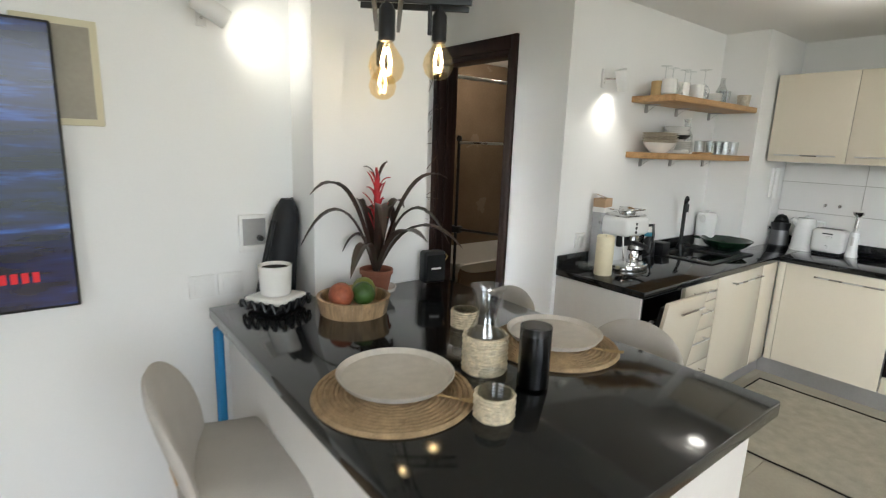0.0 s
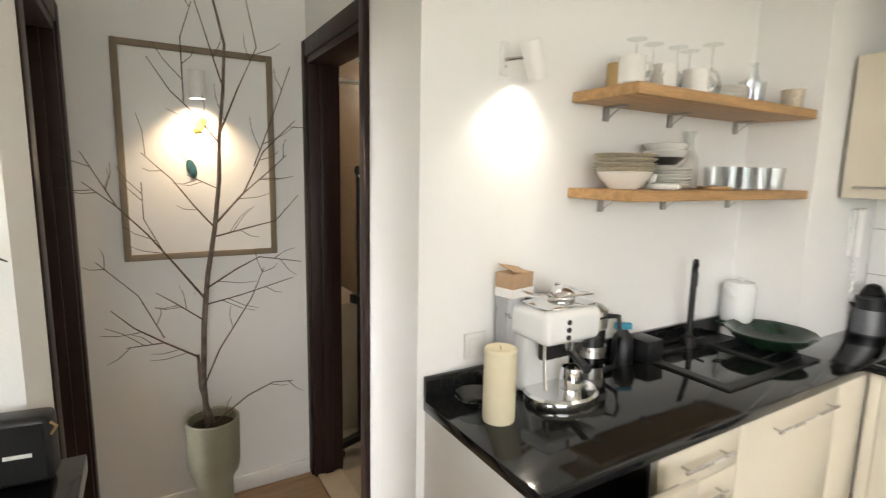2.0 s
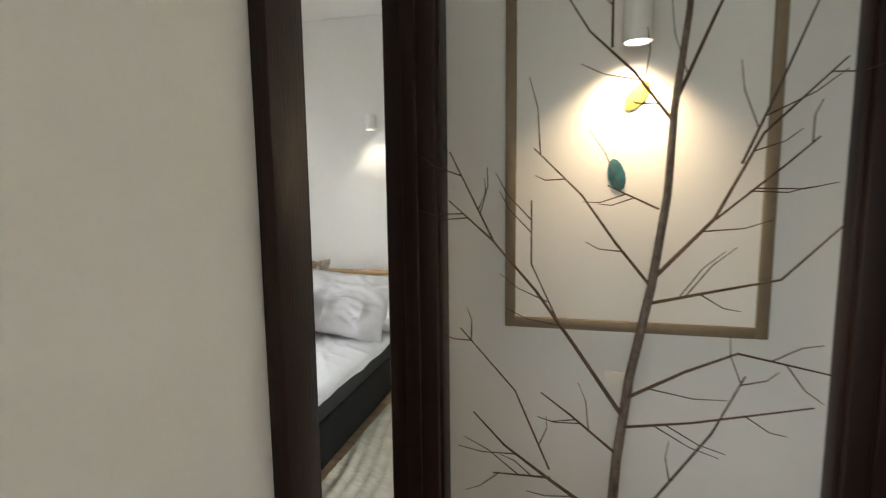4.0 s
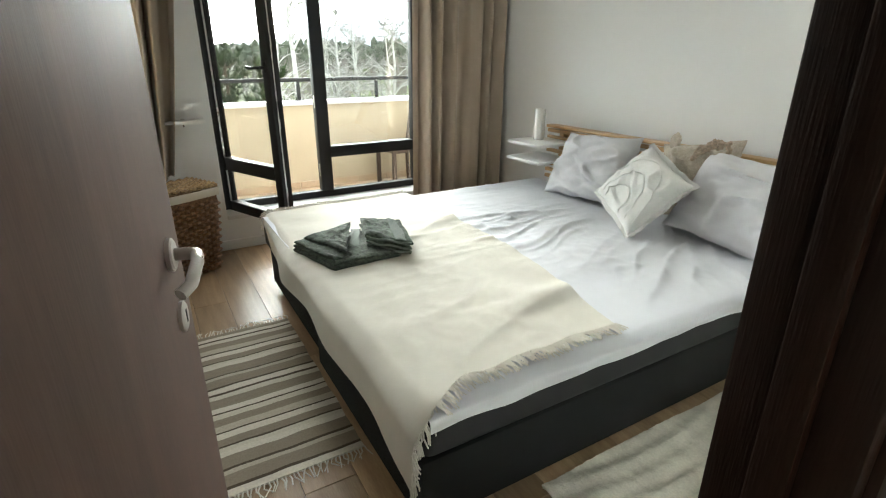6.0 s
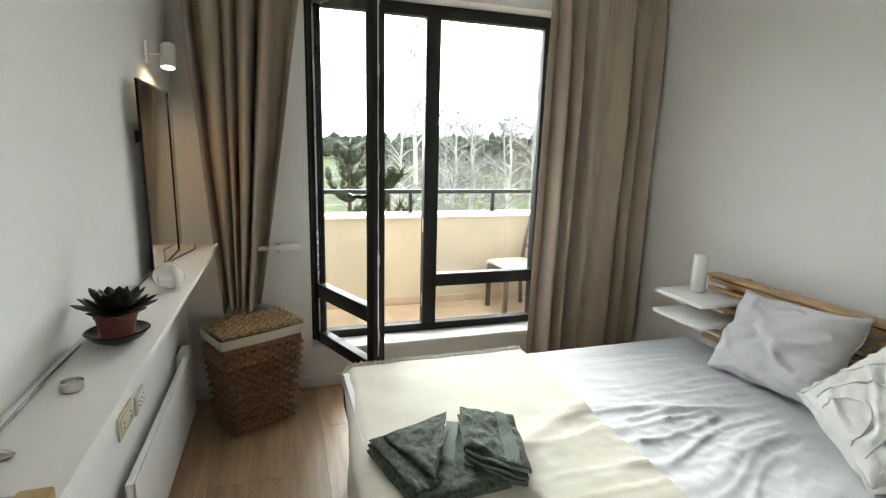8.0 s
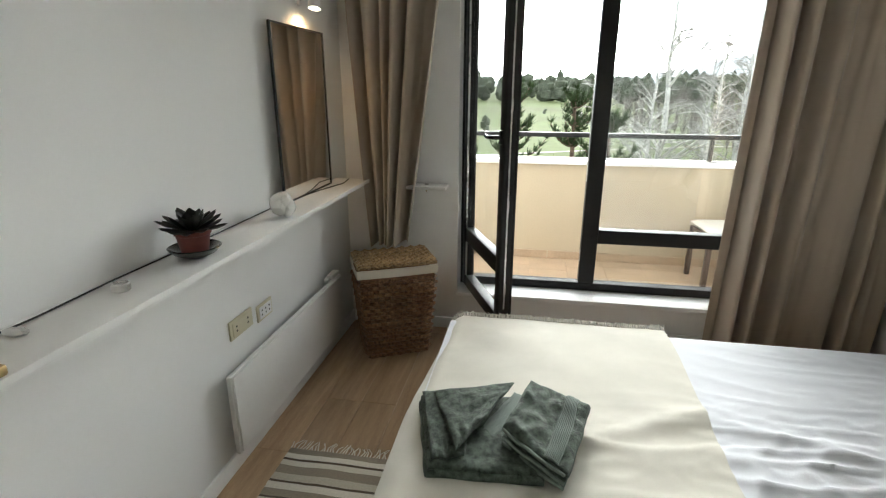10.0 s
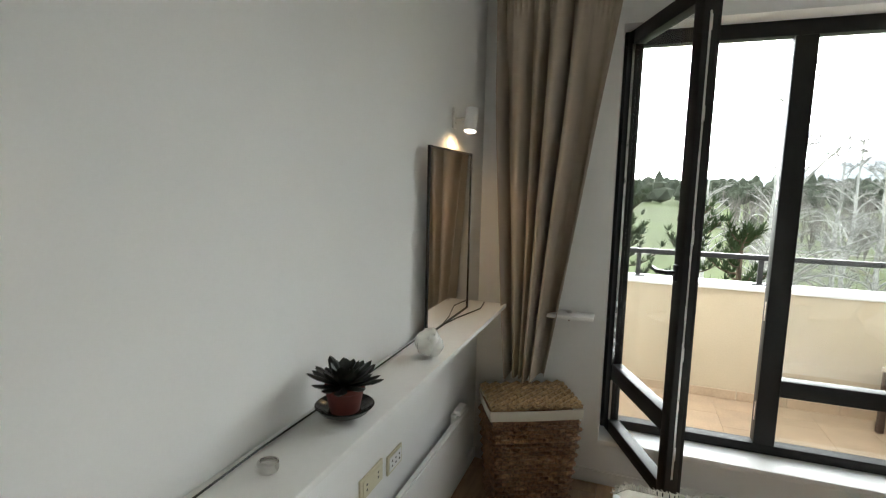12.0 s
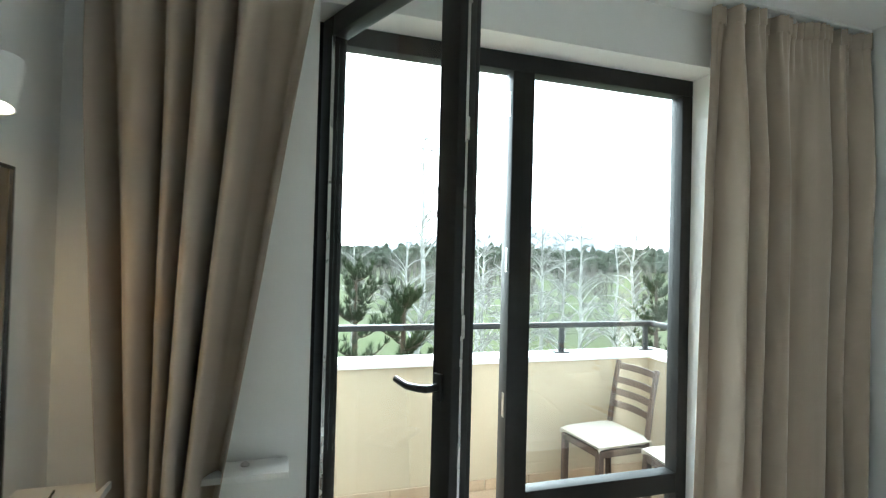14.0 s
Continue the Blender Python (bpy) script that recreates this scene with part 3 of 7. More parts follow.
def throw_f(u, v):
    # u: from the foot edge over the top; v: from the near side to the far side
    s = -0.30 + (THX + 0.36) * u            # distance along x, negative hangs over the foot
    k = min(1.0, max(0.0, (s + 0.05) / 0.3))
    w0 = -0.01 + 0.105 * k * k * (3 - 2 * k) + 0.022 * noise.noise(Vector((s * 4.5, 7, 1))) * k
    w = w0 + (BY1 - BY0 + 0.025 - w0) * v       # distance from the near side
    edge = 0.05 * noise.noise(Vector((w * 1.3, 3, 1))) - 0.46 * max(0, 0.42 - v) ** 1.15
    x = BX0 + s + (edge * max(0.0, (s - 0.1) / 0.9) if s > 0.1 else 0)
    y = BY0 + w
    z = BZ + 0.019 + 0.9 * wrinkle(x, y) + 0.006 * noise.noise(Vector((x * 5, y * 5, 8)))
    z += 0.020 * math.exp(-((w - 0.30 - 0.10 * s) / 0.07) ** 2) * min(1.0, max(0.0, (s - 0.45) / 0.25)) + 0.012 * math.exp(-((w - 1.0 - 0.5 * s) / 0.05) ** 2) * min(1.0, max(0.0, s / 0.3))
    if w < 0.05:
        z -= 0.012 * ((0.05 - w) / 0.06) ** 2
    if s < 0.03:
        q = (0.03 - s) / 0.33
        x = BX0 + 0.03 - 0.062 * math.sin(min(q * 2.5, 1) * 1.57) - 0.02 * q + 0.012 * math.sin(y * 9 + 1) * q
        z -= (0.16 * q ** 1.2) * (1 + 0.12 * math.sin(y * 4)) + 0.03 * q * max(0, 1 - v * 8)
        y -= 0.03 * q * max(0, 1 - v * 8)
    t = min(1, max(0, (y - 2.9) / 1.0))
    x += 0.085 * t * t * max(0, 1 - u * 2.2)
    return (x, y, z)


throw = thing("throw_blanket", (0, 0, 0), label="cream wool throw with fringe spread over the bed's foot", category="blanket")
part("cloth", sheet(B(), 90, 150, throw_f, 0.006), M_THROW, throw, sharp=80)
bm = B()
rf = random.Random(4)
for i in range(230):
    u = i / 230 + rf.uniform(0, 0.006)
    for v, d in ((0.0, -1), (1.0, 1)):
        p = Vector(throw_f(u, v))
        if d < 0:
            hang = u < 0.27
            e = p + Vector((rf.uniform(-0.016, 0.016), -0.012 if hang else -rf.uniform(0.045, 0.07), -rf.uniform(0.04, 0.06) if hang else rf.uniform(0.002, 0.010)))
            mid = p.lerp(e, 0.5) + Vector((rf.uniform(-0.008, 0.008), 0, 0.003))
        else:
            e = p + Vector((rf.uniform(-0.02, 0.02), 0.03, 0.004 + rf.uniform(-0.008, 0.01)))
            mid = p + Vector((0, 0.018, 0.008))
        tube(bm, [p, mid, e], 0.0036, 0.0022, 4)
part("fringe", bm, M_THROW, throw, "twisted cream fringe", kind="stuff")


def pillow(name, at, rot, w, h, t, material, label, seed=0, tufted=False):
    """A soft cushion standing on its edge in local x (width) and y (height)."""
    e = thing(name, at, 0, label, "pillow")
    e.matrix_world = pose(*at, *rot)
    def f(sgn):
        def g(u, v):
            a, b = u * 2 - 1, v * 2 - 1
            pin = 1 - 0.07 * (1 - b * b) * (abs(a) ** 6) + 0.05 * noise.noise(Vector((a, b * 2.6, seed))) * abs(a) ** 4
            pin2 = 1 - 0.07 * (1 - a * a) * (abs(b) ** 6) + 0.05 * noise.noise(Vector((a * 2.6, b, seed + 5))) * abs(b) ** 4
            body = max(0.0, (1 - abs(a) ** 3.2)) ** 0.55 * max(0.0, (1 - abs(b) ** 3.2)) ** 0.55
            cr = 0.012 * noise.noise(Vector((a * 2.0 + seed, b * 2.0, sgn))) + 0.014 * (abs(noise.noise(Vector((a * 3 + seed, b * 4 + a, 3 * sgn)))) - 0.2) + 0.004 * (abs(noise.noise(Vector((a * 8 + seed, b * 6 - a * 3, 3 * sgn)))) - 0.2)
            cr += 0.013 * max(0.0, 1 - 6.0 * abs(noise.noise(Vector((a * 1.0 + b * 0.9 + seed, b * 1.3 - a * 0.5, 6 + sgn))))) ** 1.5
            cr *= 0.8 if tufted else 1.5
            return (a * w / 2 * pin, b * h / 2 * pin2, sgn * (body * t / 2 + cr * body * 1.5))
        return g
    bm = B()
    sheet(bm, 44, 44, f(1))
    sheet(bm, 44, 44, f(-1))
    bmesh.ops.remove_doubles(bm, verts=bm.verts, dist=0.0008)
    part("cushion", bm, material, e, sharp=80)
    pts = [f(1)(u, v) for u, v in [(i / 20, 0) for i in range(20)] + [(1, i / 20) for i in range(20)] + [(1 - i / 20, 1) for i in range(20)] + [(0, 1 - i / 20) for i in range(21)]]
    part("seam", tube(B(), pts, 0.003, seg=5), material, e)
    if tufted:
        for k, R in enumerate((0.34, 0.56, 0.78)):
            arc = []
            for i in range(25):
                a = 0.12 + 2.9 * i / 24
                p = Vector(f(1)(0.5 + 0.58 * R * math.cos(a), 0.04 + 1.1 * R * math.sin(a)))
                arc.append(p + Vector((0, 0, 0.001 + 0.003 * noise.noise(Vector((i * 1.7, k, seed))))))
            part("tufted_line", tube(B(), arc, 0.005, seg=6), material, e)
        def ruffle(u, v):
            p = Vector(pts[int(round(u * 80)) % 80])
            return p + p.normalized() * 0.026 * v + Vector((0, 0, 0.009 * v * math.sin(u * 200)))
        part("ruffled_edge", sheet(B(), 80, 2, ruffle, 0.003), material, e, sharp=80)
    return e


M_CUSH = mat("white_textured_cushion", (0.68, 0.67, 0.65), 0.95, vary=0.04, scale=8, bump=0.25, fine=150)
M_CUSHB = mat("beige_patterned_cushion", (0.52, 0.46, 0.38), 0.95, vary=0.2, scale=22, bump=0.2, fine=150)


# pillows on the bed
def lean(at, tilt, spin=0.0, yaw=-90.0):
    return pose(*at, tilt, 0, yaw) @ pose(0, 0, 0, 0, 0, spin)


def put_pillow(m, w, h, t, material, label, seed, tufted=False):
    e = pillow("pillow", (0, 0, 0), (0, 0, 0), w, h, t, material, label, seed, tufted)
    e.matrix_world = m
    return e


put_pillow(lean((1.965, 3.22, 0.70), 58, 4), 0.62, 0.46, 0.17, M_PILLOW, "pale grey linen pillow leaning on the headboard", 1)
put_pillow(lean((1.93, 2.13, 0.70), 55, -6), 0.72, 0.48, 0.18, M_PILLOW, "large pale grey linen pillow against the headboard", 5)
beige = put_pillow(lean((2.03, 2.50, 0.755), 68, 12), 0.46, 0.42, 0.13, M_CUSHB, "beige patterned cushion behind the other pillows", 9)
put_pillow(lean((1.755, 2.63, 0.70), 50, -22, -98), 0.46, 0.40, 0.16, M_CUSH, "white textured cushion with curved tufted lines", 3, True)
put_pillow(lean((2.02, 1.93, 0.70), 62, 0), 0.5, 0.42, 0.12, M_CUSH, "cream cushion half hidden behind the grey pillow", 12)

part("ear_flap", blob(B(), (-0.15, 0.215, 0.025), (0.034, 0.055, 0.018), 3, 0.2, 2.5, 4), M_CUSHB, beige, "soft beige corner flap")
bm = B()
rc = random.Random(31)
for _ in range(60):
    x = rc.uniform(0.0, 0.18)
    blob(bm, (x, 0.12 + 0.05 * math.sin(x * 14) + rc.uniform(-0.025, 0.025), 0.062 - 0.12 * x + rc.uniform(0, 0.012)), (0.014, 0.013, 0.012), 1, 0.3, 3, x * 90)
part("curly_trim", bm, mat("curly_brown_wool", (0.42, 0.33, 0.25), 0.95, vary=0.2, scale=60, bump=0.4, fine=300), beige, "curly brown wool trim", kind="stuff")

# headboard of pine slats, with two white bedside boards
hb = thing("headboard", (2.13, 0, 0), label="pine slatted headboard on the bedroom wall", category="headboard")
for y in (1.72, 2.75, 3.70):
    part("upright", bx(0.025, y, 0.0, 0.168, y + 0.045, 0.885, 0.004), M_PINE, hb)
for i in range(8):
    z = 0.50 + i * 0.05
    part("slat", bx(-0.005, 1.66, z, 0.025, 3.85, z + 0.026, 0.005), M_PINE, hb)
part("top_rail", bx(-0.02, 1.66, 0.885, 0.066, 3.85, 0.905, 0.005), M_PINE, hb)
for z in (0.795, 0.675):
    solid("bedside_shelf", bx(-0.16, -0.18, -0.011, 0.16, 0.18, 0.011, 0.003), M_TRIM, "white board shelf hooked on the pine headboard", "shelf", "bedside boards", at=(1.965, 3.745, z))
cl = thing("candle_lamp", (2.0, 3.80, 0.807), label="white paper cylinder lamp on the bedside board", category="lamp")
part("shade", lathe(B(), [(0.036, 0), (0.04, 0.004), (0.04, 0.215), (0.037, 0.22), (0.035, 0.215), (0.035, 0.006)], 26), M_CERAM, cl)
part("base", lathe(B(), [(0, 0), (0.034, 0), (0.034, 0.006), (0, 0.006)], 24), M_TRIM, cl)
solid("cable", tube(B(), [(2.29, 4.28, 0.34), (2.25, 4.31, 0.24), (2.20, 4.36, 0.10), (2.24, 4.45, 0.01)], 0.004, seg=6), M_TRIM, "white cable hanging at the wall corner", "cable")

# towels
def fold(corners, z0, th, seed, lift=(0, 0, 0, 0), soft=0.16, puff=0.012, only_top=False):
    """One folded piece of terry cloth over four corners, closed, with round soft edges."""
    c = [Vector((*p, 0)) for p in corners]
    def mid(u, v):
        p = c[0] * (1 - u) * (1 - v) + c[1] * u * (1 - v) + c[2] * u * v + c[3] * (1 - u) * v
        k = lift[0] * (1 - u) * (1 - v) + lift[1] * u * (1 - v) + lift[2] * u * v + lift[3] * (1 - u) * v
        w = Vector((noise.noise(Vector((u * 3, v * 3, seed))), noise.noise(Vector((u * 3, v * 3, seed + 9))), 0)) * 0.010
        return p + w + Vector((0, 0, z0 + k))
    def side(u, v, sign):
        e = min(u, 1 - u, v, 1 - v) / soft
        r = math.sqrt(max(0.0, 1 - (1 - min(e, 1)) ** 2))
        n = 0.0
        if sign > 0:
            n = puff * noise.noise(Vector((u * 2.6 + seed, v * 2.6, 1))) + puff * 0.45 * noise.noise(Vector((u * 7 + seed, v * 7, 4))) + 0.0016 * noise.noise(Vector((u * 40 + seed, v * 40, 2)))
        return mid(u, v) + Vector((0, 0, th * 0.5 * (1 + sign * r) + n * r))
    bm = B()
    sheet(bm, 70, 70, lambda u, v: side(u, v, 1))
    if not only_top:
        sheet(bm, 70, 70, lambda u, v: side(u, v, -1))
        bmesh.ops.remove_doubles(bm, verts=bm.verts, dist=0.0003)
    return bm, (lambda u, v: side(u, v, 1))


TX, TY, TZ = 0.25, 3.03, 0.492
def loc(*pts):
    return [(x - TX, y - TY) for x, y in pts]


tw = thing("folded_towel", (TX, TY, TZ), 0, "dark green terry towel with a corner folded over on the throw", "towel", "bed towels")
base = loc((-0.04, 3.19), (0.055, 2.835), (0.39, 2.86), (0.37, 3.25))
part("folded_body", fold(base, 0.0, 0.026, 1, soft=0.07)[0], M_TOWEL, tw, sharp=80)
part("folded_layer", fold(loc((-0.035, 3.20), (0.06, 2.85), (0.37, 2.875), (0.36, 3.25)), 0.018, 0.022, 2, soft=0.07)[0], M_TOWEL, tw, sharp=80)
part("folded_layer", fold(loc((-0.03, 3.20), (0.066, 2.87), (0.16, 2.90), (0.16, 3.24)), 0.036, 0.022, 3, soft=0.12)[0], M_TOWEL, tw, sharp=80)
part("turned_flap", fold(loc((0.015, 3.175), (0.135, 2.895), (0.195, 3.03), (0.29, 3.262)), 0.056, 0.024, 4, lift=(0, 0, 0.01, 0.012), soft=0.12)[0], M_TOWEL, tw, sharp=80)
part("woven_band", fold(loc((0.185, 3.03), (0.235, 3.00), (0.335, 3.24), (0.29, 3.265)), 0.034, 0.014, 5, soft=0.2, puff=0.003)[0], M_TOWELBAND, tw, sharp=80)
tw2 = thing("folded_towel", (TX, TY, TZ), 0, "dark green terry towel folded in thirds with ribbed band", "towel", "bed towels")
part("folded_body", fold(loc((0.28, 2.975), (0.44, 2.85), (0.53, 3.18), (0.35, 3.26)), 0.026, 0.022, 6, lift=(0.02, -0.022, -0.022, 0.02), soft=0.08)[0], M_TOWEL, tw2, sharp=80)
part("folded_layer", fold(loc((0.275, 2.985), (0.445, 2.848), (0.535, 3.18), (0.335, 3.265)), 0.050, 0.022, 7, lift=(0.004, -0.022, -0.022, 0.002), soft=0.08)[0], M_TOWEL, tw2, sharp=80)
top, tf = fold(loc((0.262, 2.99), (0.452, 2.846), (0.542, 3.18), (0.345, 3.268)), 0.070, 0.034, 8, lift=(0.004, -0.024, -0.024, 0.004), soft=0.12, puff=0.019)
part("folded_layer", top, M_TOWEL, tw2, sharp=80)
def on_top(u, v, up):
    p = tf(u, v)
    return (p.x, p.y, p.z + up)
part("woven_band", sheet(B(), 8, 30, lambda u, v: on_top(0.64 + 0.2 * u, 0.015 + 0.97 * v, 0.0025), 0.003), M_TOWELBAND, tw2, "flat ribbed border")
M_HEM = mat("towel_hem", (0.20, 0.235, 0.20), 0.9, vary=0.15, scale=60, bump=0.3, fine=300)
for dz, v0 in ((0.0, 0.05), (-0.026, 0.03), (-0.046, 0.06)):
    pts = [Vector(tf(0.04 + 0.92 * k / 20, 0.0)) + Vector((-0.004, -0.004 - 0.004 * v0, dz + 0.004 * math.sin(k * 0.6 + v0 * 40))) for k in range(21)]
    part("hem", tube(B(), pts, 0.0055, seg=6), M_HEM, tw2, "pale rolled hem")
for i in range(9):
    part("rib", tube(B(), [on_top(0.655 + 0.0213 * i, 0.02 + 0.96 * k / 16, 0.0035) for k in range(17)], 0.0024, seg=4), M_TOWELBAND, tw2)

# rugs
rug = thing("rag_rug", (-0.375, 2.87, 0.0), label="striped cream and brown woven rag rug with fringe", category="rug")
part("weave", sheet(B(), 40, 70, lambda u, v: (-0.32 + 0.64 * u + 0.006 * noise.noise(Vector((1, v * 9, 3))), -0.58 + 1.16 * v, 0.009 + 0.002 * math.sin(v * 180) + 0.003 * noise.noise(Vector((u * 4, v * 6, 1)))), 0.008), M_RUG, rug, sharp=80)
bm = B()
for i in range(46):
    x = -0.32 + 0.64 * i / 45
    for s in (-1, 1):
        y = s * 0.58
        tube(bm, [(x, y, 0.006), (x + rf.uniform(-0.012, 0.012), y + s * 0.025, 0.008), (x + rf.uniform(-0.025, 0.025), y + s * rf.uniform(0.045, 0.065), 0.004)], 0.0035, 0.002, 4)
part("fringe", bm, M_LINEN, rug, "knotted cream fringe", kind="stuff")
rug2 = thing("shag_rug", (1.15, 1.44, 0), label="cream shaggy rug with wavy carved lines beside the bed", category="rug")
part("rug_body", sheet(B(), 150, 60, lambda u, v: (-0.75 + 1.5 * u, -0.36 + 0.72 * v, 0.016 + 0.005 * math.sin(v * 60 + 5 * math.sin(u * 5)) + 0.005 * noise.noise(Vector((u * 60, v * 30, 1)))), 0.014), M_SHAG, rug2, sharp=80)

# wicker basket
bk = thing("wicker_basket", (-0.485, 4.47, 0), 27, "tapered water hyacinth laundry basket with cream liner", "basket")
part("body", bx(-0.17, -0.11, 0.004, 0.17, 0.11, 0.02), M_WICKER, bk)
def wall_pt(side, s, z):
    k = z / 0.56
    hw, hd = 0.178 + 0.048 * k, 0.115 + 0.03 * k
    return [(s * hw, -hd, z), (hw, s * hd, z), (-s * hw, hd, z), (-hw, -s * hd, z)][side]
core = B()
lo = [core.verts.new(wall_pt(i, -0.985, 0.004)) for i in range(4)]
hi = [core.verts.new(wall_pt(i, -0.985, 0.53)) for i in range(4)]
for i in range(4):
    core.faces.new((lo[i], lo[(i + 1) % 4], hi[(i + 1) % 4], hi[i]))
part("core", core, M_WICKER, bk)
rows = 21
for r in range(rows):
    z = 0.012 + r * 0.0235
    bm = B()
    pts = []
    for side in range(4):
        n = 13 if side % 2 == 0 else 9
        for i in range(n):
            s = -1 + 2 * i / n
            p = Vector(wall_pt(side, s, z))
            o = Vector(((0, -1, 0), (1, 0, 0), (0, 1, 0), (-1, 0, 0))[side])
            pts.append(p + o * (0.006 + 0.009 * (1 if (i + r) % 2 else -1)) + Vector((0, 0, 0.004 * (1 if (i + r) % 2 else -1))))
    pts.append(pts[0])
    tube(bm, pts, 0.0115, seg=5, caps=False)
    part("strand", bm, M_WICKER, bk)
def liner(u, v):
    z = 0.575 - 0.052 * v
    a = u * 4
    side = int(min(a, 3.999))
    s = -1 + 2 * (a - side)
    p = Vector(wall_pt(side, s, z))
    c = Vector((0, 0, z))
    return p + (p - c).normalized() * (0.012 + 0.003 * noise.noise(Vector((u * 12, v, 2))))
part("liner", sheet(B(), 64, 4, liner, 0.003), M_LINEN, bk, "folded-over cream fabric liner")
lid = part("lid", bx(-0.235, -0.152, 0.577, 0.235, 0.152, 0.592, 0.005), M_WICKERTOP, bk, "woven lid")
for i in range(13):
    y = -0.145 + i * 0.0242
    pts = [(-0.232 + 0.464 * k / 16, y + 0.003 * (1 if (k + i) % 2 else -1), 0.594 + 0.006 * (1 if (k + i) % 2 else -1)) for k in range(17)]
    part("lid_strand", tube(B(), pts, 0.0115, seg=5), M_WICKERTOP, lid)

# wall shelf, mirror, heater, sockets
wsh = thing("wall_shelf", (-0.865, 3.45, 1.014), label="long narrow white shelf along the bedroom wall", category="shelf")
part("board", bx(0, -1.15, 0, 0.209, 1.15, 0.02, 0.0015), M_TRIM, wsh)
part("front_edge", bx(0.2093, -1.15, 0.0005, 0.2105, 1.15, 0.0195), M_TRIM, wsh, "white edge strip")
part("end_edge", bx(0.0, -1.1512, 0.0005, 0.2093, -1.1502, 0.0195), M_TRIM, wsh, "white edge strip")
mi = thing("mirror", (-0.835, 4.133, 1.035), label="upright wall mirror with dark box frame on the shelf", category="mirror")
part("glass", bx(0.006, -0.282, 0.006, 0.012, 0.282, 0.79), M_MIRROR, mi)
for a in ((0.006, -0.288, 0, 0.016, -0.275, 0.797), (0.006, 0.279, 0, 0.016, 0.288, 0.797), (0.006, -0.275, 0, 0.016, 0.279, 0.006), (0.006, -0.275, 0.79, 0.016, 0.279, 0.797)):
    part("frame", bx(*a), M_BLACK, mi)
for y in (-0.15, 0.15):
    part("wall_spacer", bx(-0.035, y - 0.03, 0.55, 0.004, y + 0.03, 0.6), M_BLACK, mi)
he = thing("panel_heater", (-0.83, 3.845, 0.29), label="flat white electric panel heater low on the wall", category="heater")
part("panel", bx(0.0, -0.595, -0.175, 0.022, 0.595, 0.185, 0.004), M_TRIM, he)
part("front_plate", bx(0.022, -0.585, -0.165, 0.03, 0.585, 0.18, 0.003), M_TRIM, he)
part("end_cap", bx(-0.028, 0.45, -0.15, 0.0, 0.56, 0.20, 0.006), M_TRIM, he)
part("thermostat", bx(-0.02, 0.47, 0.187, 0.02, 0.58, 0.215, 0.005), M_TRIM, he)
for y in (-0.4, 0.35):
    part("bracket", bx(-0.04, y, -0.1, 0.0, y + 0.03, 0.1), M_STEEL, he)
M_CREAMPL = mat("ivory_socket_plastic", (0.66, 0.61, 0.44), 0.35, vary=0.02)
for y0, y1, z0, z1, n in ((3.365, 3.535, 0.567, 0.65, 2), (3.577, 3.705, 0.55, 0.628, 3)):
    so = thing("wall_socket", (-0.87, (y0 + y1) / 2, (z0 + z1) / 2), label="ivory plastic wall socket plate", category="socket")
    w, h = (y1 - y0) / 2, (z1 - z0) / 2
    part("plate", bx(0, -w, -h, 0.009, w, h, 0.003), M_CREAMPL, so)
    part("insert", bx(0.009, -w * 0.8, -h * 0.72, 0.012, w * 0.8, h * 0.72, 0.001), M_TRIM if n == 3 else M_CREAMPL, so)
    for k in range(n):
        yy = -w * 0.5 + w * k / max(n - 1, 1)
        for dz in (-0.01, 0.01):
            part("socket_hole", lathe(B(), [(0, 0), (0.0045, 0), (0.0045, 0.001), (0, 0.001)], 10, m=pose(0.0121, yy, dz, 0, 90, 0)), M_BLACK, so)


def sconce(at, normal, label, up=False, swing=0, side=0.0):
    """A white cylinder spot on a short arm and round plate; normal: the wall's outward yaw."""
    s = thing("wall_spotlight", at, normal, label, "wall lamp")
    part("plate", bx(0, -0.014, -0.045, 0.014, 0.014, 0.052, 0.003), M_TRIM, s)
    part("screw_cap", lathe(B(), [(0, 0), (0.005, 0), (0.005, 0.002), (0, 0.002)], 10, m=pose(0.014, 0, -0.02, 0, 90, 0)), M_STEEL, s)
    part("arm", tube(B(), [(0.012, 0, 0), (0.064, side * 0.8, 0)], 0.006, seg=8), M_STEEL, s)
    z0, z1 = (-0.065, 0.045) if not up else (-0.05, 0.06)
    can = lathe(B(), [(0, z1), (0.029, z1), (0.031, z1 - 0.003), (0.031, z0), (0.027, z0), (0.027, z0 + 0.012), (0, z0 + 0.012)], 26, at=(0.094, 0, 0))
    disc = lathe(B(), [(0, z0 + 0.004), (0.0265, z0 + 0.004), (0.0265, z0 + 0.008), (0, z0 + 0.008)], 24, at=(0.094, 0, 0))
    for b in (can, disc):
        bmesh.ops.transform(b, matrix=pose(0, side, 0, swing, 0, 0), verts=b.verts)
    body = part("cylinder", can, M_TRIM, s)
    part("lens", disc, M_GLOW, body, "glowing lens")
    return s


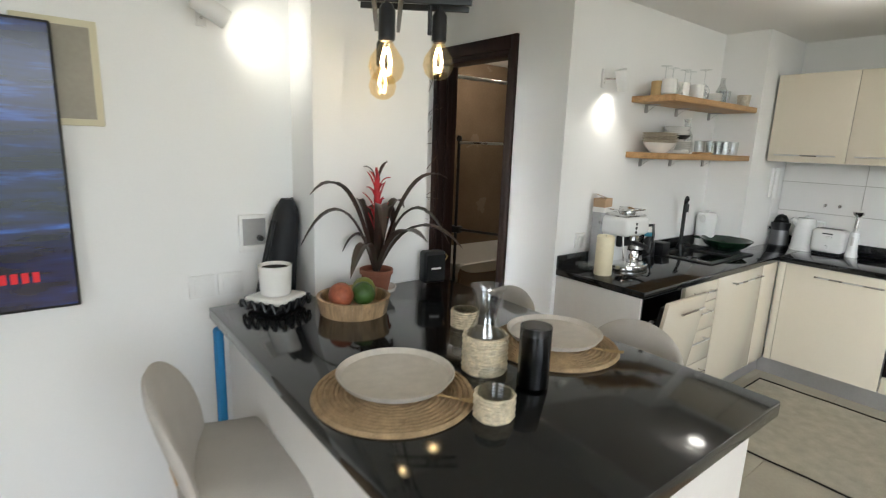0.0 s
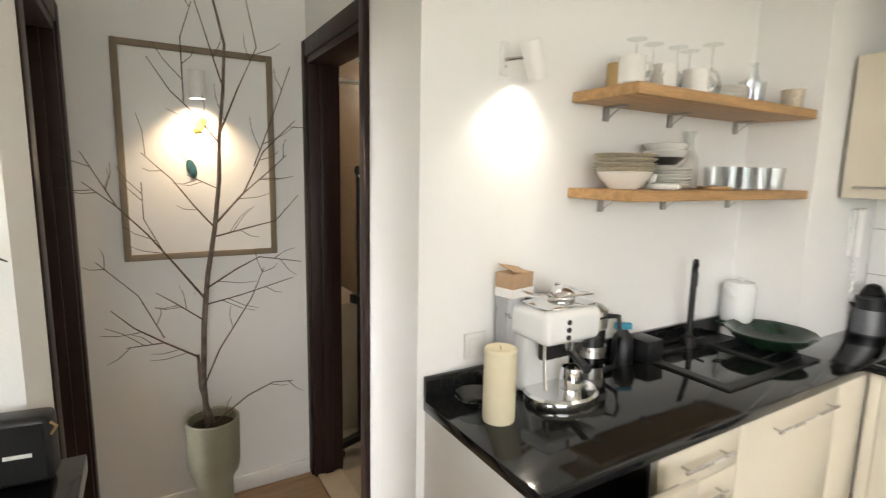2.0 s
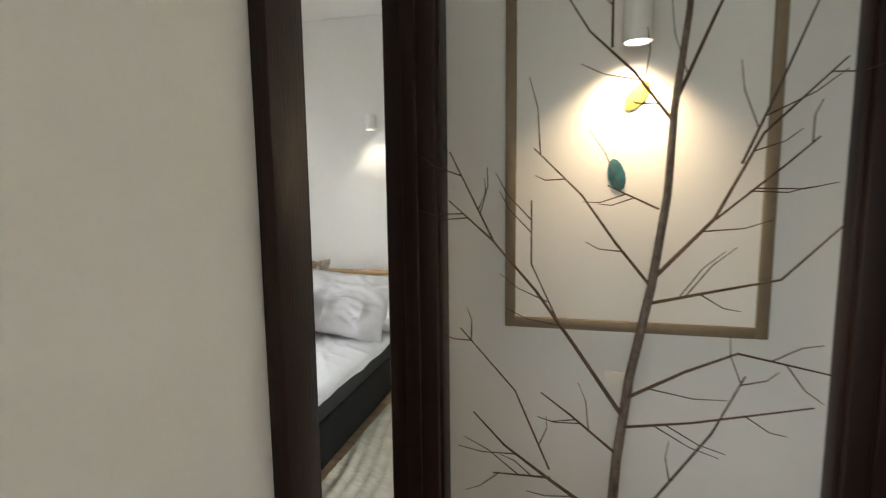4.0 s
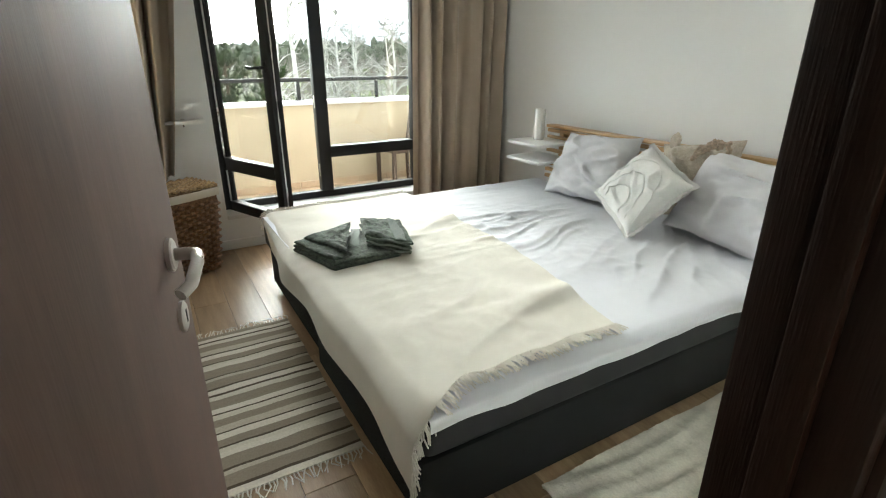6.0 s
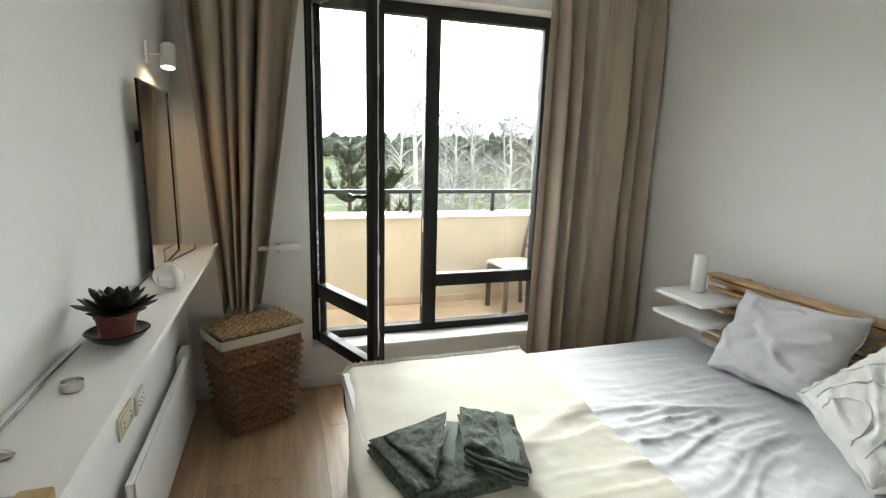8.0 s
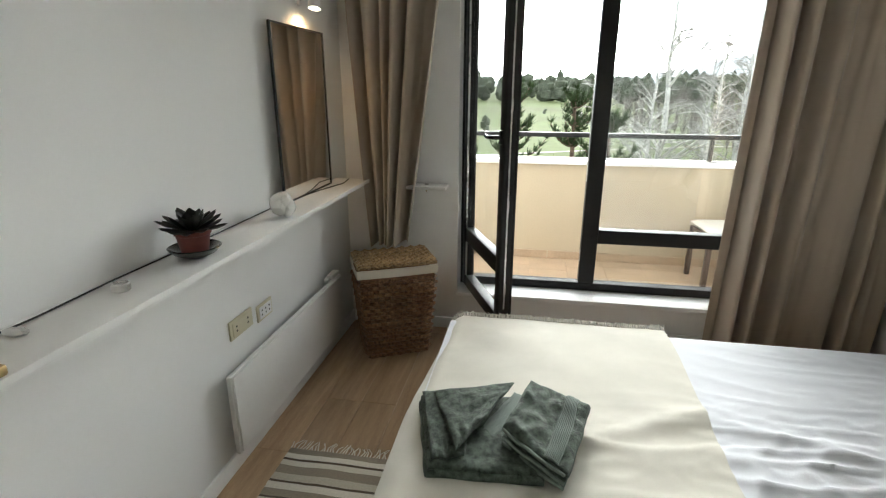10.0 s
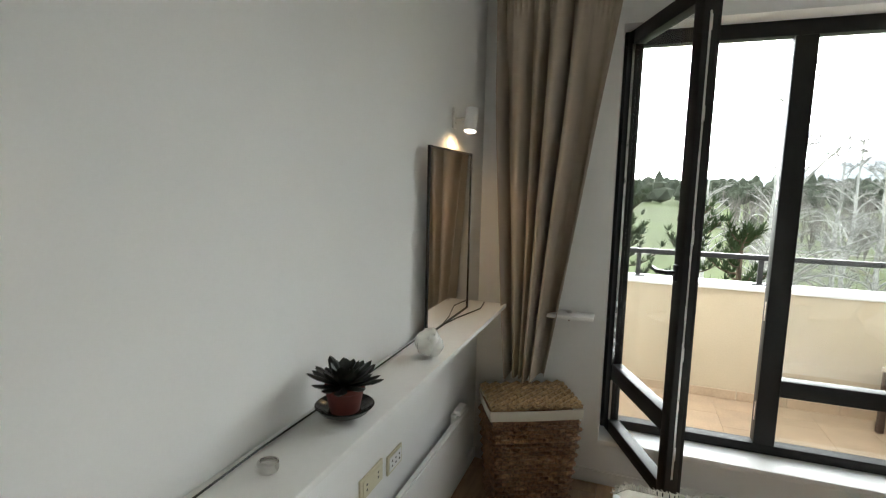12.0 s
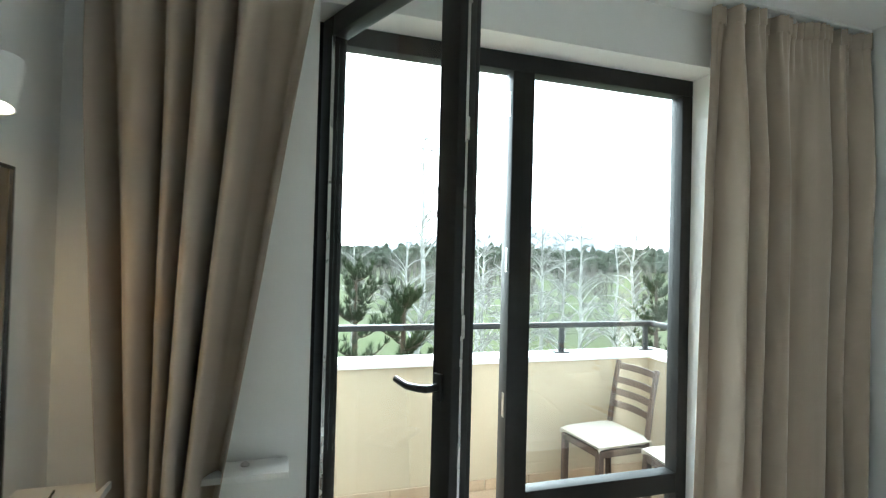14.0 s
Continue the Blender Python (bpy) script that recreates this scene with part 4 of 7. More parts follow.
M_GLOW = mat("lamp_lens", (1, 0.93, 0.8), 0.5, vary=0.01, bump=0, emit=0.9)
sconce((-0.87, 4.255, 1.985), 0, "white cylinder wall spotlight above the mirror", swing=-18)
sconce((-1.125, -0.28, 1.865), 180, "white cylinder wall spotlight beside the kitchen shelves", swing=20, side=0.04)
sconce((-0.87, 2.16, 1.985), 0, "white cylinder wall spotlight above the long shelf")
sconce((2.3, 2.0, 1.985), 180, "white cylinder wall spotlight above the bed")
sconce((0.0, 0.468, 1.868), 180, "white cylinder wall spotlight in the hall picture")
sconce((-0.97, 1.70, 1.885), 180, "white cylinder wall spotlight swung sideways over the switches", swing=62)

# small shelf by the window, and things on the long shelf
solid("corner_shelf", bx(-0.46, 4.665, 0.966, -0.20, 4.785, 0.986, 0.002), M_TRIM, "small white corner shelf beside the window", "shelf")
solid("shelf_bracket", tube(B(), [(-0.33, 4.785, 0.945), (-0.33, 4.73, 0.945), (-0.33, 4.715, 0.966)], 0.005, seg=8), M_STEEL, "small steel bracket under the corner shelf", "bracket")
solid("curtain_hook", lathe(B(), [(0.0, 0), (0.012, 0), (0.014, 0.006), (0.008, 0.012), (0, 0.012)], 16, at=(-0.33, 4.74, 0.985)), M_STEEL, "small dark metal ring on the corner shelf", "ring")
sp = thing("succulent_plant", (-0.755, 3.09, 1.035), label="dark rosette succulent in a terracotta pot on saucer", category="plant")
part("saucer", lathe(B(), [(0, 0), (0.035, 0), (0.066, 0.016), (0.082, 0.034), (0.078, 0.036), (0.055, 0.02), (0, 0.012)], 28), mat("dark_glazed_saucer", (0.02, 0.022, 0.02), 0.2, vary=0.1), sp)
part("pot", lathe(B(), [(0, 0.014), (0.04, 0.014), (0.052, 0.075), (0.056, 0.078), (0.056, 0.09), (0.049, 0.09), (0.047, 0.075), (0, 0.072)], 28), mat("dark_red_clay", (0.17, 0.05, 0.038), 0.6, vary=0.15, bump=0.06), sp)
M_SUCC = mat("dark_succulent", (0.018, 0.022, 0.016), 0.45, vary=0.25, scale=20)
rs = random.Random(2)
for ring, (cnt, L, el) in enumerate(((12, 0.108, 10), (11, 0.094, 28), (9, 0.068, 50), (5, 0.042, 72))):
    for k in range(cnt):
        a = 6.283 * k / cnt + ring * 0.4 + rs.uniform(-0.15, 0.15)
        e = radians(el + rs.uniform(-7, 7))
        d = Vector((math.cos(a) * math.cos(e), math.sin(a) * math.cos(e), math.sin(e)))
        sd = Vector((-math.sin(a), math.cos(a), 0))
        up = d.cross(sd) * -1
        bm = B()
        base = Vector((0, 0, 0.085))
        prof = [(0, 0.006), (0.35, 0.014), (0.7, 0.0175), (0.9, 0.011), (1, 0.001)]
        rg = []
        for t, w in prof:
            c = base + d * L * t + Vector((0, 0, 0.012 * t * t))
            rg.append([bm.verts.new(c + sd * w), bm.verts.new(c + up * w * 0.45), bm.verts.new(c - sd * w), bm.verts.new(c - up * w * 0.3)])
        for q, s in zip(rg, rg[1:]):
            for i in range(4):
                bm.faces.new((q[i], q[(i + 1) % 4], s[(i + 1) % 4], s[i]))
        bm.faces.new(rg[0])
        bm.faces.new(rg[-1])
        part("leaf", bm, M_SUCC, sp)
ro = thing("flower_ornament", (-0.73, 3.64, 1.035), label="white ceramic rose shaped ornament on the shelf", category="ornament")
for k in range(9):
    a, e = k * 2.4, 0.2 + 0.12 * k
    rr = 0.050 - 0.004 * k
    c = (rr * 0.55 * math.cos(a), rr * 0.55 * math.sin(a), 0.04 + 0.0035 * k)
    part("petal", blob(B(), c, (0.034, 0.034, 0.039), 2, 0.25, 2.0, k), M_CERAM, ro)
solid("tin", lathe(B(), [(0, 0), (0.022, 0), (0.024, 0.003), (0.024, 0.02), (0.02, 0.022), (0.019, 0.017), (0, 0.016)], 26), M_STEEL, "small round metal tin on the long shelf", "tin", at=(-0.77, 2.79, 1.035))
solid("pebble_ornament", blob(B(), (0, 0, 0.008), (0.032, 0.018, 0.009), 2, 0.2), M_STEEL, "small flat grey pebble on the long shelf", "ornament", at=(-0.80, 2.52, 1.035))
pl = thing("padlock", (-0.735, 2.35, 1.035), 0, "padlock with brass body and long steel shackle on the shelf", "padlock")
pl.scale = (1.35, 1.35, 1.2)
part("body", bx(0.02, -0.024, 0, 0.058, 0.024, 0.019, 0.004), M_BRASS, pl, "scratched brass lock body")
part("shackle", tube(B(), [(0.025, -0.018, 0.011)] + [(-0.03 - 0.02 * math.cos(a), -0.018 * math.cos(a * 0) * math.cos(math.pi * k / 8), 0.011) for k, a in enumerate([math.pi / 2 - math.pi / 2 * abs(1 - k / 4) for k in range(9)])] + [(0.025, 0.018, 0.011)], 0.0045, seg=8), M_CHROME, pl)
solid("cable", tube(B(), [(-0.845, 2.40, 1.038), (-0.835, 2.60, 1.038), (-0.845, 2.85, 1.038), (-0.84, 3.3, 1.038), (-0.846, 3.85, 1.038)], 0.0028, seg=5), M_BLACK, "thin dark cable lying along the shelf", "cable")
solid("cable", tube(B(), [(-0.835, 3.95, 1.038), (-0.80, 4.2, 1.038), (-0.75, 4.42, 1.038), (-0.77, 4.56, 1.038)], 0.0028, seg=5), M_BLACK, "thin dark cable by the mirror", "cable")

# ---- balcony ----
structure("balcony_slab", bx(-3.2, 5.08, -0.3, 2.75, 6.60, -0.012), M_GROUT, "balcony slab with grout")
structure("balcony_parapet", bx(-3.2, 6.42, -0.3, 2.75, 6.60, 0.90), M_STUCCO, "cream rendered balcony parapet")
structure("balcony_parapet", bx(2.58, 5.08, -0.3, 2.75, 6.42, 0.90), M_STUCCO, "cream rendered balcony side parapet")
structure("balcony_divider", bx(-3.2, 5.08, -0.3, -3.0, 6.42, 2.8), M_STUCCO, "cream rendered wall at the balcony's end")
structure("balcony_coping", bx(-3.2, 6.39, 0.90, 2.78, 6.63, 0.94, 0.006), M_TRIM, "white balcony coping")
structure("balcony_coping", bx(2.55, 5.08, 0.90, 2.78, 6.39, 0.94, 0.006), M_TRIM, "white balcony coping")
rail = thing("balcony_railing", (0, 0, 0), label="dark metal handrail on short posts above the parapet", category="railing")
part("top_rail", bx(-3.0, 6.485, 1.135, 2.70, 6.535, 1.175, 0.005), M_WINFRAME, rail)
part("top_rail", bx(2.645, 5.08, 1.135, 2.695, 6.485, 1.175, 0.005), M_WINFRAME, rail)
for x in (-1.75, -0.85, 0.04, 0.94, 1.84, 2.62):
    p = part("post", bx(x - 0.018, 6.495, 0.94, x + 0.018, 6.525, 1.135, 0.003), M_WINFRAME, rail)
    part("foot_plate", bx(x - 0.06, 6.475, 0.941, x + 0.06, 6.545, 0.949, 0.002), M_WINFRAME, p)
for y in (5.5, 6.1):
    part("post", bx(2.655, y - 0.018, 0.94, 2.685, y + 0.018, 1.135, 0.003), M_WINFRAME, rail)
M_CHAIRW = mat("dark_brown_chair_wood", (0.085, 0.055, 0.042), 0.4, vary=0.15, fine=60, stretch=(6, 6, 0.5))
M_VINYL = mat("cream_vinyl_seat", (0.66, 0.61, 0.53), 0.4, vary=0.03)


def slat_chair():
    """Faces local -x; seat pad, ladder back, four legs."""
    c = thing("balcony_chair", (0, 0, 0), label="dark wooden ladder-back chair with cream seat on the balcony", category="chair", group="balcony chairs")
    def pad(u, v):
        a, b = u * 2 - 1, v * 2 - 1
        return (a * 0.215, b * 0.21, 0.475 + 0.03 * max(0, (1 - a ** 6) * (1 - b ** 6)) ** 0.5)
    part("seat", sheet(B(), 20, 20, pad, 0.035), M_VINYL, c, "cream vinyl seat pad")
    part("apron", bx(-0.205, -0.2, 0.40, 0.205, 0.2, 0.445, 0.006), M_CHAIRW, c)
    for y in (-0.185, 0.185):
        part("front_leg", bx(-0.21, y - 0.02, 0, -0.17, y + 0.02, 0.44, 0.005), M_CHAIRW, c)
        part("back_leg", tube(B(), [(0.20, y, 0.0), (0.185, y, 0.25), (0.19, y, 0.45), (0.225, y, 0.70), (0.27, y, 0.93)], 0.022, 0.018, 8), M_CHAIRW, c)
    for z, x in ((0.60, 0.208), (0.685, 0.222), (0.77, 0.238), (0.87, 0.258)):
        part("back_slat", sheet(B(), 3, 14, lambda u, v, z=z, x=x: (x + 0.03 * math.sin(v * 3.1416), -0.18 + 0.36 * v, z + 0.045 * u), 0.014), M_CHAIRW, c)
    return c


ch = slat_chair()
ch.matrix_world = pose(1.90, 6.02, 0.0, 0, 0, 4)
copy_thing(ch, pose(2.16, 5.50, 0.0, 0, 0, -6))


# ---- hall ----
M_TAUPE = mat("taupe_frame_paint", (0.25, 0.195, 0.13), 0.55, vary=0.08)
pf = thing("picture_frame", (-0.003, 0.457, 1.582), label="empty taupe wooden frame fixed on the hall wall", category="picture frame")
for a in ((-0.012, -0.302, -0.438, 0.0, -0.276, 0.438), (-0.012, 0.276, -0.438, 0.0, 0.302, 0.438), (-0.012, -0.276, 0.412, 0.0, 0.276, 0.438), (-0.012, -0.276, -0.438, 0.0, 0.276, -0.412)):
    part("frame_bar", bx(*a, 0.003), M_TAUPE, pf)
M_TEAL = mat("teal_decal", (0.03, 0.13, 0.16), 0.6, vary=0.2, scale=40)
M_YELLOW = mat("olive_decal", (0.28, 0.26, 0.06), 0.6, vary=0.2, scale=40)
for y, z, m, rx, tx in ((0.495, 1.525, M_TEAL, -15, "small teal lozenge shaped decal on the hall wall"), (0.455, 1.705, M_YELLOW, 40, "small olive lozenge shaped decal on the hall wall")):
    d = solid("wall_decal", blob(B(), (0, 0, 0), (0.003, 0.020, 0.040), 2), m, tx, "decal")
    d.matrix_world = pose(-0.003, y, z, rx, 0, 0)
solid("wall_socket", bx(-0.01, 0.44, 0.98, 0.0, 0.51, 1.04, 0.003), M_TRIM, "white plastic socket plate on the hall wall", "socket")
M_OLIVEPOT = mat("olive_glazed_pot", (0.27, 0.265, 0.20), 0.45, vary=0.08, scale=5, bump=0.05)
M_BARK = mat("birch_twig_bark", (0.11, 0.072, 0.05), 0.8, vary=0.35, scale=14, bump=0.3, fine=80)
M_SOIL = mat("potting_soil", (0.02, 0.015, 0.01), 0.95, vary=0.4, scale=50, bump=0.5)
M_BIRCHSTEM = mat("young_birch_bark", (0.25, 0.20, 0.16), 0.75, color2=(0.06, 0.04, 0.03), scale=22, bump=0.3, fine=90)
bp = thing("branch_arrangement", (-0.16, 0.478, 0), label="bare branch arrangement in a tall olive glazed pot", category="plant")
part("pot", lathe(B(), [(0, 0), (0.068, 0), (0.074, 0.008), (0.072, 0.17), (0.076, 0.20), (0.098, 0.235), (0.104, 0.27), (0.108, 0.47), (0.103, 0.475), (0.096, 0.47), (0.094, 0.42), (0, 0.415)], 36), M_OLIVEPOT, bp, "olive green glazed pot")
part("soil", lathe(B(), [(0, 0.437), (0.094, 0.432)], 24), M_SOIL, bp)
# trunk and limbs in the wall's plane: (y offset, height); each limb begins on the trunk or on another limb
trunk = [(0.02, 0.43), (0.025, 0.64), (0.011, 0.88), (-0.008, 1.08), (-0.042, 1.29), (-0.065, 1.48), (-0.075, 1.65), (-0.10, 1.84), (-0.113, 2.02), (-0.085, 2.14), (-0.03, 2.34), (-0.05, 2.55)]
part("stem", tube(B(), [(0.03 * math.sin(i), y, z) for i, (y, z) in enumerate(trunk)], 0.0125, 0.003, 8), M_BIRCHSTEM, bp)
part("stem", tube(B(), [(0.03, -0.005, 0.43), (0.035, 0.035, 0.60), (0.03, 0.04, 0.75)], 0.010, 0.006, 6), M_BIRCHSTEM, bp)
left_limbs = [([(0.008, 1.0), (0.11, 1.15), (0.195, 1.27), (0.29, 1.38), (0.39, 1.47)], 0.0085), ([(0.145, 1.2), (0.205, 1.33), (0.205, 1.47)], 0.004), ([(0.29, 1.38), (0.39, 1.58)], 0.004),
              ([(0.02, 0.91), (0.115, 0.99), (0.18, 1.04)], 0.005), ([(0.04, 0.75), (0.155, 0.83), (0.26, 0.91), (0.33, 0.99)], 0.0075), ([(0.157, 0.83), (0.29, 0.83)], 0.004),
              ([(0.16, 0.85), (0.24, 1.03), (0.37, 1.17)], 0.004), ([(-0.042, 1.29), (0.03, 1.38), (0.1, 1.48), (0.2, 1.58)], 0.006), ([(-0.055, 1.45), (0.046, 1.5)], 0.004),
              ([(-0.073, 1.63), (0.0, 1.73), (0.09, 1.82), (0.163, 1.94)], 0.006), ([(0.046, 1.78), (0.046, 2.02), (0.0, 2.16)], 0.004), ([(-0.10, 1.84), (-0.058, 1.99), (0.0, 2.2)], 0.005)]
right_limbs = [([(-0.007, 1.04), (-0.116, 1.11), (-0.21, 1.16), (-0.38, 1.13)], 0.0065), ([(0.0, 0.97), (-0.134, 1.0), (-0.35, 1.06)], 0.005), ([(-0.04, 1.25), (-0.16, 1.28), (-0.286, 1.31), (-0.385, 1.42)], 0.006),
               ([(-0.045, 1.3), (-0.163, 1.43), (-0.247, 1.6), (-0.387, 1.74)], 0.0075), ([(-0.076, 1.66), (-0.15, 1.84), (-0.233, 2.02), (-0.2, 2.2)], 0.0065), ([(-0.205, 1.54), (-0.27, 1.7), (-0.367, 1.96)], 0.0045),
               ([(0.025, 0.62), (-0.04, 0.77), (-0.175, 0.98), (-0.23, 1.11)], 0.006), ([(0.0, 0.44), (-0.147, 0.54), (-0.255, 0.58), (-0.344, 0.57)], 0.005), ([(-0.163, 1.43), (-0.288, 1.54), (-0.342, 1.59)], 0.004)]
rl = random.Random(11)
for pts, r in left_limbs + right_limbs:
    y0, z0 = pts[0]
    d = rl.uniform(-0.05, 0.045)
    path = [(0.0, y0, z0)] + [(d * i / len(pts), y, z) for i, (y, z) in enumerate(pts)][1:]
    lim = part("branch", tube(B(), path, r * 0.62, 0.0015, 6), M_BARK, bp)
    for _ in range(3):
        i = rl.randrange(1, len(path))
        a, b = Vector(path[i - 1]), Vector(path[i])
        s = a.lerp(b, rl.uniform(0.3, 0.9))
        dr = (b - a).normalized()
        side = Vector((rl.uniform(-0.3, 0.3), -dr.z, dr.y)) * rl.choice((-1, 1))
        L = rl.uniform(0.06, 0.17)
        e = s + (dr * 0.8 + side * 0.6) * L
        if e.x > 0.14:
            e.x = 0.1
        part("twig", tube(B(), [s, s.lerp(e, 0.55) + side * 0.01, e], 0.0016, 0.0008, 5), M_BARK, lim)
structure("threshold", bx(-0.69, -0.12, 0.0, -0.07, -0.0, 0.012, 0.003), mat("pale_threshold", (0.55, 0.48, 0.38), 0.4), "pale stone door threshold")

# ---- bathroom seen through its door ----
M_ENAMEL = mat("white_enamel", (0.78, 0.76, 0.72), 0.15, vary=0.01, bump=0)
tub = thing("bathtub", (0.52, -1.3, 0), label="built-in white bathtub with brown tiled side", category="bathtub")
part("side_panel", bx(-0.30, -0.82, 0.005, -0.26, 0.82, 0.50, 0.003), M_BATHTILE, tub)
bm = B()
sheet(bm, 24, 40, lambda u, v: (-0.31 + 0.66 * u, -0.84 + 1.68 * v, 0.53 - 0.36 * max(0, 1 - abs(u * 2 - 1) ** 5 - 0.25) ** 0.6 * max(0, 1 - abs(v * 2 - 1) ** 8) ** 0.6), 0.02)
part("basin", bm, M_ENAMEL, tub)
part("tap", tube(B(), [(0.1, 0.79, 0.56), (0.1, 0.79, 0.66), (0.1, 0.70, 0.68), (0.1, 0.62, 0.65)], 0.013, seg=8), M_CHROME, tub)
solid("shower_rod", tube(B(), [(0.15, -2.18, 1.98), (0.15, -0.13, 1.98)], 0.013, seg=10), M_TRIM, "white shower curtain rod across the bathroom", "rod")
rk = thing("clothes_rack", (-0.33, -0.42, 0.005), 20, "black tubular clothes rack on castors in the bathroom", "clothes rack")
for x in (-0.02, 0.42):
    part("post", tube(B(), [(x, 0, 0.10), (x, 0, 1.52)], 0.012, seg=10), M_BLACK, rk)
    part("foot", bx(x - 0.02, -0.17, 0.06, x + 0.02, 0.17, 0.10, 0.006), M_BLACK, rk)
    part("cap", lathe(B(), [(0, 0), (0.02, 0), (0.022, 0.02), (0.014, 0.04), (0, 0.04)], 14, at=(x, 0, 1.51)), M_BLACK, rk)
    part("cross_bracket", bx(x - 0.045, -0.03, 0.83, x + 0.045, 0.03, 0.88, 0.008), M_BLACK, rk)
    for y in (-0.14, 0.14):
        part("castor", lathe(B(), [(0, -0.012), (0.028, -0.012), (0.03, 0), (0.028, 0.012), (0, 0.012)], 14, m=pose(x, y, 0.03, 0, 90, 0)), M_BLACK, rk)
part("rail", tube(B(), [(-0.02, 0, 1.5), (0.42, 0, 1.5)], 0.010, seg=10), M_STEEL, rk)
part("rail", tube(B(), [(-0.02, 0, 0.855), (0.42, 0, 0.855)], 0.010, seg=10), M_BLACK, rk)
part("rail", tube(B(), [(-0.02, 0, 0.13), (0.42, 0, 0.13)], 0.010, seg=10), M_BLACK, rk)
solid("bathroom_cabinet", bx(0.3, -0.42, 0.005, 0.88, -0.13, 0.78, 0.006), mat("beige_laminate", (0.42, 0.34, 0.24), 0.4), "beige laminate bathroom cabinet", "cabinet")

# ---- kitchen ----
WT = 0.84
M_GRANITE = mat("black_granite", (0.014, 0.014, 0.014), 0.07, vary=0.4, scale=90, bump=0.0, fine=400, coat=0.2)
M_CREAM = mat("cream_gloss_cabinet", (0.70, 0.635, 0.515), 0.14, vary=0.012, scale=2, bump=0.0, coat=0.5)
M_WHITEPANEL = mat("white_side_panel", (0.74, 0.71, 0.67), 0.4, vary=0.02)
M_PLINTH = mat("grey_plinth", (0.42, 0.41, 0.40), 0.35, metal=0.6, vary=0.05)
M_APPL = mat("white_appliance_plastic", (0.78, 0.78, 0.77), 0.25, vary=0.015, bump=0)
M_GLASS = pane_glass("clear_thin_glass", (0.94, 0.95, 0.95), 0.11)
M_SMOKE = glass("smoked_glass", (0.30, 0.31, 0.33))
structure("worktop", bx(-1.66, -2.25, WT - 0.035, -1.127, -0.02, WT, 0.004), M_GRANITE, "polished black granite worktop")
structure("worktop_return", bx(-3.9, -2.248, WT - 0.035, -1.661, -1.665, WT, 0.004), M_GRANITE, "polished black granite worktop")
structure("upstand", bx(-1.145, -1.63, WT + 0.001, -1.127, -0.02, WT + 0.075, 0.003), M_GRANITE, "black granite upstand")
structure("upstand_pillar", bx(-1.42, -1.65, WT + 0.001, -1.145, -1.632, WT + 0.075, 0.003), M_GRANITE, "black granite upstand")
structure("upstand_back", bx(-3.9, -2.228, WT + 0.001, -1.42, -2.21, WT + 0.075, 0.003), M_GRANITE, "black granite upstand")
structure("plinth", bx(-1.61, -1.72, 0, -1.60, -0.05, 0.115), M_PLINTH, "grey metal plinth")
structure("plinth_return", bx(-3.9, -1.73, 0, -1.61, -1.72, 0.115), M_PLINTH, "grey metal plinth")


def bar_handle(parent, p0, p1, out, r=0.005):
    """A steel bar between two points, held off along out."""
    p0, p1, out = Vector(p0), Vector(p1), Vector(out)
    h = part("handle", tube(B(), [p0 + out, p1 + out], r, seg=8), M_STEEL, parent, "brushed steel bar handle")
    d = (p1 - p0).normalized() * 0.02
    for q in (p0 + d, p1 - d):
        part("stud", tube(B(), [q, q + out], r * 0.8, seg=6), M_STEEL, h)


def unit(name, at, rz, w, d, z0, z1, fronts, label, side=None):
    """A cabinet whose front faces local -y; fronts: list of (x0, x1, z0, z1, handle kind)."""
    u = thing(name, at, rz, label, "cabinet")
    part("carcass", bx(0.001, 0.02, z0, w - 0.001, d, z1, 0.002), side or M_WHITEPANEL, u)
    for x0, x1, a, b, hk in fronts:
        f = part("drawer_front" if hk == "d" else "door", bx(x0 + 0.0015, 0.0, a + 0.0015, x1 - 0.0015, 0.019, b - 0.0015, 0.0025), M_CREAM, u)
        if hk == "d":
            bar_handle(f, (x0 + 0.08, 0, b - 0.05), (x1 - 0.08, 0, b - 0.05), (0, -0.028, 0))
        elif hk == "t":
            bar_handle(f, (x0 + 0.17, 0, b - 0.055), (x1 - 0.06, 0, b - 0.055), (0, -0.028, 0))
        elif hk == "b":
            bar_handle(f, (x0 + 0.05, 0, a + 0.045), (x1 - 0.05, 0, a + 0.045), (0, -0.028, 0))
    return u


# run along the shelf wall: fronts face -x
ZT = WT - 0.037
unit("drawer_unit", (-1.655, -0.43, 0), -90, 0.375, 0.52, 0.12, ZT, [(0, 0.375, 0.12, 0.33, "d"), (0, 0.375, 0.33, 0.52, "d"), (0, 0.375, 0.52, 0.685, "d"), (0, 0.375, 0.685, ZT, "d")], "cream gloss kitchen drawer unit with steel handles")
unit("sink_cabinet", (-1.655, -0.806, 0), -90, 0.62, 0.52, 0.12, ZT, [(0, 0.62, 0.12, ZT, "t")], "cream gloss sink cabinet door with bar handle")
unit("corner_filler", (-1.655, -1.427, 0), -90, 0.235, 0.05, 0.12, ZT, [(0, 0.235, 0.12, ZT, "")], "cream gloss corner filler panel")
solid("end_panel", bx(-1.64, -0.045, 0.0, -1.127, -0.027, ZT, 0.002), M_WHITEPANEL, "white side panel closing the worktop's end", "panel")
dw = thing("dishwasher", (-1.655, -0.05, 0), -90, "built-in dishwasher with its cream door ajar", "dishwasher")
tubm = B()
box(tubm, 0.0, 0.02, 0.12, 0.012, 0.5, ZT)
box(tubm, 0.363, 0.02, 0.12, 0.375, 0.5, ZT)
box(tubm, 0.0, 0.49, 0.12, 0.375, 0.5, ZT)
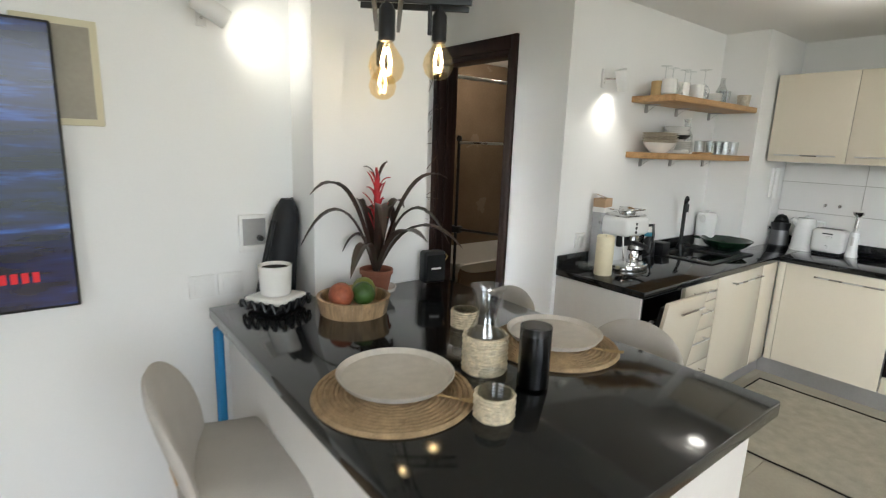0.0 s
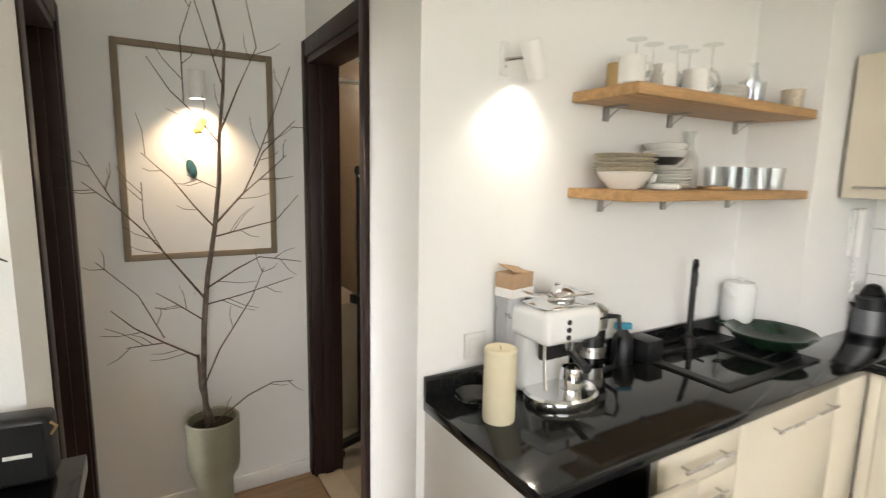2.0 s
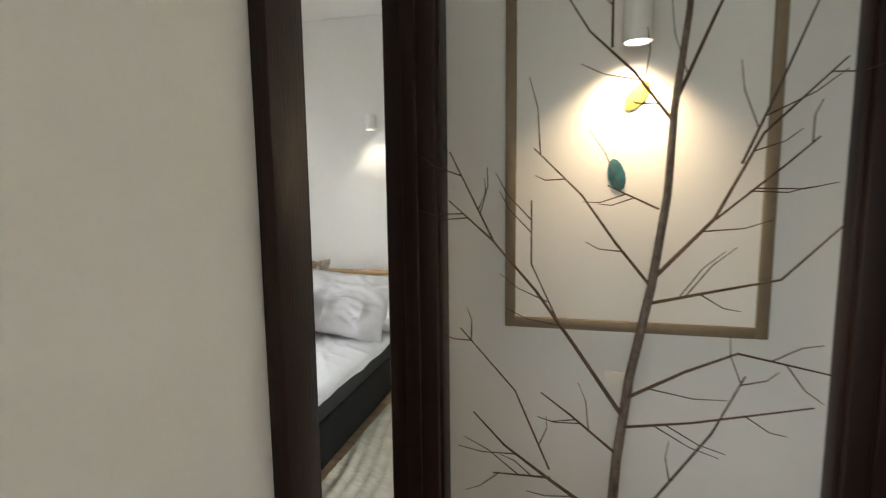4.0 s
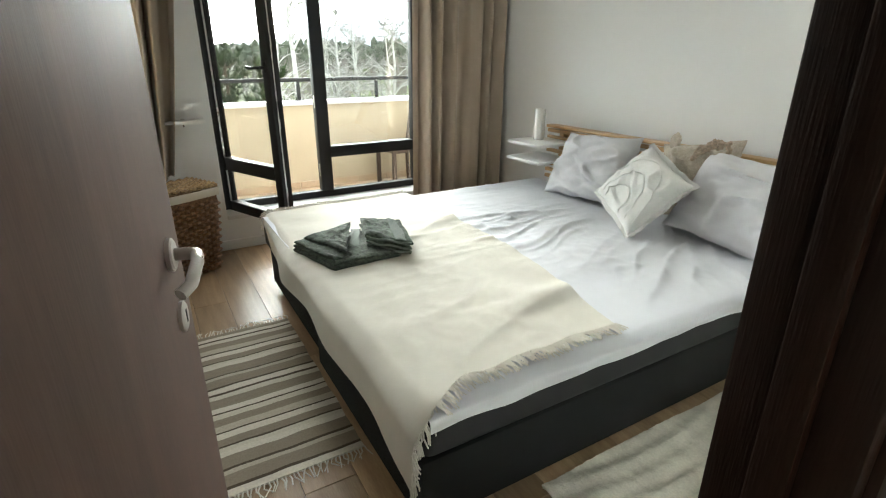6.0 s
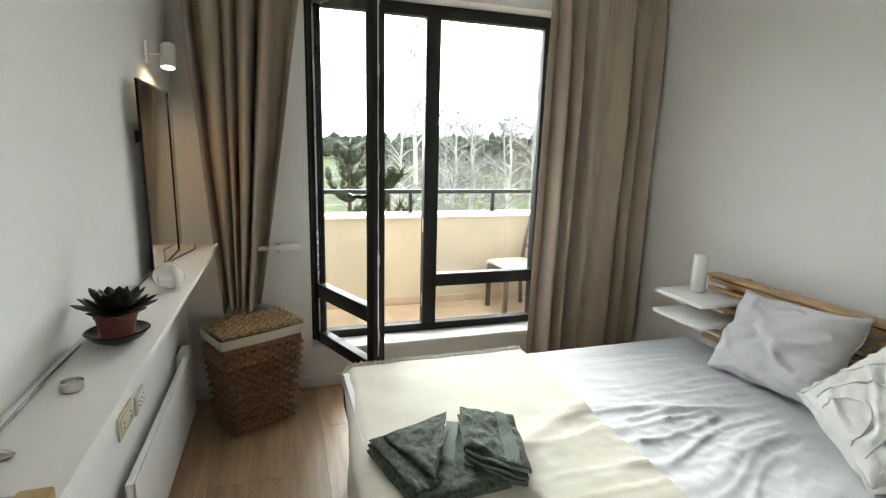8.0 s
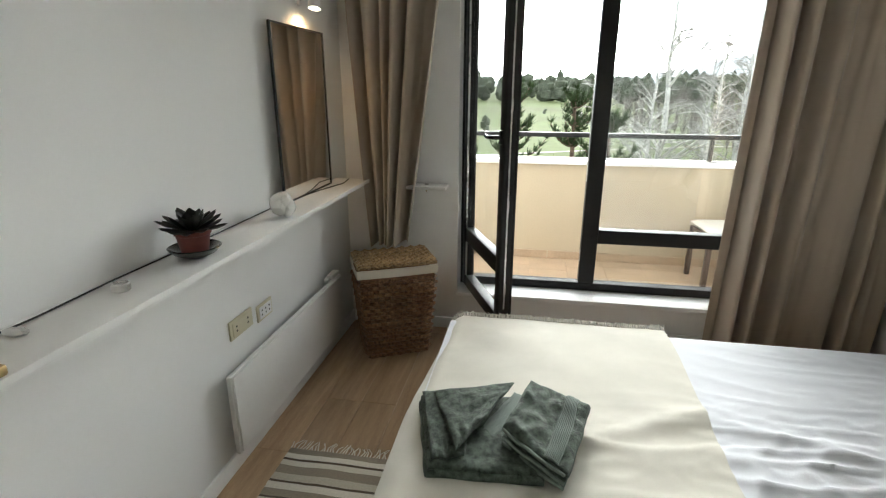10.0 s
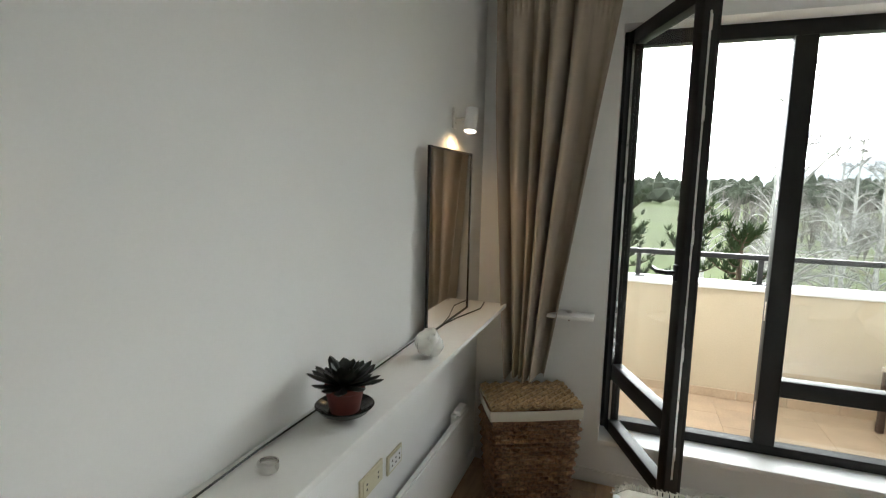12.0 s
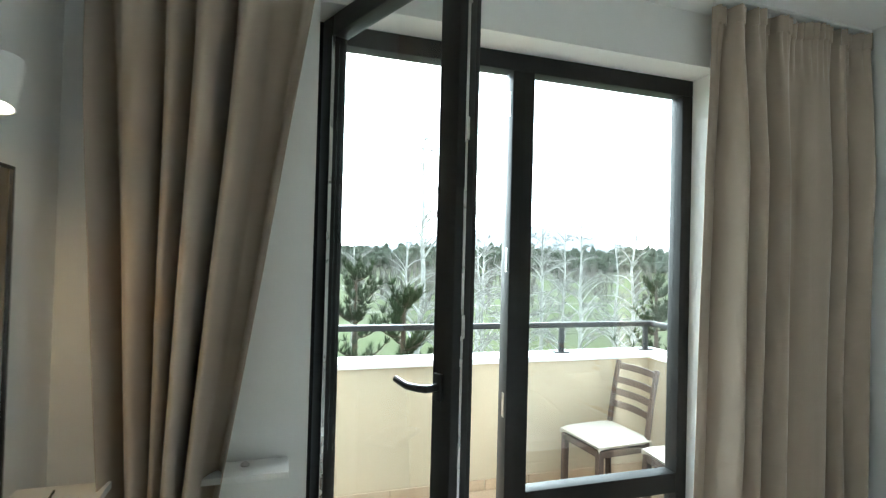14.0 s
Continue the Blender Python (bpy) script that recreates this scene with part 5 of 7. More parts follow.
box(tubm, 0.0, 0.02, ZT - 0.012, 0.375, 0.5, ZT)
part("tub", tubm, M_BLACK, dw)
def ajar(bm):
    bmesh.ops.transform(bm, matrix=pose(0, 0, 0.125, 8, 0, 0), verts=bm.verts)
    return bm
door = part("door", ajar(bx(0.0, -0.02, 0, 0.375, 0.0, 0.69, 0.003)), M_CREAM, dw, "cream gloss door hanging ajar")
part("inner_door", ajar(bx(0.008, 0.001, 0.02, 0.367, 0.025, 0.66, 0.006)), M_BLACK, dw)
hnd = part("handle", ajar(tube(B(), [(0.10, -0.045, 0.63), (0.32, -0.045, 0.63)], 0.005, seg=8)), M_STEEL, door, "brushed steel bar handle")
part("rack", ajar(tube(B(), [(0.03, 0.06, 0.50), (0.05, 0.07, 0.55), (0.33, 0.07, 0.55), (0.345, 0.06, 0.50)], 0.008, seg=6)), M_STEEL, dw)
# run along the back wall: fronts face +y
unit("base_cabinet", (-1.70, -1.67, 0), 180, 0.58, 0.5, 0.12, ZT, [(0, 0.58, 0.12, ZT, "t")], "cream gloss base cabinet with long bar handle")
solid("corner_post", bx(-1.699, -1.70, 0.12, -1.657, -1.67, ZT, 0.002), M_CREAM, "narrow cream corner post", "panel")
ov = thing("oven", (-2.285, -1.668, 0), 180, "built-in black glass oven with steel control strip", "oven")
part("body", bx(0.0, 0.02, 0.12, 0.595, 0.5, ZT), M_BLACK, ov)
part("control_panel", bx(0.002, 0.0, 0.68, 0.593, 0.02, ZT - 0.005, 0.003), M_STEEL, ov)
part("glass_door", bx(0.002, -0.004, 0.23, 0.593, 0.02, 0.675, 0.004), mat("black_oven_glass", (0.008, 0.008, 0.009), 0.05, vary=0.1, bump=0), ov)
part("drawer_panel", bx(0.002, 0.0, 0.122, 0.593, 0.02, 0.226, 0.003), M_CREAM, ov)
bar_handle(ov, (0.05, 0, 0.64), (0.545, 0, 0.64), (0, -0.035, 0), 0.007)
for x in (0.12, 0.23, 0.36, 0.47):
    part("knob", lathe(B(), [(0, 0), (0.018, 0), (0.016, 0.018), (0, 0.018)], 18, m=pose(x, 0, 0.735, 90, 0, 0)), M_BLACK, ov)
unit("base_cabinet", (-2.885, -1.67, 0), 180, 0.6, 0.5, 0.12, ZT, [(0, 0.6, 0.12, ZT, "t")], "cream gloss base cabinet with long bar handle")
for i in range(4):
    unit("wall_cabinet", (-1.425 - i * 0.445, -1.82, 0), 180, 0.445, 0.42, 1.455, 2.025, [(0, 0.445, 1.455, 2.025, "b")], "cream gloss wall cabinet with low bar handle", M_CREAM)
# wall tiles
M_TILEW = mat("white_wall_tile", (0.79, 0.78, 0.76), 0.18, vary=0.01, bump=0, per_object=0.012)
ts = structure("tile_backing", bx(-3.9, -2.25, WT, -1.405, -2.246, 1.46), mat("tile_joint", (0.48, 0.46, 0.43), 0.8), "white tiled splashback")
for r, (z0, z1) in enumerate(((0.845, 1.096), (1.10, 1.308), (1.312, 1.456))):
    for c in range(5):
        x1 = -1.407 - c * 0.5
        part("tile", bx(x1 - 0.497, -2.246, z0, x1, -2.238, z1, 0.0015, 1), M_TILEW, ts)
# shelves
M_SHELF = mat("oiled_oak_shelf", (0.46, 0.27, 0.115), 0.45, vary=0.2, scale=5, fine=40, stretch=(9, 0.7, 9), bump=0.05)
for z in (1.765, 1.45):
    s = thing("wooden_shelf", (-1.127, -1.10, z), label="thick oiled oak wall shelf on grey metal brackets", category="shelf", group="kitchen shelves")
    part("board", bx(-0.265, -0.525, 0, 0, 0.53, 0.035, 0.004), M_SHELF, s)
    for y in (0.37, 0.02, -0.42):
        bm = B()
        box(bm, -0.008, y - 0.014, -0.05, 0, y + 0.014, -0.001, 0.002)
        box(bm, -0.085, y - 0.014, -0.006, -0.008, y + 0.014, -0.001, 0.001)
        arch = [bm.verts.new((-0.008 - 0.072 * k / 8, y + d, -0.006 - 0.042 * (1 - k / 8) ** 1.6)) for d in (-0.004, 0.004) for k in range(9)]
        for k in range(8):
            bm.faces.new((arch[k], arch[k + 1], arch[k + 10], arch[k + 9]))
        part("bracket", bm, M_PLINTH, s, "grey metal bracket")
UZ, LZ = 1.80, 1.485


def mug(at, rz, mt=None, h=0.085, r=0.04, label="white ceramic mug on the oak shelf"):
    m = thing("mug", at, rz, label, "mug", "mugs")
    part("bowl", lathe(B(), [(0, 0), (r * 0.8, 0), (r, 0.008), (r, h), (r - 0.004, h), (r - 0.004, 0.012), (0, 0.008)], 26), mt or M_CERAM, m)
    part("handle", tube(B(), [(r - 0.003, 0, h * 0.8), (r + 0.018, 0, h * 0.82), (r + 0.028, 0, h * 0.55), (r + 0.02, 0, h * 0.28), (r - 0.003, 0, h * 0.2)], 0.005, seg=7), mt or M_CERAM, m)
    return m


m0 = mug((-1.32, -0.62, UZ), 250)
mug((-1.225, -0.675, UZ), 240, M_BRASS, label="brass coloured mug on the oak shelf")
copy_thing(m0, pose(-1.30, -0.80, UZ, 0, 0, 120))
copy_thing(m0, pose(-1.31, -0.95, UZ, 0, 0, 230))


def wine_glass(at):
    """A stemmed glass standing on its rim."""
    g = thing("wine_glass", at, 0, "clear stemmed glass standing upside down", "glass", "wine glasses")
    part("bowl", lathe(B(), [(0.030, 0), (0.036, 0.03), (0.036, 0.06), (0.024, 0.09), (0.004, 0.1), (0.0028, 0.11), (0.020, 0.088), (0.033, 0.06), (0.0335, 0.03), (0.028, 0)], 24), M_GLASS, g)
    part("stem", lathe(B(), [(0.0035, 0.1), (0.003, 0.14), (0.0035, 0.175)], 10), M_GLASS, g)
    part("foot", lathe(B(), [(0.0, 0.174), (0.006, 0.176), (0.033, 0.181), (0.033, 0.1835), (0, 0.185)], 24), M_GLASS, g)
    return g


wg = wine_glass((-1.20, -0.78, UZ))
for x, y in ((-1.19, -0.88), (-1.21, -0.985), (-1.30, -1.05), (-1.20, -1.07)):
    copy_thing(wg, pose(x, y, UZ))


def stack(name, at, n, r, step, depth, mt, label, cat):
    for k in range(n):
        zz = k * step
        solid(name, lathe(B(), [(0, 0), (r * 0.5, 0), (r * 0.86, depth * 0.6), (r, depth), (r - 0.003, depth + 0.002), (r * 0.82, depth * 0.62 + 0.003), (r * 0.48, 0.004), (0, 0.004)], 30), mt, label, cat, "stacked " + cat + "s", at=(at[0] + 0.002 * math.sin(k * 3), at[1], at[2] + zz))


M_STONEW = mat("speckled_stoneware", (0.50, 0.44, 0.34), 0.35, vary=0.12, scale=70, bump=0.02)
stack("small_plate", (-1.27, -1.20, UZ), 4, 0.075, 0.011, 0.022, M_CERAM, "small white plate in a stack", "plate")
stack("bowl", (-1.27, -0.68, LZ), 1, 0.09, 0.0, 0.055, M_CERAM, "white ceramic bowl under the stack", "bowl")
stack("bowl", (-1.27, -0.68, LZ + 0.044), 4, 0.10, 0.0145, 0.024, M_STONEW, "speckled stoneware bowl in a stack", "bowl")
stack("plate", (-1.27, -0.91, LZ), 6, 0.075, 0.011, 0.016, M_CERAM, "white side plate in a stack", "plate")
stack("bowl", (-1.22, -0.95, LZ + 0.07), 3, 0.078, 0.024, 0.04, M_CERAM, "small white bowl in a stack", "bowl")
solid("serving_dish", lathe(B(), [(0, 0), (0.04, 0), (0.065, 0.022), (0.062, 0.024), (0.038, 0.006), (0, 0.006)], 26), M_BLACK, "small black dish on the plate stack", "dish", at=(-1.30, -0.83, LZ + 0.082))
solid("dip_dish", bx(-0.045, -0.03, 0, 0.045, 0.03, 0.022, 0.01), M_CERAM, "small white square dip dish", "dish", at=(-1.34, -0.80, LZ), rz=20)
solid("egg_cup", lathe(B(), [(0, 0), (0.02, 0), (0.012, 0.02), (0.024, 0.05), (0.02, 0.052), (0, 0.03)], 20), M_CERAM, "small white egg cup on the shelf", "cup", at=(-1.28, -0.80, LZ))
solid("wooden_coaster", lathe(B(), [(0, 0), (0.055, 0), (0.058, 0.006), (0.055, 0.012), (0, 0.012)], 28), M_SHELF, "round wooden coaster on the shelf", "coaster", at=(-1.32, -1.10, LZ))


def bottle(name, at, prof, label, cat, mt=None):
    return solid(name, lathe(B(), prof, 26), mt or M_GLASS, label, cat, at=at)


bottle("glass_carafe", (-1.20, -1.11, LZ), [(0, 0), (0.035, 0), (0.04, 0.01), (0.04, 0.11), (0.02, 0.15), (0.018, 0.19), (0.026, 0.215), (0.024, 0.215), (0.016, 0.19), (0.018, 0.15), (0.037, 0.11), (0.037, 0.012), (0, 0.006)], "tall clear glass carafe on the shelf", "carafe")
bottle("glass_bottle", (-1.24, -1.42, UZ), [(0, 0), (0.035, 0), (0.04, 0.01), (0.036, 0.09), (0.016, 0.14), (0.015, 0.17), (0.02, 0.175), (0.012, 0.17), (0.013, 0.14), (0.033, 0.09), (0.036, 0.012), (0, 0.006)], "clear glass oil bottle with stopper", "bottle")
bottle("frosted_tumbler", (-1.33, -1.55, UZ), [(0, 0), (0.034, 0), (0.042, 0.075), (0.039, 0.075), (0.032, 0.006), (0, 0.006)], "frosted cream tumbler on the shelf's end", "tumbler", M_STONEW)
tg = bottle("tumbler", (-1.33, -1.19, LZ), [(0, 0), (0.03, 0), (0.034, 0.085), (0.0315, 0.085), (0.0275, 0.008), (0, 0.008)], "clear drinking glass on the oak shelf", "glass")
for x, y in ((-1.25, -1.2), (-1.33, -1.28), (-1.26, -1.30), (-1.34, -1.37), (-1.27, -1.40), (-1.34, -1.47)):
    copy_thing(tg, pose(x, y, LZ))
for y in (-1.29, -1.34):
    copy_thing(tg, pose(-1.30, y, UZ))

# things on the worktop
cd = thing("pillar_candle", (-1.335, -0.15, WT), label="cream wax pillar candle on the worktop", category="candle")
M_WAX = mat("cream_wax", (0.74, 0.66, 0.47), 0.5, vary=0.03, bump=0.01)
part("wax", lathe(B(), [(0, 0), (0.045, 0), (0.046, 0.004), (0.046, 0.205), (0.042, 0.21), (0.01, 0.203), (0, 0.203)], 30), M_WAX, cd)
part("wick", tube(B(), [(0, 0, 0.203), (0.002, 0, 0.214)], 0.0015, seg=5), M_BLACK, cd)
solid("glass_dish", lathe(B(), [(0, 0), (0.035, 0), (0.07, 0.035), (0.067, 0.036), (0.033, 0.006), (0, 0.006)], 28), M_GLASS, "shallow clear glass dish on the worktop", "dish", at=(-1.235, -0.145, WT))
em = thing("espresso_machine", (-1.27, -0.40, WT), 180, "white espresso machine with chrome trim and drip tray", "coffee machine")
# faces local +x
part("base", lathe(B(), [(0, 0), (0.105, 0), (0.11, 0.012), (0.108, 0.03), (0.10, 0.036), (0, 0.036)], 36, m=Matrix.Translation((0.05, 0, 0)) @ Matrix.Diagonal((0.95, 1.15, 1, 1))), M_CHROME, em, "round chrome drip tray")
part("column", bx(-0.11, -0.10, 0.01, -0.01, 0.10, 0.25, 0.02, 4), M_APPL, em)
part("head", bx(-0.11, -0.115, 0.19, 0.10, 0.115, 0.295, 0.028, 5), M_APPL, em, "rounded white machine head")
part("top_tray", bx(-0.10, -0.10, 0.295, 0.08, 0.10, 0.303, 0.006), M_CHROME, em)
part("cup_rail", tube(B(), [(-0.09, -0.09, 0.30), (-0.09, -0.09, 0.33), (0.07, -0.09, 0.33), (0.07, 0.09, 0.33), (-0.09, 0.09, 0.33), (-0.09, 0.09, 0.30)], 0.004, seg=6), M_CHROME, em)
part("steam_lid", blob(B(), (0.0, 0.03, 0.315), (0.045, 0.045, 0.03), 3), M_CHROME, em)
part("group_head", lathe(B(), [(0, 0), (0.035, 0), (0.04, 0.03), (0, 0.03)], 24, at=(0.05, 0.03, 0.16)), M_CHROME, em)
part("portafilter", tube(B(), [(0.05, 0.03, 0.15), (0.12, 0.0, 0.145), (0.17, -0.02, 0.14)], 0.012, 0.014, 10), M_BLACK, em, "black portafilter handle")
part("milk_jug", lathe(B(), [(0, 0), (0.032, 0), (0.036, 0.03), (0.03, 0.065), (0.027, 0.065), (0.03, 0.03), (0, 0.006)], 24, at=(0.06, 0.03, 0.037)), M_CHROME, em)
part("water_tank", bx(-0.16, -0.08, 0.02, -0.112, 0.09, 0.29, 0.008), M_SMOKE, em, "smoked water tank")
part("group_housing", bx(0.0, -0.06, 0.12, 0.03, 0.08, 0.2, 0.01), M_BLACK, em)
for z in (0.215, 0.238, 0.261):
    part("button", lathe(B(), [(0, 0), (0.008, 0), (0.008, 0.004), (0, 0.004)], 14, m=pose(0.0995, -0.03, z, 0, 90, 0)), M_BLACK, em)
part("steam_wand", tube(B(), [(0.06, -0.085, 0.20), (0.075, -0.095, 0.12), (0.085, -0.095, 0.06)], 0.005, seg=7), M_CHROME, em)
M_CARD = mat("brown_cardboard", (0.46, 0.31, 0.19), 0.85, vary=0.06)
cb = thing("carton", (-1.185, -0.31, WT + 0.31), 12, "small opened brown and white carton on the machine", "box")
part("box", bx(-0.035, -0.05, 0, 0.035, 0.05, 0.075, 0.002), M_CARD, cb)
part("white_band", bx(-0.036, -0.051, 0.0, 0.036, 0.051, 0.028), M_TRIM, cb)
part("flap", bx(-0.035, -0.05, 0.0, 0.03, 0.05, 0.003, m=pose(0, 0.0, 0.082, 12, -14, 0)), M_CARD, cb)
solid("carton_pack", bx(-0.03, -0.035, 0, 0.03, 0.035, 0.31, 0.003), mat("grey_foil_pack", (0.45, 0.45, 0.46), 0.3, metal=0.4), "tall grey foil coffee pack behind the machine", "pack", at=(-1.182, -0.30, WT))
fp = thing("french_press", (-1.215, -0.63, WT), 200, "glass and steel french press with black handle", "coffee press")
part("beaker", lathe(B(), [(0, 0.004), (0.045, 0.004), (0.045, 0.165), (0.0425, 0.165), (0.0425, 0.008), (0, 0.008)], 28), M_SMOKE, fp)
for z in (0.0, 0.055, 0.13):
    part("steel_band", lathe(B(), [(0.046, z), (0.049, z), (0.049, z + 0.028), (0.046, z + 0.028)], 28), M_STEEL, fp)
part("lid", lathe(B(), [(0.05, 0.165), (0.05, 0.178), (0.03, 0.19), (0, 0.193)], 28), M_STEEL, fp)
part("handle", tube(B(), [(0.047, 0, 0.165), (0.085, 0, 0.17), (0.092, 0, 0.12), (0.085, 0, 0.04), (0.048, 0, 0.02)], 0.008, seg=8), M_BLACK, fp)
fp.scale = (1.1, 1.1, 1.32)
sb = thing("spray_bottle", (-1.19, -0.83, WT), 60, "dark cleaning bottle with blue trigger", "bottle")
part("body", lathe(B(), [(0, 0), (0.04, 0), (0.042, 0.06), (0.035, 0.1), (0.014, 0.125), (0, 0.125)], 22), M_BLACK, sb)
part("trigger", bx(-0.03, -0.01, 0.125, 0.035, 0.01, 0.15, 0.005), mat("blue_plastic", (0.04, 0.25, 0.36), 0.4), sb)
solid("sponge_caddy", bx(-0.05, -0.045, 0, 0.05, 0.045, 0.085, 0.006), M_BLACK, "black caddy with cleaning cloths beside the sink", "caddy", at=(-1.21, -0.93, WT))
sk = thing("sink", (-1.36, -1.22, WT), label="black composite sink set in the granite worktop", category="sink")
M_SINK = mat("black_composite", (0.013, 0.013, 0.014), 0.42, vary=0.2, scale=60, bump=0.05)
bm = B()
sheet(bm, 30, 46, lambda u, v: (-0.19 + 0.38 * u, -0.30 + 0.60 * v, 0.008 - 0.028 * (1 if 0.12 < u < 0.88 and 0.35 < v < 0.93 else 0)), 0.007)
part("rim", bm, M_SINK, sk, sharp=20)
for k in range(5):
    part("drain_rib", bx(-0.14 + k * 0.06, -0.27, 0.008, -0.13 + k * 0.06, -0.10, 0.012, 0.001), M_SINK, sk)
tp = thing("kitchen_tap", (-1.20, -1.22, WT), -56, label="tall matt black kitchen tap", category="tap")
part("base", lathe(B(), [(0, 0), (0.026, 0), (0.024, 0.04), (0.014, 0.05), (0, 0.05)], 22), M_BLACK, tp)
part("spout", tube(B(), [(0, 0, 0.04), (0, 0, 0.30)] + [(-0.045 + 0.045 * math.cos(a), 0, 0.30 + 0.06 * math.sin(a)) for a in (0.5, 1.0, 1.57, 2.2, 2.8)] + [(-0.092, 0, 0.27)], 0.012, seg=10), M_BLACK, tp)
part("lever", tube(B(), [(0, -0.02, 0.035), (0, -0.06, 0.05)], 0.006, seg=8), M_BLACK, tp)
gb = thing("green_bowl", (-1.385, -1.47, WT + 0.012), 20, "dark green glazed serving bowl on the sink's drainer", "bowl")
M_GREENG = mat("dark_green_glaze", (0.012, 0.035, 0.018), 0.12, vary=0.15, coat=0.4)
part("bowl", lathe(B(), [(0, 0), (0.07, 0), (0.13, 0.035), (0.16, 0.068), (0.165, 0.07), (0.163, 0.074), (0.15, 0.068), (0.12, 0.036), (0.06, 0.01), (0, 0.008)], 40), M_GREENG, gb)
part("grip", tube(B(), [(0.155, 0.03, 0.066), (0.195, 0.02, 0.07), (0.195, -0.02, 0.07), (0.155, -0.03, 0.066)], 0.006, seg=7), M_GREENG, gb)


def kettle_like(name, at, rz, label, r0, r1, h, mt, cat, lidm):
    k = thing(name, at, rz, label, cat)
    part("body", lathe(B(), [(0, 0), (r0, 0), (r0 + 0.003, 0.01), (r1 + 0.002, h * 0.9), (r1 - 0.008, h), (0, h + 0.006)], 30), mt, k)
    part("base", lathe(B(), [(0, -0.001), (r0 + 0.006, -0.001), (r0 + 0.006, 0.012), (0, 0.012)], 30), mt, k)
    part("handle", tube(B(), [(r1 - 0.01, 0, h * 0.93), (r1 + 0.045, 0, h * 0.92), (r0 + 0.05, 0, h * 0.5), (r0 + 0.035, 0, h * 0.2), (r0, 0, h * 0.16)], 0.011, seg=9), mt, k)
    part("spout", tube(B(), [(-r1 + 0.012, 0, h * 0.8), (-r1 - 0.03, 0, h * 0.97)], 0.024, 0.014, 10), mt, k)
    part("lid_knob", blob(B(), (0, 0, h + 0.01), (0.016, 0.016, 0.01), 2), lidm, k)
    return k


kettle_like("water_jug", (-1.20, -1.555, WT), -90, "white plastic water filter jug in the corner", 0.06, 0.066, 0.24, M_APPL, "jug", M_APPL)
kt = kettle_like("electric_kettle", (-1.645, -2.10, WT), -150, "white electric kettle with grey water window", 0.075, 0.06, 0.225, M_APPL, "kettle", M_APPL)
part("water_window", bx(0.066, -0.01, 0.06, 0.076, 0.01, 0.17, 0.003), M_SMOKE, kt)
ju = thing("citrus_juicer", (-1.485, -2.11, WT), 90, "black and steel electric citrus juicer", "juicer")
part("body", lathe(B(), [(0, 0), (0.062, 0), (0.064, 0.02), (0.055, 0.12), (0.062, 0.16), (0.062, 0.172), (0, 0.172)], 28), M_BLACK, ju)
part("steel_front", lathe(B(), [(0.066, 0.012), (0.0665, 0.02), (0.058, 0.12), (0.0575, 0.012)], 28), mat("dark_grey_steel", (0.16, 0.16, 0.165), 0.4, metal=0.6, bump=0), ju)
part("spout", bx(-0.012, -0.085, 0.115, 0.012, -0.05, 0.135, 0.004), M_BLACK, ju)
part("cone", lathe(B(), [(0.05, 0.172), (0.048, 0.182), (0.03, 0.19), (0.02, 0.215), (0, 0.228)], 14), M_BLACK, ju)
part("dome", lathe(B(), [(0.05, 0.172), (0.044, 0.2), (0.026, 0.228), (0, 0.238)], 24), M_SMOKE, ju)
to = thing("toaster", (-1.805, -2.08, WT), 180, "white two-slot toaster with grey trim", "toaster")
part("body", bx(-0.095, -0.075, 0.015, 0.095, 0.075, 0.175, 0.028, 5), M_APPL, to)
part("foot", bx(-0.08, -0.06, 0, 0.08, 0.06, 0.015, 0.003), M_BLACK, to)
for y in (-0.025, 0.025):
    part("slot", bx(-0.07, y - 0.014, 0.174, 0.07, y + 0.014, 0.177), M_BLACK, to)
part("lever", bx(-0.01, -0.09, 0.12, 0.03, -0.074, 0.13, 0.003), M_APPL, to)
part("dial", lathe(B(), [(0, 0), (0.013, 0), (0.012, 0.01), (0, 0.01)], 18, m=pose(0.0, -0.075, 0.055, 90, 0, 0)), M_APPL, to)
part("badge", bx(-0.03, -0.0765, 0.142, 0.03, -0.0745, 0.15), M_BLACK, to)
bl = thing("hand_blender", (-1.93, -2.10, WT), label="white hand blender standing on its head with steel shaft", category="blender")
part("grip", lathe(B(), [(0, 0), (0.036, 0), (0.037, 0.01), (0.03, 0.05), (0.027, 0.15), (0.022, 0.17), (0, 0.17)], 22), M_APPL, bl)
part("shaft", lathe(B(), [(0.013, 0.17), (0.011, 0.27), (0.03, 0.29), (0.034, 0.305), (0.03, 0.306), (0, 0.295)], 20), M_STEEL, bl)
part("switch", bx(-0.008, 0.024, 0.08, 0.008, 0.032, 0.14, 0.003), M_STEEL, bl)
ic = thing("intercom_handset", (-1.405, -2.03, 1.30), 180, "white wall intercom handset with coiled cord", "intercom")
part("cradle", bx(0, -0.035, -0.105, 0.02, 0.035, 0.105, 0.006), M_TRIM, ic)
part("handset", bx(0.02, -0.022, -0.11, 0.045, 0.022, 0.11, 0.01, 3), M_TRIM, ic)
part("cord", tube(B(), [(0.02 + 0.006 * math.sin(k * 1.1), 0.012 + 0.006 * math.cos(k * 1.1), -0.10 - 0.26 * k / 60) for k in range(61)], 0.0025, seg=5), M_TRIM, ic)
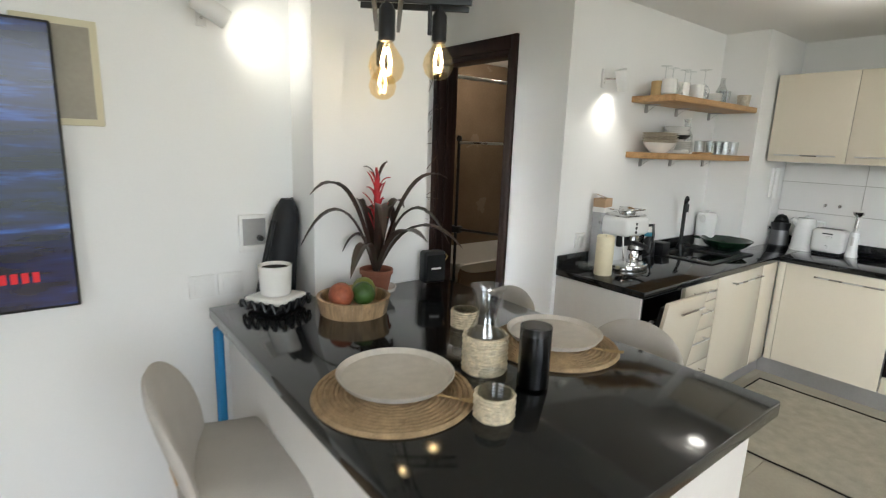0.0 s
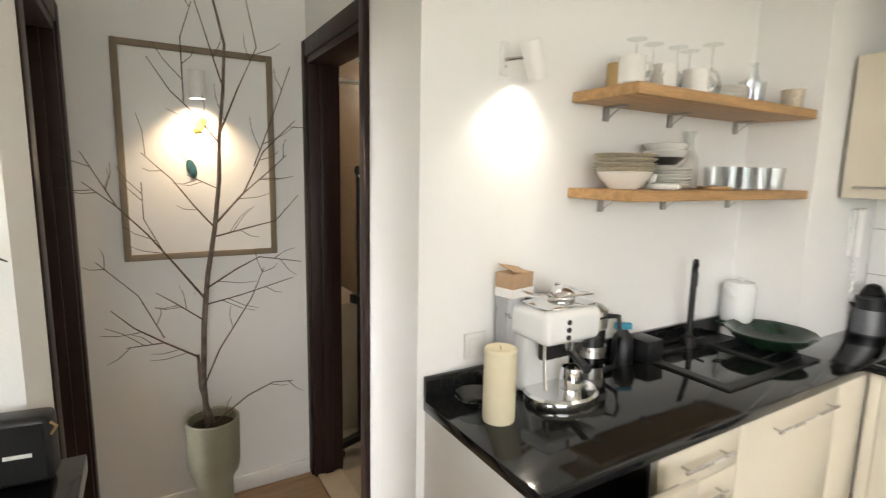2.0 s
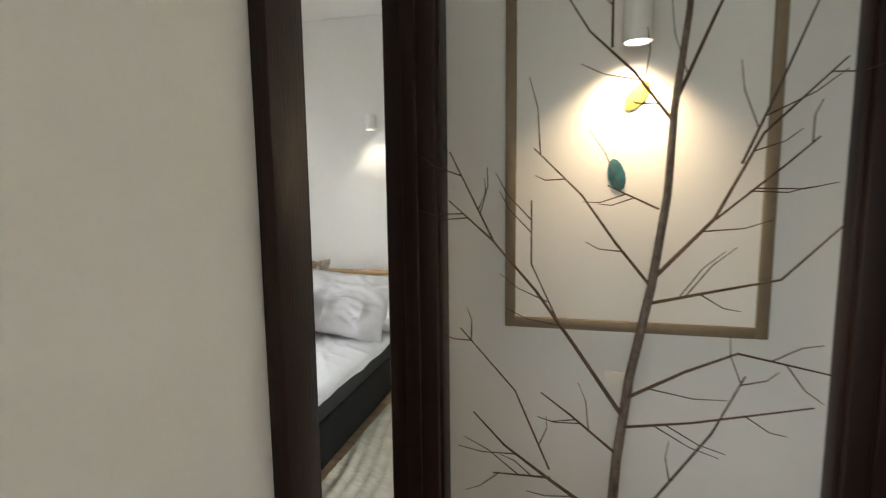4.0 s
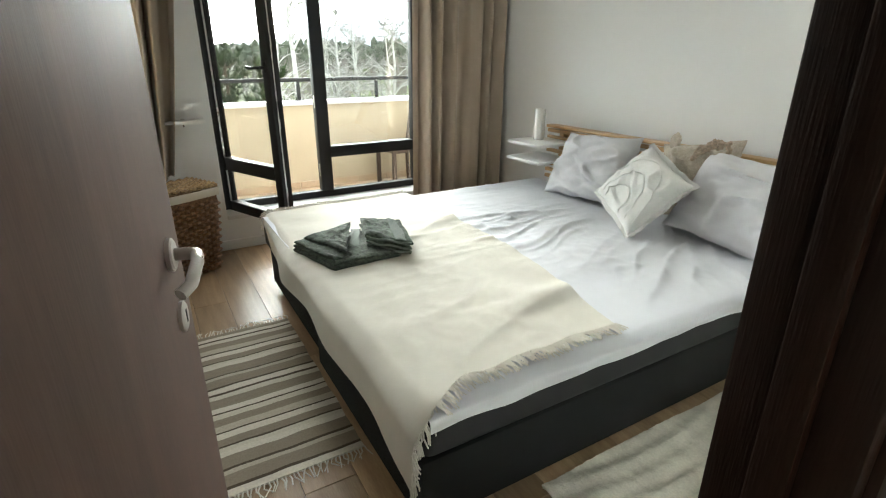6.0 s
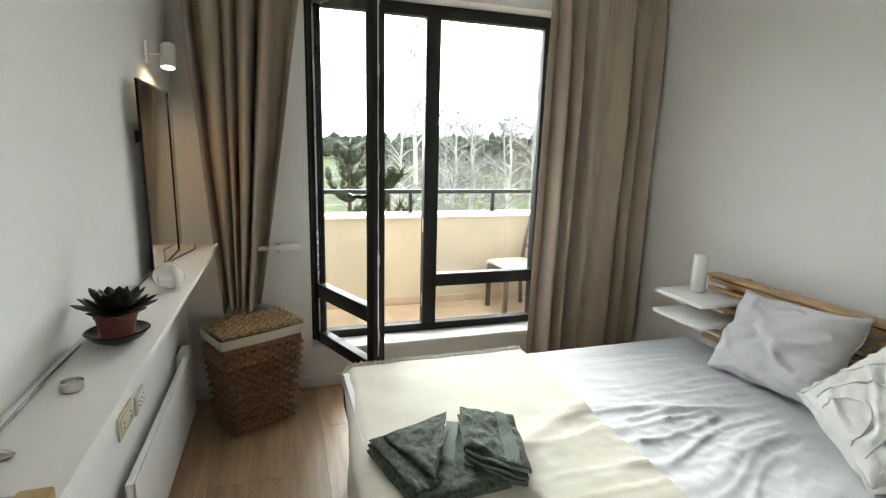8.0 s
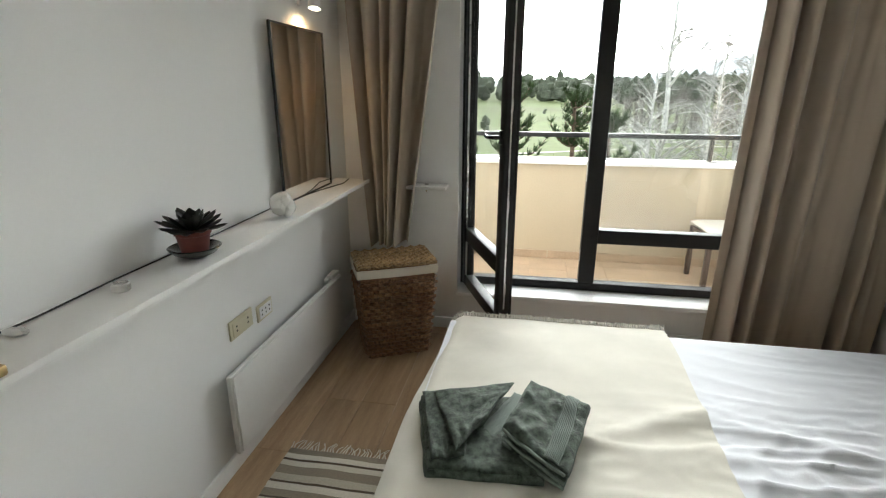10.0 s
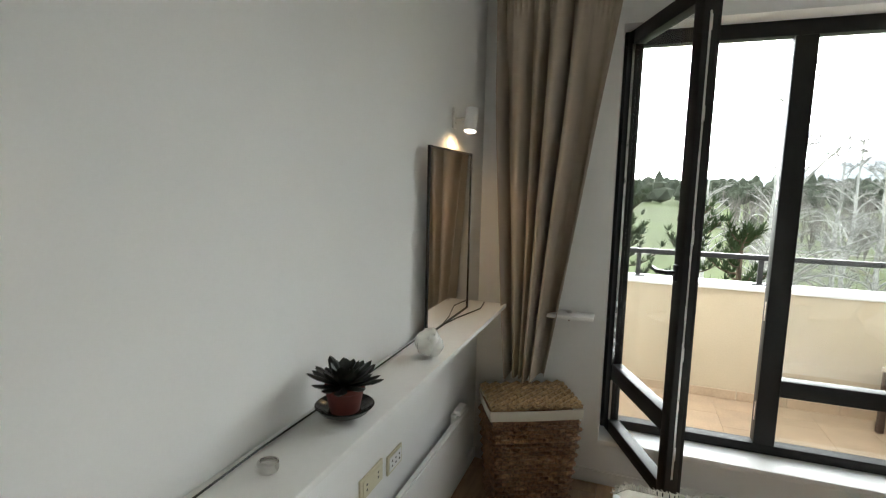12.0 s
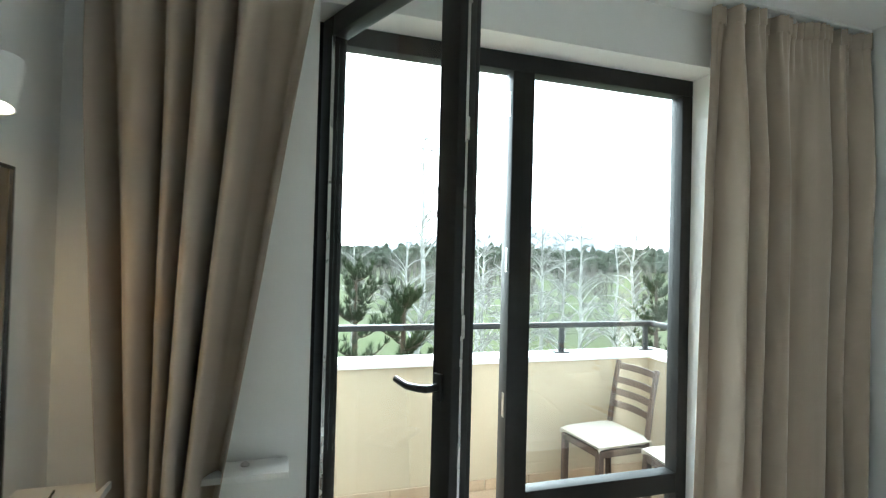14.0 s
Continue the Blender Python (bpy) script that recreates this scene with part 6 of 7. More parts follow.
for x, y, z, rz, tx in ((-1.125, -0.205, 0.985, 180, "white switch plate above the worktop"),):
    so = thing("wall_switch", (x, y, z), rz, tx, "switch")
    part("plate", bx(0, -0.042, -0.042, 0.009, 0.042, 0.042, 0.003), M_TRIM, so)
    part("rocker", bx(0.009, -0.026, -0.026, 0.014, 0.026, 0.026, 0.002), M_TRIM, so)
for x in (-1.70, -1.785):
    hk = thing("wall_hook", (x, -2.238, 1.16), 90, "small chrome adhesive hook on the tiled splashback", "hook")
    part("pad", lathe(B(), [(0, 0), (0.012, 0), (0.011, 0.004), (0, 0.005)], 20, m=pose(0, 0, 0, 0, 90, 0)), M_CHROME, hk)
    part("prong", tube(B(), [(0.003, 0, 0.0), (0.012, 0, -0.012), (0.024, 0, -0.014), (0.03, 0, -0.002)], 0.003, seg=6), M_CHROME, hk)
for sx, sy, sz, where in ((-2.04, -1.06, H2, "kitchen"), (0.78, -0.87, 2.245, "bathroom")):
    sl = thing("ceiling_spotlight", (sx, sy, sz), label="small round ceiling spotlight in the " + where, category="ceiling light")
    part("ring", lathe(B(), [(0.03, 0), (0.045, 0), (0.045, -0.006), (0.03, -0.004)], 24), M_STEEL, sl)
    part("lens", lathe(B(), [(0, -0.002), (0.03, -0.002)], 20), M_GLOW, sl)
mt = thing("kitchen_mat", (-2.35, -1.05, 0.0), 0, "cream woven mat lying on the kitchen floor", "mat")
part("weave", sheet(B(), 40, 30, lambda u, v: (-0.65 + 1.3 * u, -0.5 + 1.0 * v, 0.007 + 0.003 * noise.noise(Vector((u * 7, v * 6, 5)))), 0.004), mat("cream_woven_mat", (0.47, 0.43, 0.34), 0.9, vary=0.12, scale=14, bump=0.3, fine=200), mt, sharp=80)
for s in (-1, 1):
    part("edging", tube(B(), [(-0.65 + 1.3 * k / 20, s * 0.5, 0.010 + 0.003 * noise.noise(Vector((k * 0.4, s, 2)))) for k in range(21)], 0.005, seg=5), M_SOIL, mt, "dark stitched edge")
    part("edging", tube(B(), [(s * 0.65, -0.5 + k / 16, 0.010 + 0.003 * noise.noise(Vector((k * 0.4, s, 6)))) for k in range(17)], 0.005, seg=5), M_SOIL, mt, "dark stitched edge")

# ---- island with its stools and table setting ----
IZ = 0.92
isl = thing("kitchen_island", (0, 0, 0), label="peninsula counter with polished black granite top and white base", category="island")
bm = B()
base = bm.faces.new([bm.verts.new((x, y, IZ - 0.04)) for x, y in ((-2.505, 0.815), (-1.167, 0.815), (-1.167, 1.404), (-1.104, 1.404), (-1.104, 1.757), (-2.505, 1.757))])
lifted = bmesh.ops.extrude_face_region(bm, geom=[base])["geom"]
bmesh.ops.translate(bm, vec=(0, 0, 0.04), verts=[g for g in lifted if isinstance(g, bmesh.types.BMVert)])
bmesh.ops.bevel(bm, geom=list(bm.edges), offset=0.004, segments=2, profile=0.5, affect="EDGES")
part("granite_top", bm, M_GRANITE, isl, "polished black granite top")
part("base_body", bx(-2.45, 1.30, 0.0, -1.17, 1.715, IZ - 0.041, 0.003), M_WHITEPANEL, isl)
part("end_panel", bx(-2.47, 0.87, 0.0, -2.452, 1.715, IZ - 0.041, 0.003), M_WHITEPANEL, isl)
M_STOOLF = mat("warm_grey_upholstery", (0.52, 0.485, 0.44), 0.9, vary=0.05, scale=9, bump=0.15, fine=260)
M_BEECH = mat("beech_leg", (0.52, 0.34, 0.18), 0.45, vary=0.1, fine=50, stretch=(8, 8, 0.7))


def bar_stool():
    """Seat towards local +y; the back shell stands at local -y."""
    s = thing("bar_stool", (0, 0, 0), label="warm grey upholstered bar stool with beech legs", category="bar stool", group="island stools")
    def pad(u, v):
        a, b = u * 2 - 1, v * 2 - 1
        r = max(abs(a), abs(b))
        n = (a * a + b * b) ** 0.5 or 1
        k = r / n if n else 1
        x, y = a * (0.35 * k + 0.65), b * (0.35 * k + 0.65)
        return (0.215 * x, 0.015 + 0.215 * y, 0.655 + 0.02 * max(0, 1 - r ** 5) + 0.02 * max(0, -b) ** 2)
    part("seat", sheet(B(), 26, 26, pad, 0.05), M_STOOLF, s, sharp=60)
    def back(sgn):
        def g(u, v):
            a, b = u * 2 - 1, v * 2 - 1
            dx, dz = a * (1 - b * b / 2) ** 0.5, b * (1 - a * a / 2) ** 0.5
            t = 0.019 * max(0.0, 1 - min(1.0, dx * dx + dz * dz) ** 3) ** 0.5
            return (0.19 * math.sin(dx) / math.sin(1.0) + sgn * t * math.sin(dx), -0.20 - 0.05 * dz + 0.09 * (1 - math.cos(dx)) - sgn * t * math.cos(dx), 0.76 + 0.175 * dz)
        return g
    bm = B()
    sheet(bm, 26, 26, back(1))
    sheet(bm, 26, 26, back(-1))
    bmesh.ops.remove_doubles(bm, verts=bm.verts, dist=0.0006)
    part("backrest", bm, M_STOOLF, s, sharp=70)
    def shell(u, v):
        p = back(1)(0.3 + 0.4 * u, 0.04 + 0.36 * v)
        return (p[0], p[1] - 0.004, p[2] - 0.05 * (1 - v))
    part("outer_shell", sheet(B(), 20, 12, shell, 0.012), M_BEECH, s, "bent beech plywood back", sharp=60)
    part("seat_frame", bx(-0.17, -0.16, 0.575, 0.17, 0.17, 0.607, 0.01), M_BEECH, s)
    for x in (-1, 1):
        for y in (-1, 1):
            part("leg", tube(B(), [(x * 0.14, y * 0.13, 0.61), (x * 0.20, y * 0.20, 0.0)], 0.021, 0.014, 10), M_BEECH, s)
    for y in (-1, 1):
        part("stretcher", tube(B(), [(-0.18, y * 0.175, 0.22), (0.18, y * 0.175, 0.22)], 0.010, seg=8), M_STEEL, s)
    for x in (-1, 1):
        part("stretcher", tube(B(), [(x * 0.18, -0.175, 0.22), (x * 0.18, 0.175, 0.22)], 0.010, seg=8), M_STEEL, s)
    return s


st1 = bar_stool()
st1.matrix_world = pose(-1.63, 1.765, 0, 0, 0, 165)
copy_thing(st1, pose(-1.475, 0.93, 0, 0, 0, -10))
copy_thing(st1, pose(-2.02, 0.865, 0, 0, 0, -4))

M_JUTE = mat("braided_jute", (0.42, 0.295, 0.165), 0.95, vary=0.2, scale=40, bump=0.4, fine=200)
M_PLATE = mat("oatmeal_stoneware", (0.58, 0.535, 0.475), 0.45, vary=0.05, scale=30, bump=0.01)
for px, py in ((-1.965, 1.562), (-1.975, 1.015)):
    pm = thing("placemat", (px, py, IZ), label="round braided jute placemat on the granite", category="placemat", group="placemats")
    bm = B()
    pts = []
    for k in range(340):
        a = k * 0.2
        r = 0.006 + 0.0052 * a / 6.283 * 3.2
        pts.append((min(r, 0.188) * math.cos(a), min(r, 0.188) * math.sin(a), 0.005))
    part("mat_core", lathe(B(), [(0, 0.0005), (0.185, 0.0005), (0.188, 0.004), (0.184, 0.007), (0, 0.007)], 48), M_JUTE, pm)
    for r in [0.012 * i for i in range(4, 16)]:
        n = max(24, int(r * 420))
        part("braid_ring", tube(B(), [(r * math.cos(6.2832 * k / n), r * math.sin(6.2832 * k / n), 0.0072 + 0.0012 * (k % 2)) for k in range(n + 1)], 0.0052, seg=5, caps=False), M_JUTE, pm)
for px, py in ((-1.925, 1.532), (-1.95, 0.985)):
    solid("dinner_plate", lathe(B(), [(0, 0), (0.09, 0), (0.13, 0.006), (0.14, 0.02), (0.142, 0.022), (0.138, 0.023), (0.128, 0.011), (0.09, 0.008), (0, 0.008)], 56), M_PLATE, "large oatmeal stoneware plate on the jute placemat", "plate", "dinner plates", at=(px, py, IZ + 0.0135))
def fork(at, rz, tx):
    f = thing("fork", at, rz, tx, "cutlery")
    part("handle", tube(B(), [(0, 0, 0.003), (0.07, 0, 0.005), (0.13, 0, 0.004)], 0.0032, 0.004, 6), M_BRASS, f)
    for d in (-0.007, 0, 0.007):
        part("tine", tube(B(), [(-0.004, d * 0.5, 0.004), (-0.02, d, 0.004), (-0.055, d, 0.007)], 0.0014, seg=5), M_BRASS, f)
fork((-2.09, 1.47, IZ + 0.013), 35, "brass fork lying on the jute placemat")
fork((-2.10, 0.95, IZ + 0.013), 30, "brass fork lying on the jute placemat")
M_RAFFIA = mat("woven_seagrass", (0.70, 0.60, 0.43), 0.9, vary=0.2, scale=60, bump=0.5, fine=160)


def sleeve(parent, r, z0, z1):
    """A woven band: alternating bumps in rows."""
    rows, seg = max(4, int((z1 - z0) / 0.0075)), 36
    for k in range(rows):
        z = z0 + (z1 - z0) * (k + 0.5) / rows
        pts = []
        for i in range(seg + 1):
            a = 6.2832 * (i % seg) / seg
            q = r + (0.0011 if (i // 2 + k) % 2 else -0.0009)
            pts.append((q * math.cos(a), q * math.sin(a), z + 0.0008 * math.sin(i * 2.1 + k)))
        part("weave_ring", tube(B(), pts, (z1 - z0) / rows * 0.56, seg=5, caps=False), M_RAFFIA, parent)


cf = thing("carafe", (-1.98, 1.295, IZ), label="glass carafe with woven seagrass sleeve", category="carafe")
part("glass", lathe(B(), [(0, 0.003), (0.05, 0.003), (0.052, 0.01), (0.05, 0.09), (0.028, 0.145), (0.026, 0.165), (0.047, 0.225), (0.0445, 0.225), (0.0235, 0.165), (0.0255, 0.145), (0.0475, 0.09), (0.049, 0.012), (0, 0.008)], 36), M_GLASS, cf)
sl1 = part("sleeve", lathe(B(), [(0.0525, 0.0), (0.055, 0.0), (0.054, 0.10), (0.0525, 0.10)], 30), M_RAFFIA, cf, "woven seagrass sleeve")
sleeve(sl1, 0.0555, 0.002, 0.10)
for px, py in ((-2.165, 1.435), (-1.705, 1.13)):
    g = thing("tumbler", (px, py, IZ), label="clear tumbler with woven seagrass sleeve", category="tumbler", group="seagrass tumblers")
    part("glass", lathe(B(), [(0, 0.003), (0.034, 0.003), (0.038, 0.095), (0.0355, 0.095), (0.0315, 0.009), (0, 0.009)], 32), M_GLASS, g)
    s2 = part("sleeve", lathe(B(), [(0.038, 0), (0.041, 0), (0.0415, 0.055), (0.039, 0.055)], 28), M_RAFFIA, g, "woven seagrass sleeve")
    sleeve(s2, 0.0415, 0.002, 0.056)
bv = thing("smoked_tumbler", (-2.125, 1.27, IZ), label="tall smoked glass candle holder on the island", category="candle holder")
part("glass", lathe(B(), [(0, 0), (0.036, 0), (0.038, 0.004), (0.038, 0.16), (0.035, 0.16), (0.035, 0.012), (0, 0.012)], 32), M_SMOKE, bv)
part("dark_core", lathe(B(), [(0, 0.013), (0.0335, 0.013), (0.0335, 0.14), (0, 0.14)], 28), M_BLACK, bv)
# fruit bowl
M_ACACIA = mat("acacia_staves", (0.50, 0.34, 0.19), 0.4, vary=0.25, scale=10, fine=50, stretch=(10, 10, 0.8), per_object=0.3)
fb = thing("fruit_bowl", (-1.39, 1.36, IZ), label="round acacia stave fruit bowl", category="bowl")
part("floor", lathe(B(), [(0, 0.004), (0.105, 0.004), (0.11, 0.018), (0, 0.018)], 40), M_ACACIA, fb)
for k in range(24):
    a0, a1 = 6.2832 * k / 24, 6.2832 * (k + 1) / 24
    bm = B()
    vs = []
    for r0, z in ((0.112, 0.0), (0.124, 0.058), (0.112, 0.058), (0.10, 0.0)):
        vs.append([bm.verts.new((r0 * math.cos(a), r0 * math.sin(a), z)) for a in (a0 + 0.004, (a0 + a1) / 2, a1 - 0.004)])
    for i in range(4):
        for j in range(2):
            bm.faces.new((vs[i][j], vs[i][j + 1], vs[(i + 1) % 4][j + 1], vs[(i + 1) % 4][j]))
    bm.faces.new([v[0] for v in vs])
    bm.faces.new([v[2] for v in vs][::-1])
    part("stave", bm, M_ACACIA, fb)
for (x, y, z, r, c, tx) in ((-0.02, 0.058, 0.07, (0.048, 0.040, 0.042), (0.42, 0.12, 0.06), "red blushed mango in the fruit bowl"), (-0.045, -0.012, 0.072, (0.042, 0.038, 0.040), (0.05, 0.11, 0.02), "dark green avocado in the fruit bowl"),
                            (0.03, -0.055, 0.066, (0.046, 0.038, 0.038), (0.26, 0.28, 0.06), "yellow green mango in the fruit bowl"), (0.05, 0.02, 0.056, (0.036, 0.036, 0.036), (0.09, 0.15, 0.03), "green avocado in the fruit bowl")):
    solid("fruit", blob(B(), (0, 0, 0), r, 3, 0.05), mat("fruit_skin", c, 0.4, vary=0.25, scale=14), tx, "fruit", "fruit", at=(-1.39 + x, 1.36 + y, IZ + z))
# bromeliad
br = thing("bromeliad_plant", (-1.25, 1.19, IZ), label="bromeliad with red flower spike in a terracotta pot", category="plant")
part("saucer", lathe(B(), [(0, 0), (0.05, 0), (0.075, 0.018), (0.078, 0.03), (0.074, 0.03), (0.06, 0.016), (0, 0.01)], 30), M_CERAM, br, "white ceramic saucer")
part("pot", lathe(B(), [(0, 0.012), (0.045, 0.012), (0.058, 0.08), (0.063, 0.082), (0.063, 0.098), (0.055, 0.098), (0.052, 0.08), (0, 0.078)], 30), M_TERRA, br, "terracotta pot")
M_BROM = mat("bromeliad_leaf", (0.040, 0.045, 0.028), 0.35, vary=0.3, scale=6, color2=(0.055, 0.022, 0.022))
M_RED = mat("bromeliad_bract", (0.50, 0.025, 0.035), 0.4, vary=0.2, scale=20)


def strap(bm, pts, w0, th=0.002):
    pts = [Vector(p) for p in pts]
    n = len(pts)
    rg = []
    for i, p in enumerate(pts):
        d = (pts[min(i + 1, n - 1)] - pts[max(i - 1, 0)]).normalized()
        sd = d.cross(Vector((0, 0, 1)))
        sd = sd.normalized() if sd.length > 1e-3 else Vector((0, 1, 0))
        nm = sd.cross(d)
        t = i / (n - 1)
        w = w0 * (0.55 + 0.9 * t) * (1 if t < 0.5 else max(0.02, 1 - ((t - 0.5) / 0.5) ** 2.2))
        rg.append((bm.verts.new(p + sd * w + nm * w * 0.35), bm.verts.new(p), bm.verts.new(p - sd * w + nm * w * 0.35), bm.verts.new(p - nm * th)))
    for a, b in zip(rg, rg[1:]):
        for i in range(4):
            bm.faces.new((a[i], a[(i + 1) % 4], b[(i + 1) % 4], b[i]))
    bm.faces.new(rg[0])
    bm.faces.new(rg[-1])
    return bm


rb = random.Random(21)
for k in range(14):
    a = 6.283 * k / 14 + rb.uniform(-0.2, 0.2)
    L = rb.uniform(0.27, 0.43)
    if math.cos(a) > 0.3:
        L *= 0.42   # the pillar stands close behind
    up = rb.uniform(0.20, 0.42)
    c, s = math.cos(a), math.sin(a)
    pts = bez((0.012 * c, 0.012 * s, 0.09), (L * 0.42 * c, L * 0.42 * s, 0.12 + up), (L * c, L * s, 0.06 + up * rb.uniform(0.2, 1.0)), 12)
    part("leaf", strap(B(), pts, 0.0185), M_BROM, br)
part("spike", lathe(B(), [(0.006, 0.09), (0.007, 0.20), (0.011, 0.26), (0.012, 0.36), (0.011, 0.42), (0.006, 0.455), (0, 0.465)], 12), M_RED, br, "red flower spike")
for k in range(26):
    a = k * 2.4
    z = 0.22 + 0.0095 * k
    c, s = math.cos(a), math.sin(a)
    o = 0.032 + 0.010 * (k % 3) if k < 20 else 0.05
    part("bract", strap(B(), bez((0.008 * c, 0.008 * s, z), (0.020 * c, 0.020 * s, z + 0.035), (o * c, o * s, z + 0.034 + 0.010 * (k % 4)), 6), 0.0055), M_RED if k % 9 and k < 23 else M_BROM, br)
sk2 = thing("speaker", (-1.225, 0.905, IZ), -8, "small black portable speaker on the island", "speaker")
part("body", bx(-0.03, -0.05, 0.001, 0.03, 0.05, 0.135, 0.014, 4), M_BLACK, sk2)
part("grille", bx(-0.034, -0.042, 0.012, -0.029, 0.042, 0.123, 0.004), mat("black_speaker_cloth", (0.010, 0.010, 0.010), 0.9, vary=0.3, scale=200, bump=0.4, fine=600), sk2)
part("badge", bx(-0.0365, -0.022, 0.062, -0.034, 0.022, 0.069), M_TRIM, sk2, "small pale logo bar")
part("loop", tube(B(), [(-0.02, -0.05, 0.12), (-0.02, -0.06, 0.11), (-0.02, -0.05, 0.095)], 0.003, seg=6), M_BRASS, sk2)
# white pot on a wavy stand
ws = thing("wire_trivet", (-1.215, 1.565, IZ), 30, "white trivet stand with black wavy wire sides", "stand")
part("slab", bx(-0.075, -0.075, 0.028, 0.075, 0.075, 0.048, 0.012, 3), M_CERAM, ws)
part("slab", bx(-0.07, -0.07, 0.002, 0.07, 0.07, 0.014, 0.006, 2), M_BLACK, ws)
for s in range(4):
    pts = [(-0.08 + 0.16 * k / 24, -0.083, 0.024 + 0.016 * math.sin(k * 1.05)) for k in range(25)]
    b2 = tube(B(), pts, 0.005, seg=6)
    bmesh.ops.transform(b2, matrix=pose(0, 0, 0, 0, 0, 90 * s), verts=b2.verts)
    part("wavy_wire", b2, M_BLACK, ws)
wp = thing("white_planter", (-1.215, 1.565, IZ + 0.049), label="white ceramic planter with dark soil on the stand", category="planter")
part("pot", lathe(B(), [(0, 0), (0.047, 0), (0.05, 0.004), (0.056, 0.10), (0.053, 0.102), (0.048, 0.09), (0, 0.088)], 32), M_CERAM, wp)
part("soil", lathe(B(), [(0, 0.091), (0.048, 0.0905)], 20), M_SOIL, wp)
# soft black bag behind the island, blue mat beside it
bg = thing("backpack", (-1.045, 1.52, 0), 0, "tall black padded bag standing against the wall", "bag")
def bag(u, v):
    a = u * 6.2832
    z = 1.27 * v
    w = (0.05 + 0.085 * (1 - v) ** 1.6) * (1 if v < 0.93 else max(0.15, 1 - ((v - 0.93) / 0.07) ** 2 * 0.6))
    return (0.05 * math.cos(a) * (1 if v < 0.97 else 0.5) + 0.02, w * math.sin(a) - 0.075 * v + 0.06 * (1 - v), z + 0.012 * noise.noise(Vector((a, v * 5, 2))))
bm = sheet(B(), 28, 30, bag)
bmesh.ops.remove_doubles(bm, verts=bm.verts, dist=0.0005)
bmesh.ops.holes_fill(bm, edges=bm.edges)
part("shell", bm, mat("black_nylon", (0.012, 0.013, 0.016), 0.6, vary=0.2, scale=12, bump=0.2, fine=300), bg, sharp=60)
part("strap", tube(B(), [(-0.04, 0.08, 0.86), (-0.055, 0.05, 1.02), (-0.04, 0.0, 1.2)], 0.01, seg=6), M_BLACK, bg)
solid("blue_mat", bx(-1.15, 1.722, 0.0, -1.10, 1.75, 0.85, 0.012), mat("blue_foam", (0.02, 0.19, 0.42), 0.7, vary=0.05), "blue foam mat standing behind the island", "mat")

# ---- tv wall ----
M_TVPIC = bpy.data.materials.new("tv_picture")
M_TVPIC.use_nodes = True
n, l = M_TVPIC.node_tree.nodes, M_TVPIC.node_tree.links
co, wv, rmp = n.new("ShaderNodeTexCoord"), n.new("ShaderNodeTexNoise"), n.new("ShaderNodeValToRGB")
mp = n.new("ShaderNodeMapping")
mp.inputs["Rotation"].default_value, mp.inputs["Scale"].default_value = (0.5, 0, 0), (1, 1.2, 9)
wv.inputs["Scale"].default_value, wv.inputs["Detail"].default_value = 2.5, 6
l.new(co.outputs["Object"], mp.inputs[0])
l.new(mp.outputs[0], wv.inputs[0])
for i, (p, c) in enumerate(((0.4, (0.002, 0.003, 0.02, 1)), (0.56, (0.004, 0.012, 0.09, 1)), (0.66, (0.02, 0.08, 0.38, 1)), (0.75, (0.2, 0.4, 0.8, 1)))):
    e = rmp.color_ramp.elements[i] if i < 2 else rmp.color_ramp.elements.new(p)
    e.position, e.color = p, c
l.new(wv.outputs[0], rmp.inputs[0])
pb = n["Principled BSDF"]
pb.inputs["Roughness"].default_value = 0.15
l.new(rmp.outputs[0], pb.inputs["Emission Color"])
l.new(rmp.outputs[0], pb.inputs["Base Color"])
pb.inputs["Emission Strength"].default_value = 0.018
tv = thing("television", (-0.99, 2.83, 1.375), label="large flat television on the wall showing a blue picture", category="television")
part("housing", bx(-0.035, -0.73, -0.41, 0.018, 0.73, 0.41, 0.006), M_BLACK, tv)
part("screen", bx(-0.0375, -0.722, -0.40, -0.0352, 0.722, 0.402), M_TVPIC, tv, "blue glowing picture")
for k, (y, w) in enumerate(((-0.63, 0.016), (-0.605, 0.016), (-0.58, 0.016), (-0.555, 0.016), (-0.53, 0.016))):
    part("caption_bar", bx(-0.039, y - w / 2, -0.322, -0.0376, y + w / 2, -0.292), mat("red_caption", (0.6, 0.01, 0.02), 0.5, emit=0.024), tv, "red lettering bar")
vp = thing("wall_panel", (-0.97, 2.09, 1.655), label="flat beige framed cover panel behind the television", category="panel")
part("frame", bx(-0.012, -0.10, -0.15, 0.0, 0.10, 0.15, 0.004), M_CREAMPL, vp)
part("pane", bx(-0.015, -0.08, -0.13, -0.012, 0.08, 0.13, 0.002), mat("grey_beige_pane", (0.36, 0.33, 0.27), 0.5), vp)
eb = thing("junction_box", (-0.97, 1.555, 1.14), label="white framed wall connection box with grey inside", category="connection box")
for a in ((-0.014, -0.055, -0.07, 0, -0.043, 0.07), (-0.014, 0.043, -0.07, 0, 0.055, 0.07), (-0.014, -0.043, 0.055, 0, 0.043, 0.07), (-0.014, -0.043, -0.07, 0, 0.043, -0.045)):
    part("frame", bx(*a, 0.002), M_TRIM, eb)
part("recess", bx(-0.004, -0.043, -0.045, 0.0, 0.043, 0.055), M_PLINTH, eb)
part("plug", lathe(B(), [(0, 0), (0.012, 0), (0.01, 0.02), (0, 0.02)], 14, m=pose(-0.005, -0.02, -0.02, 0, -90, 0)), M_BLACK, eb)
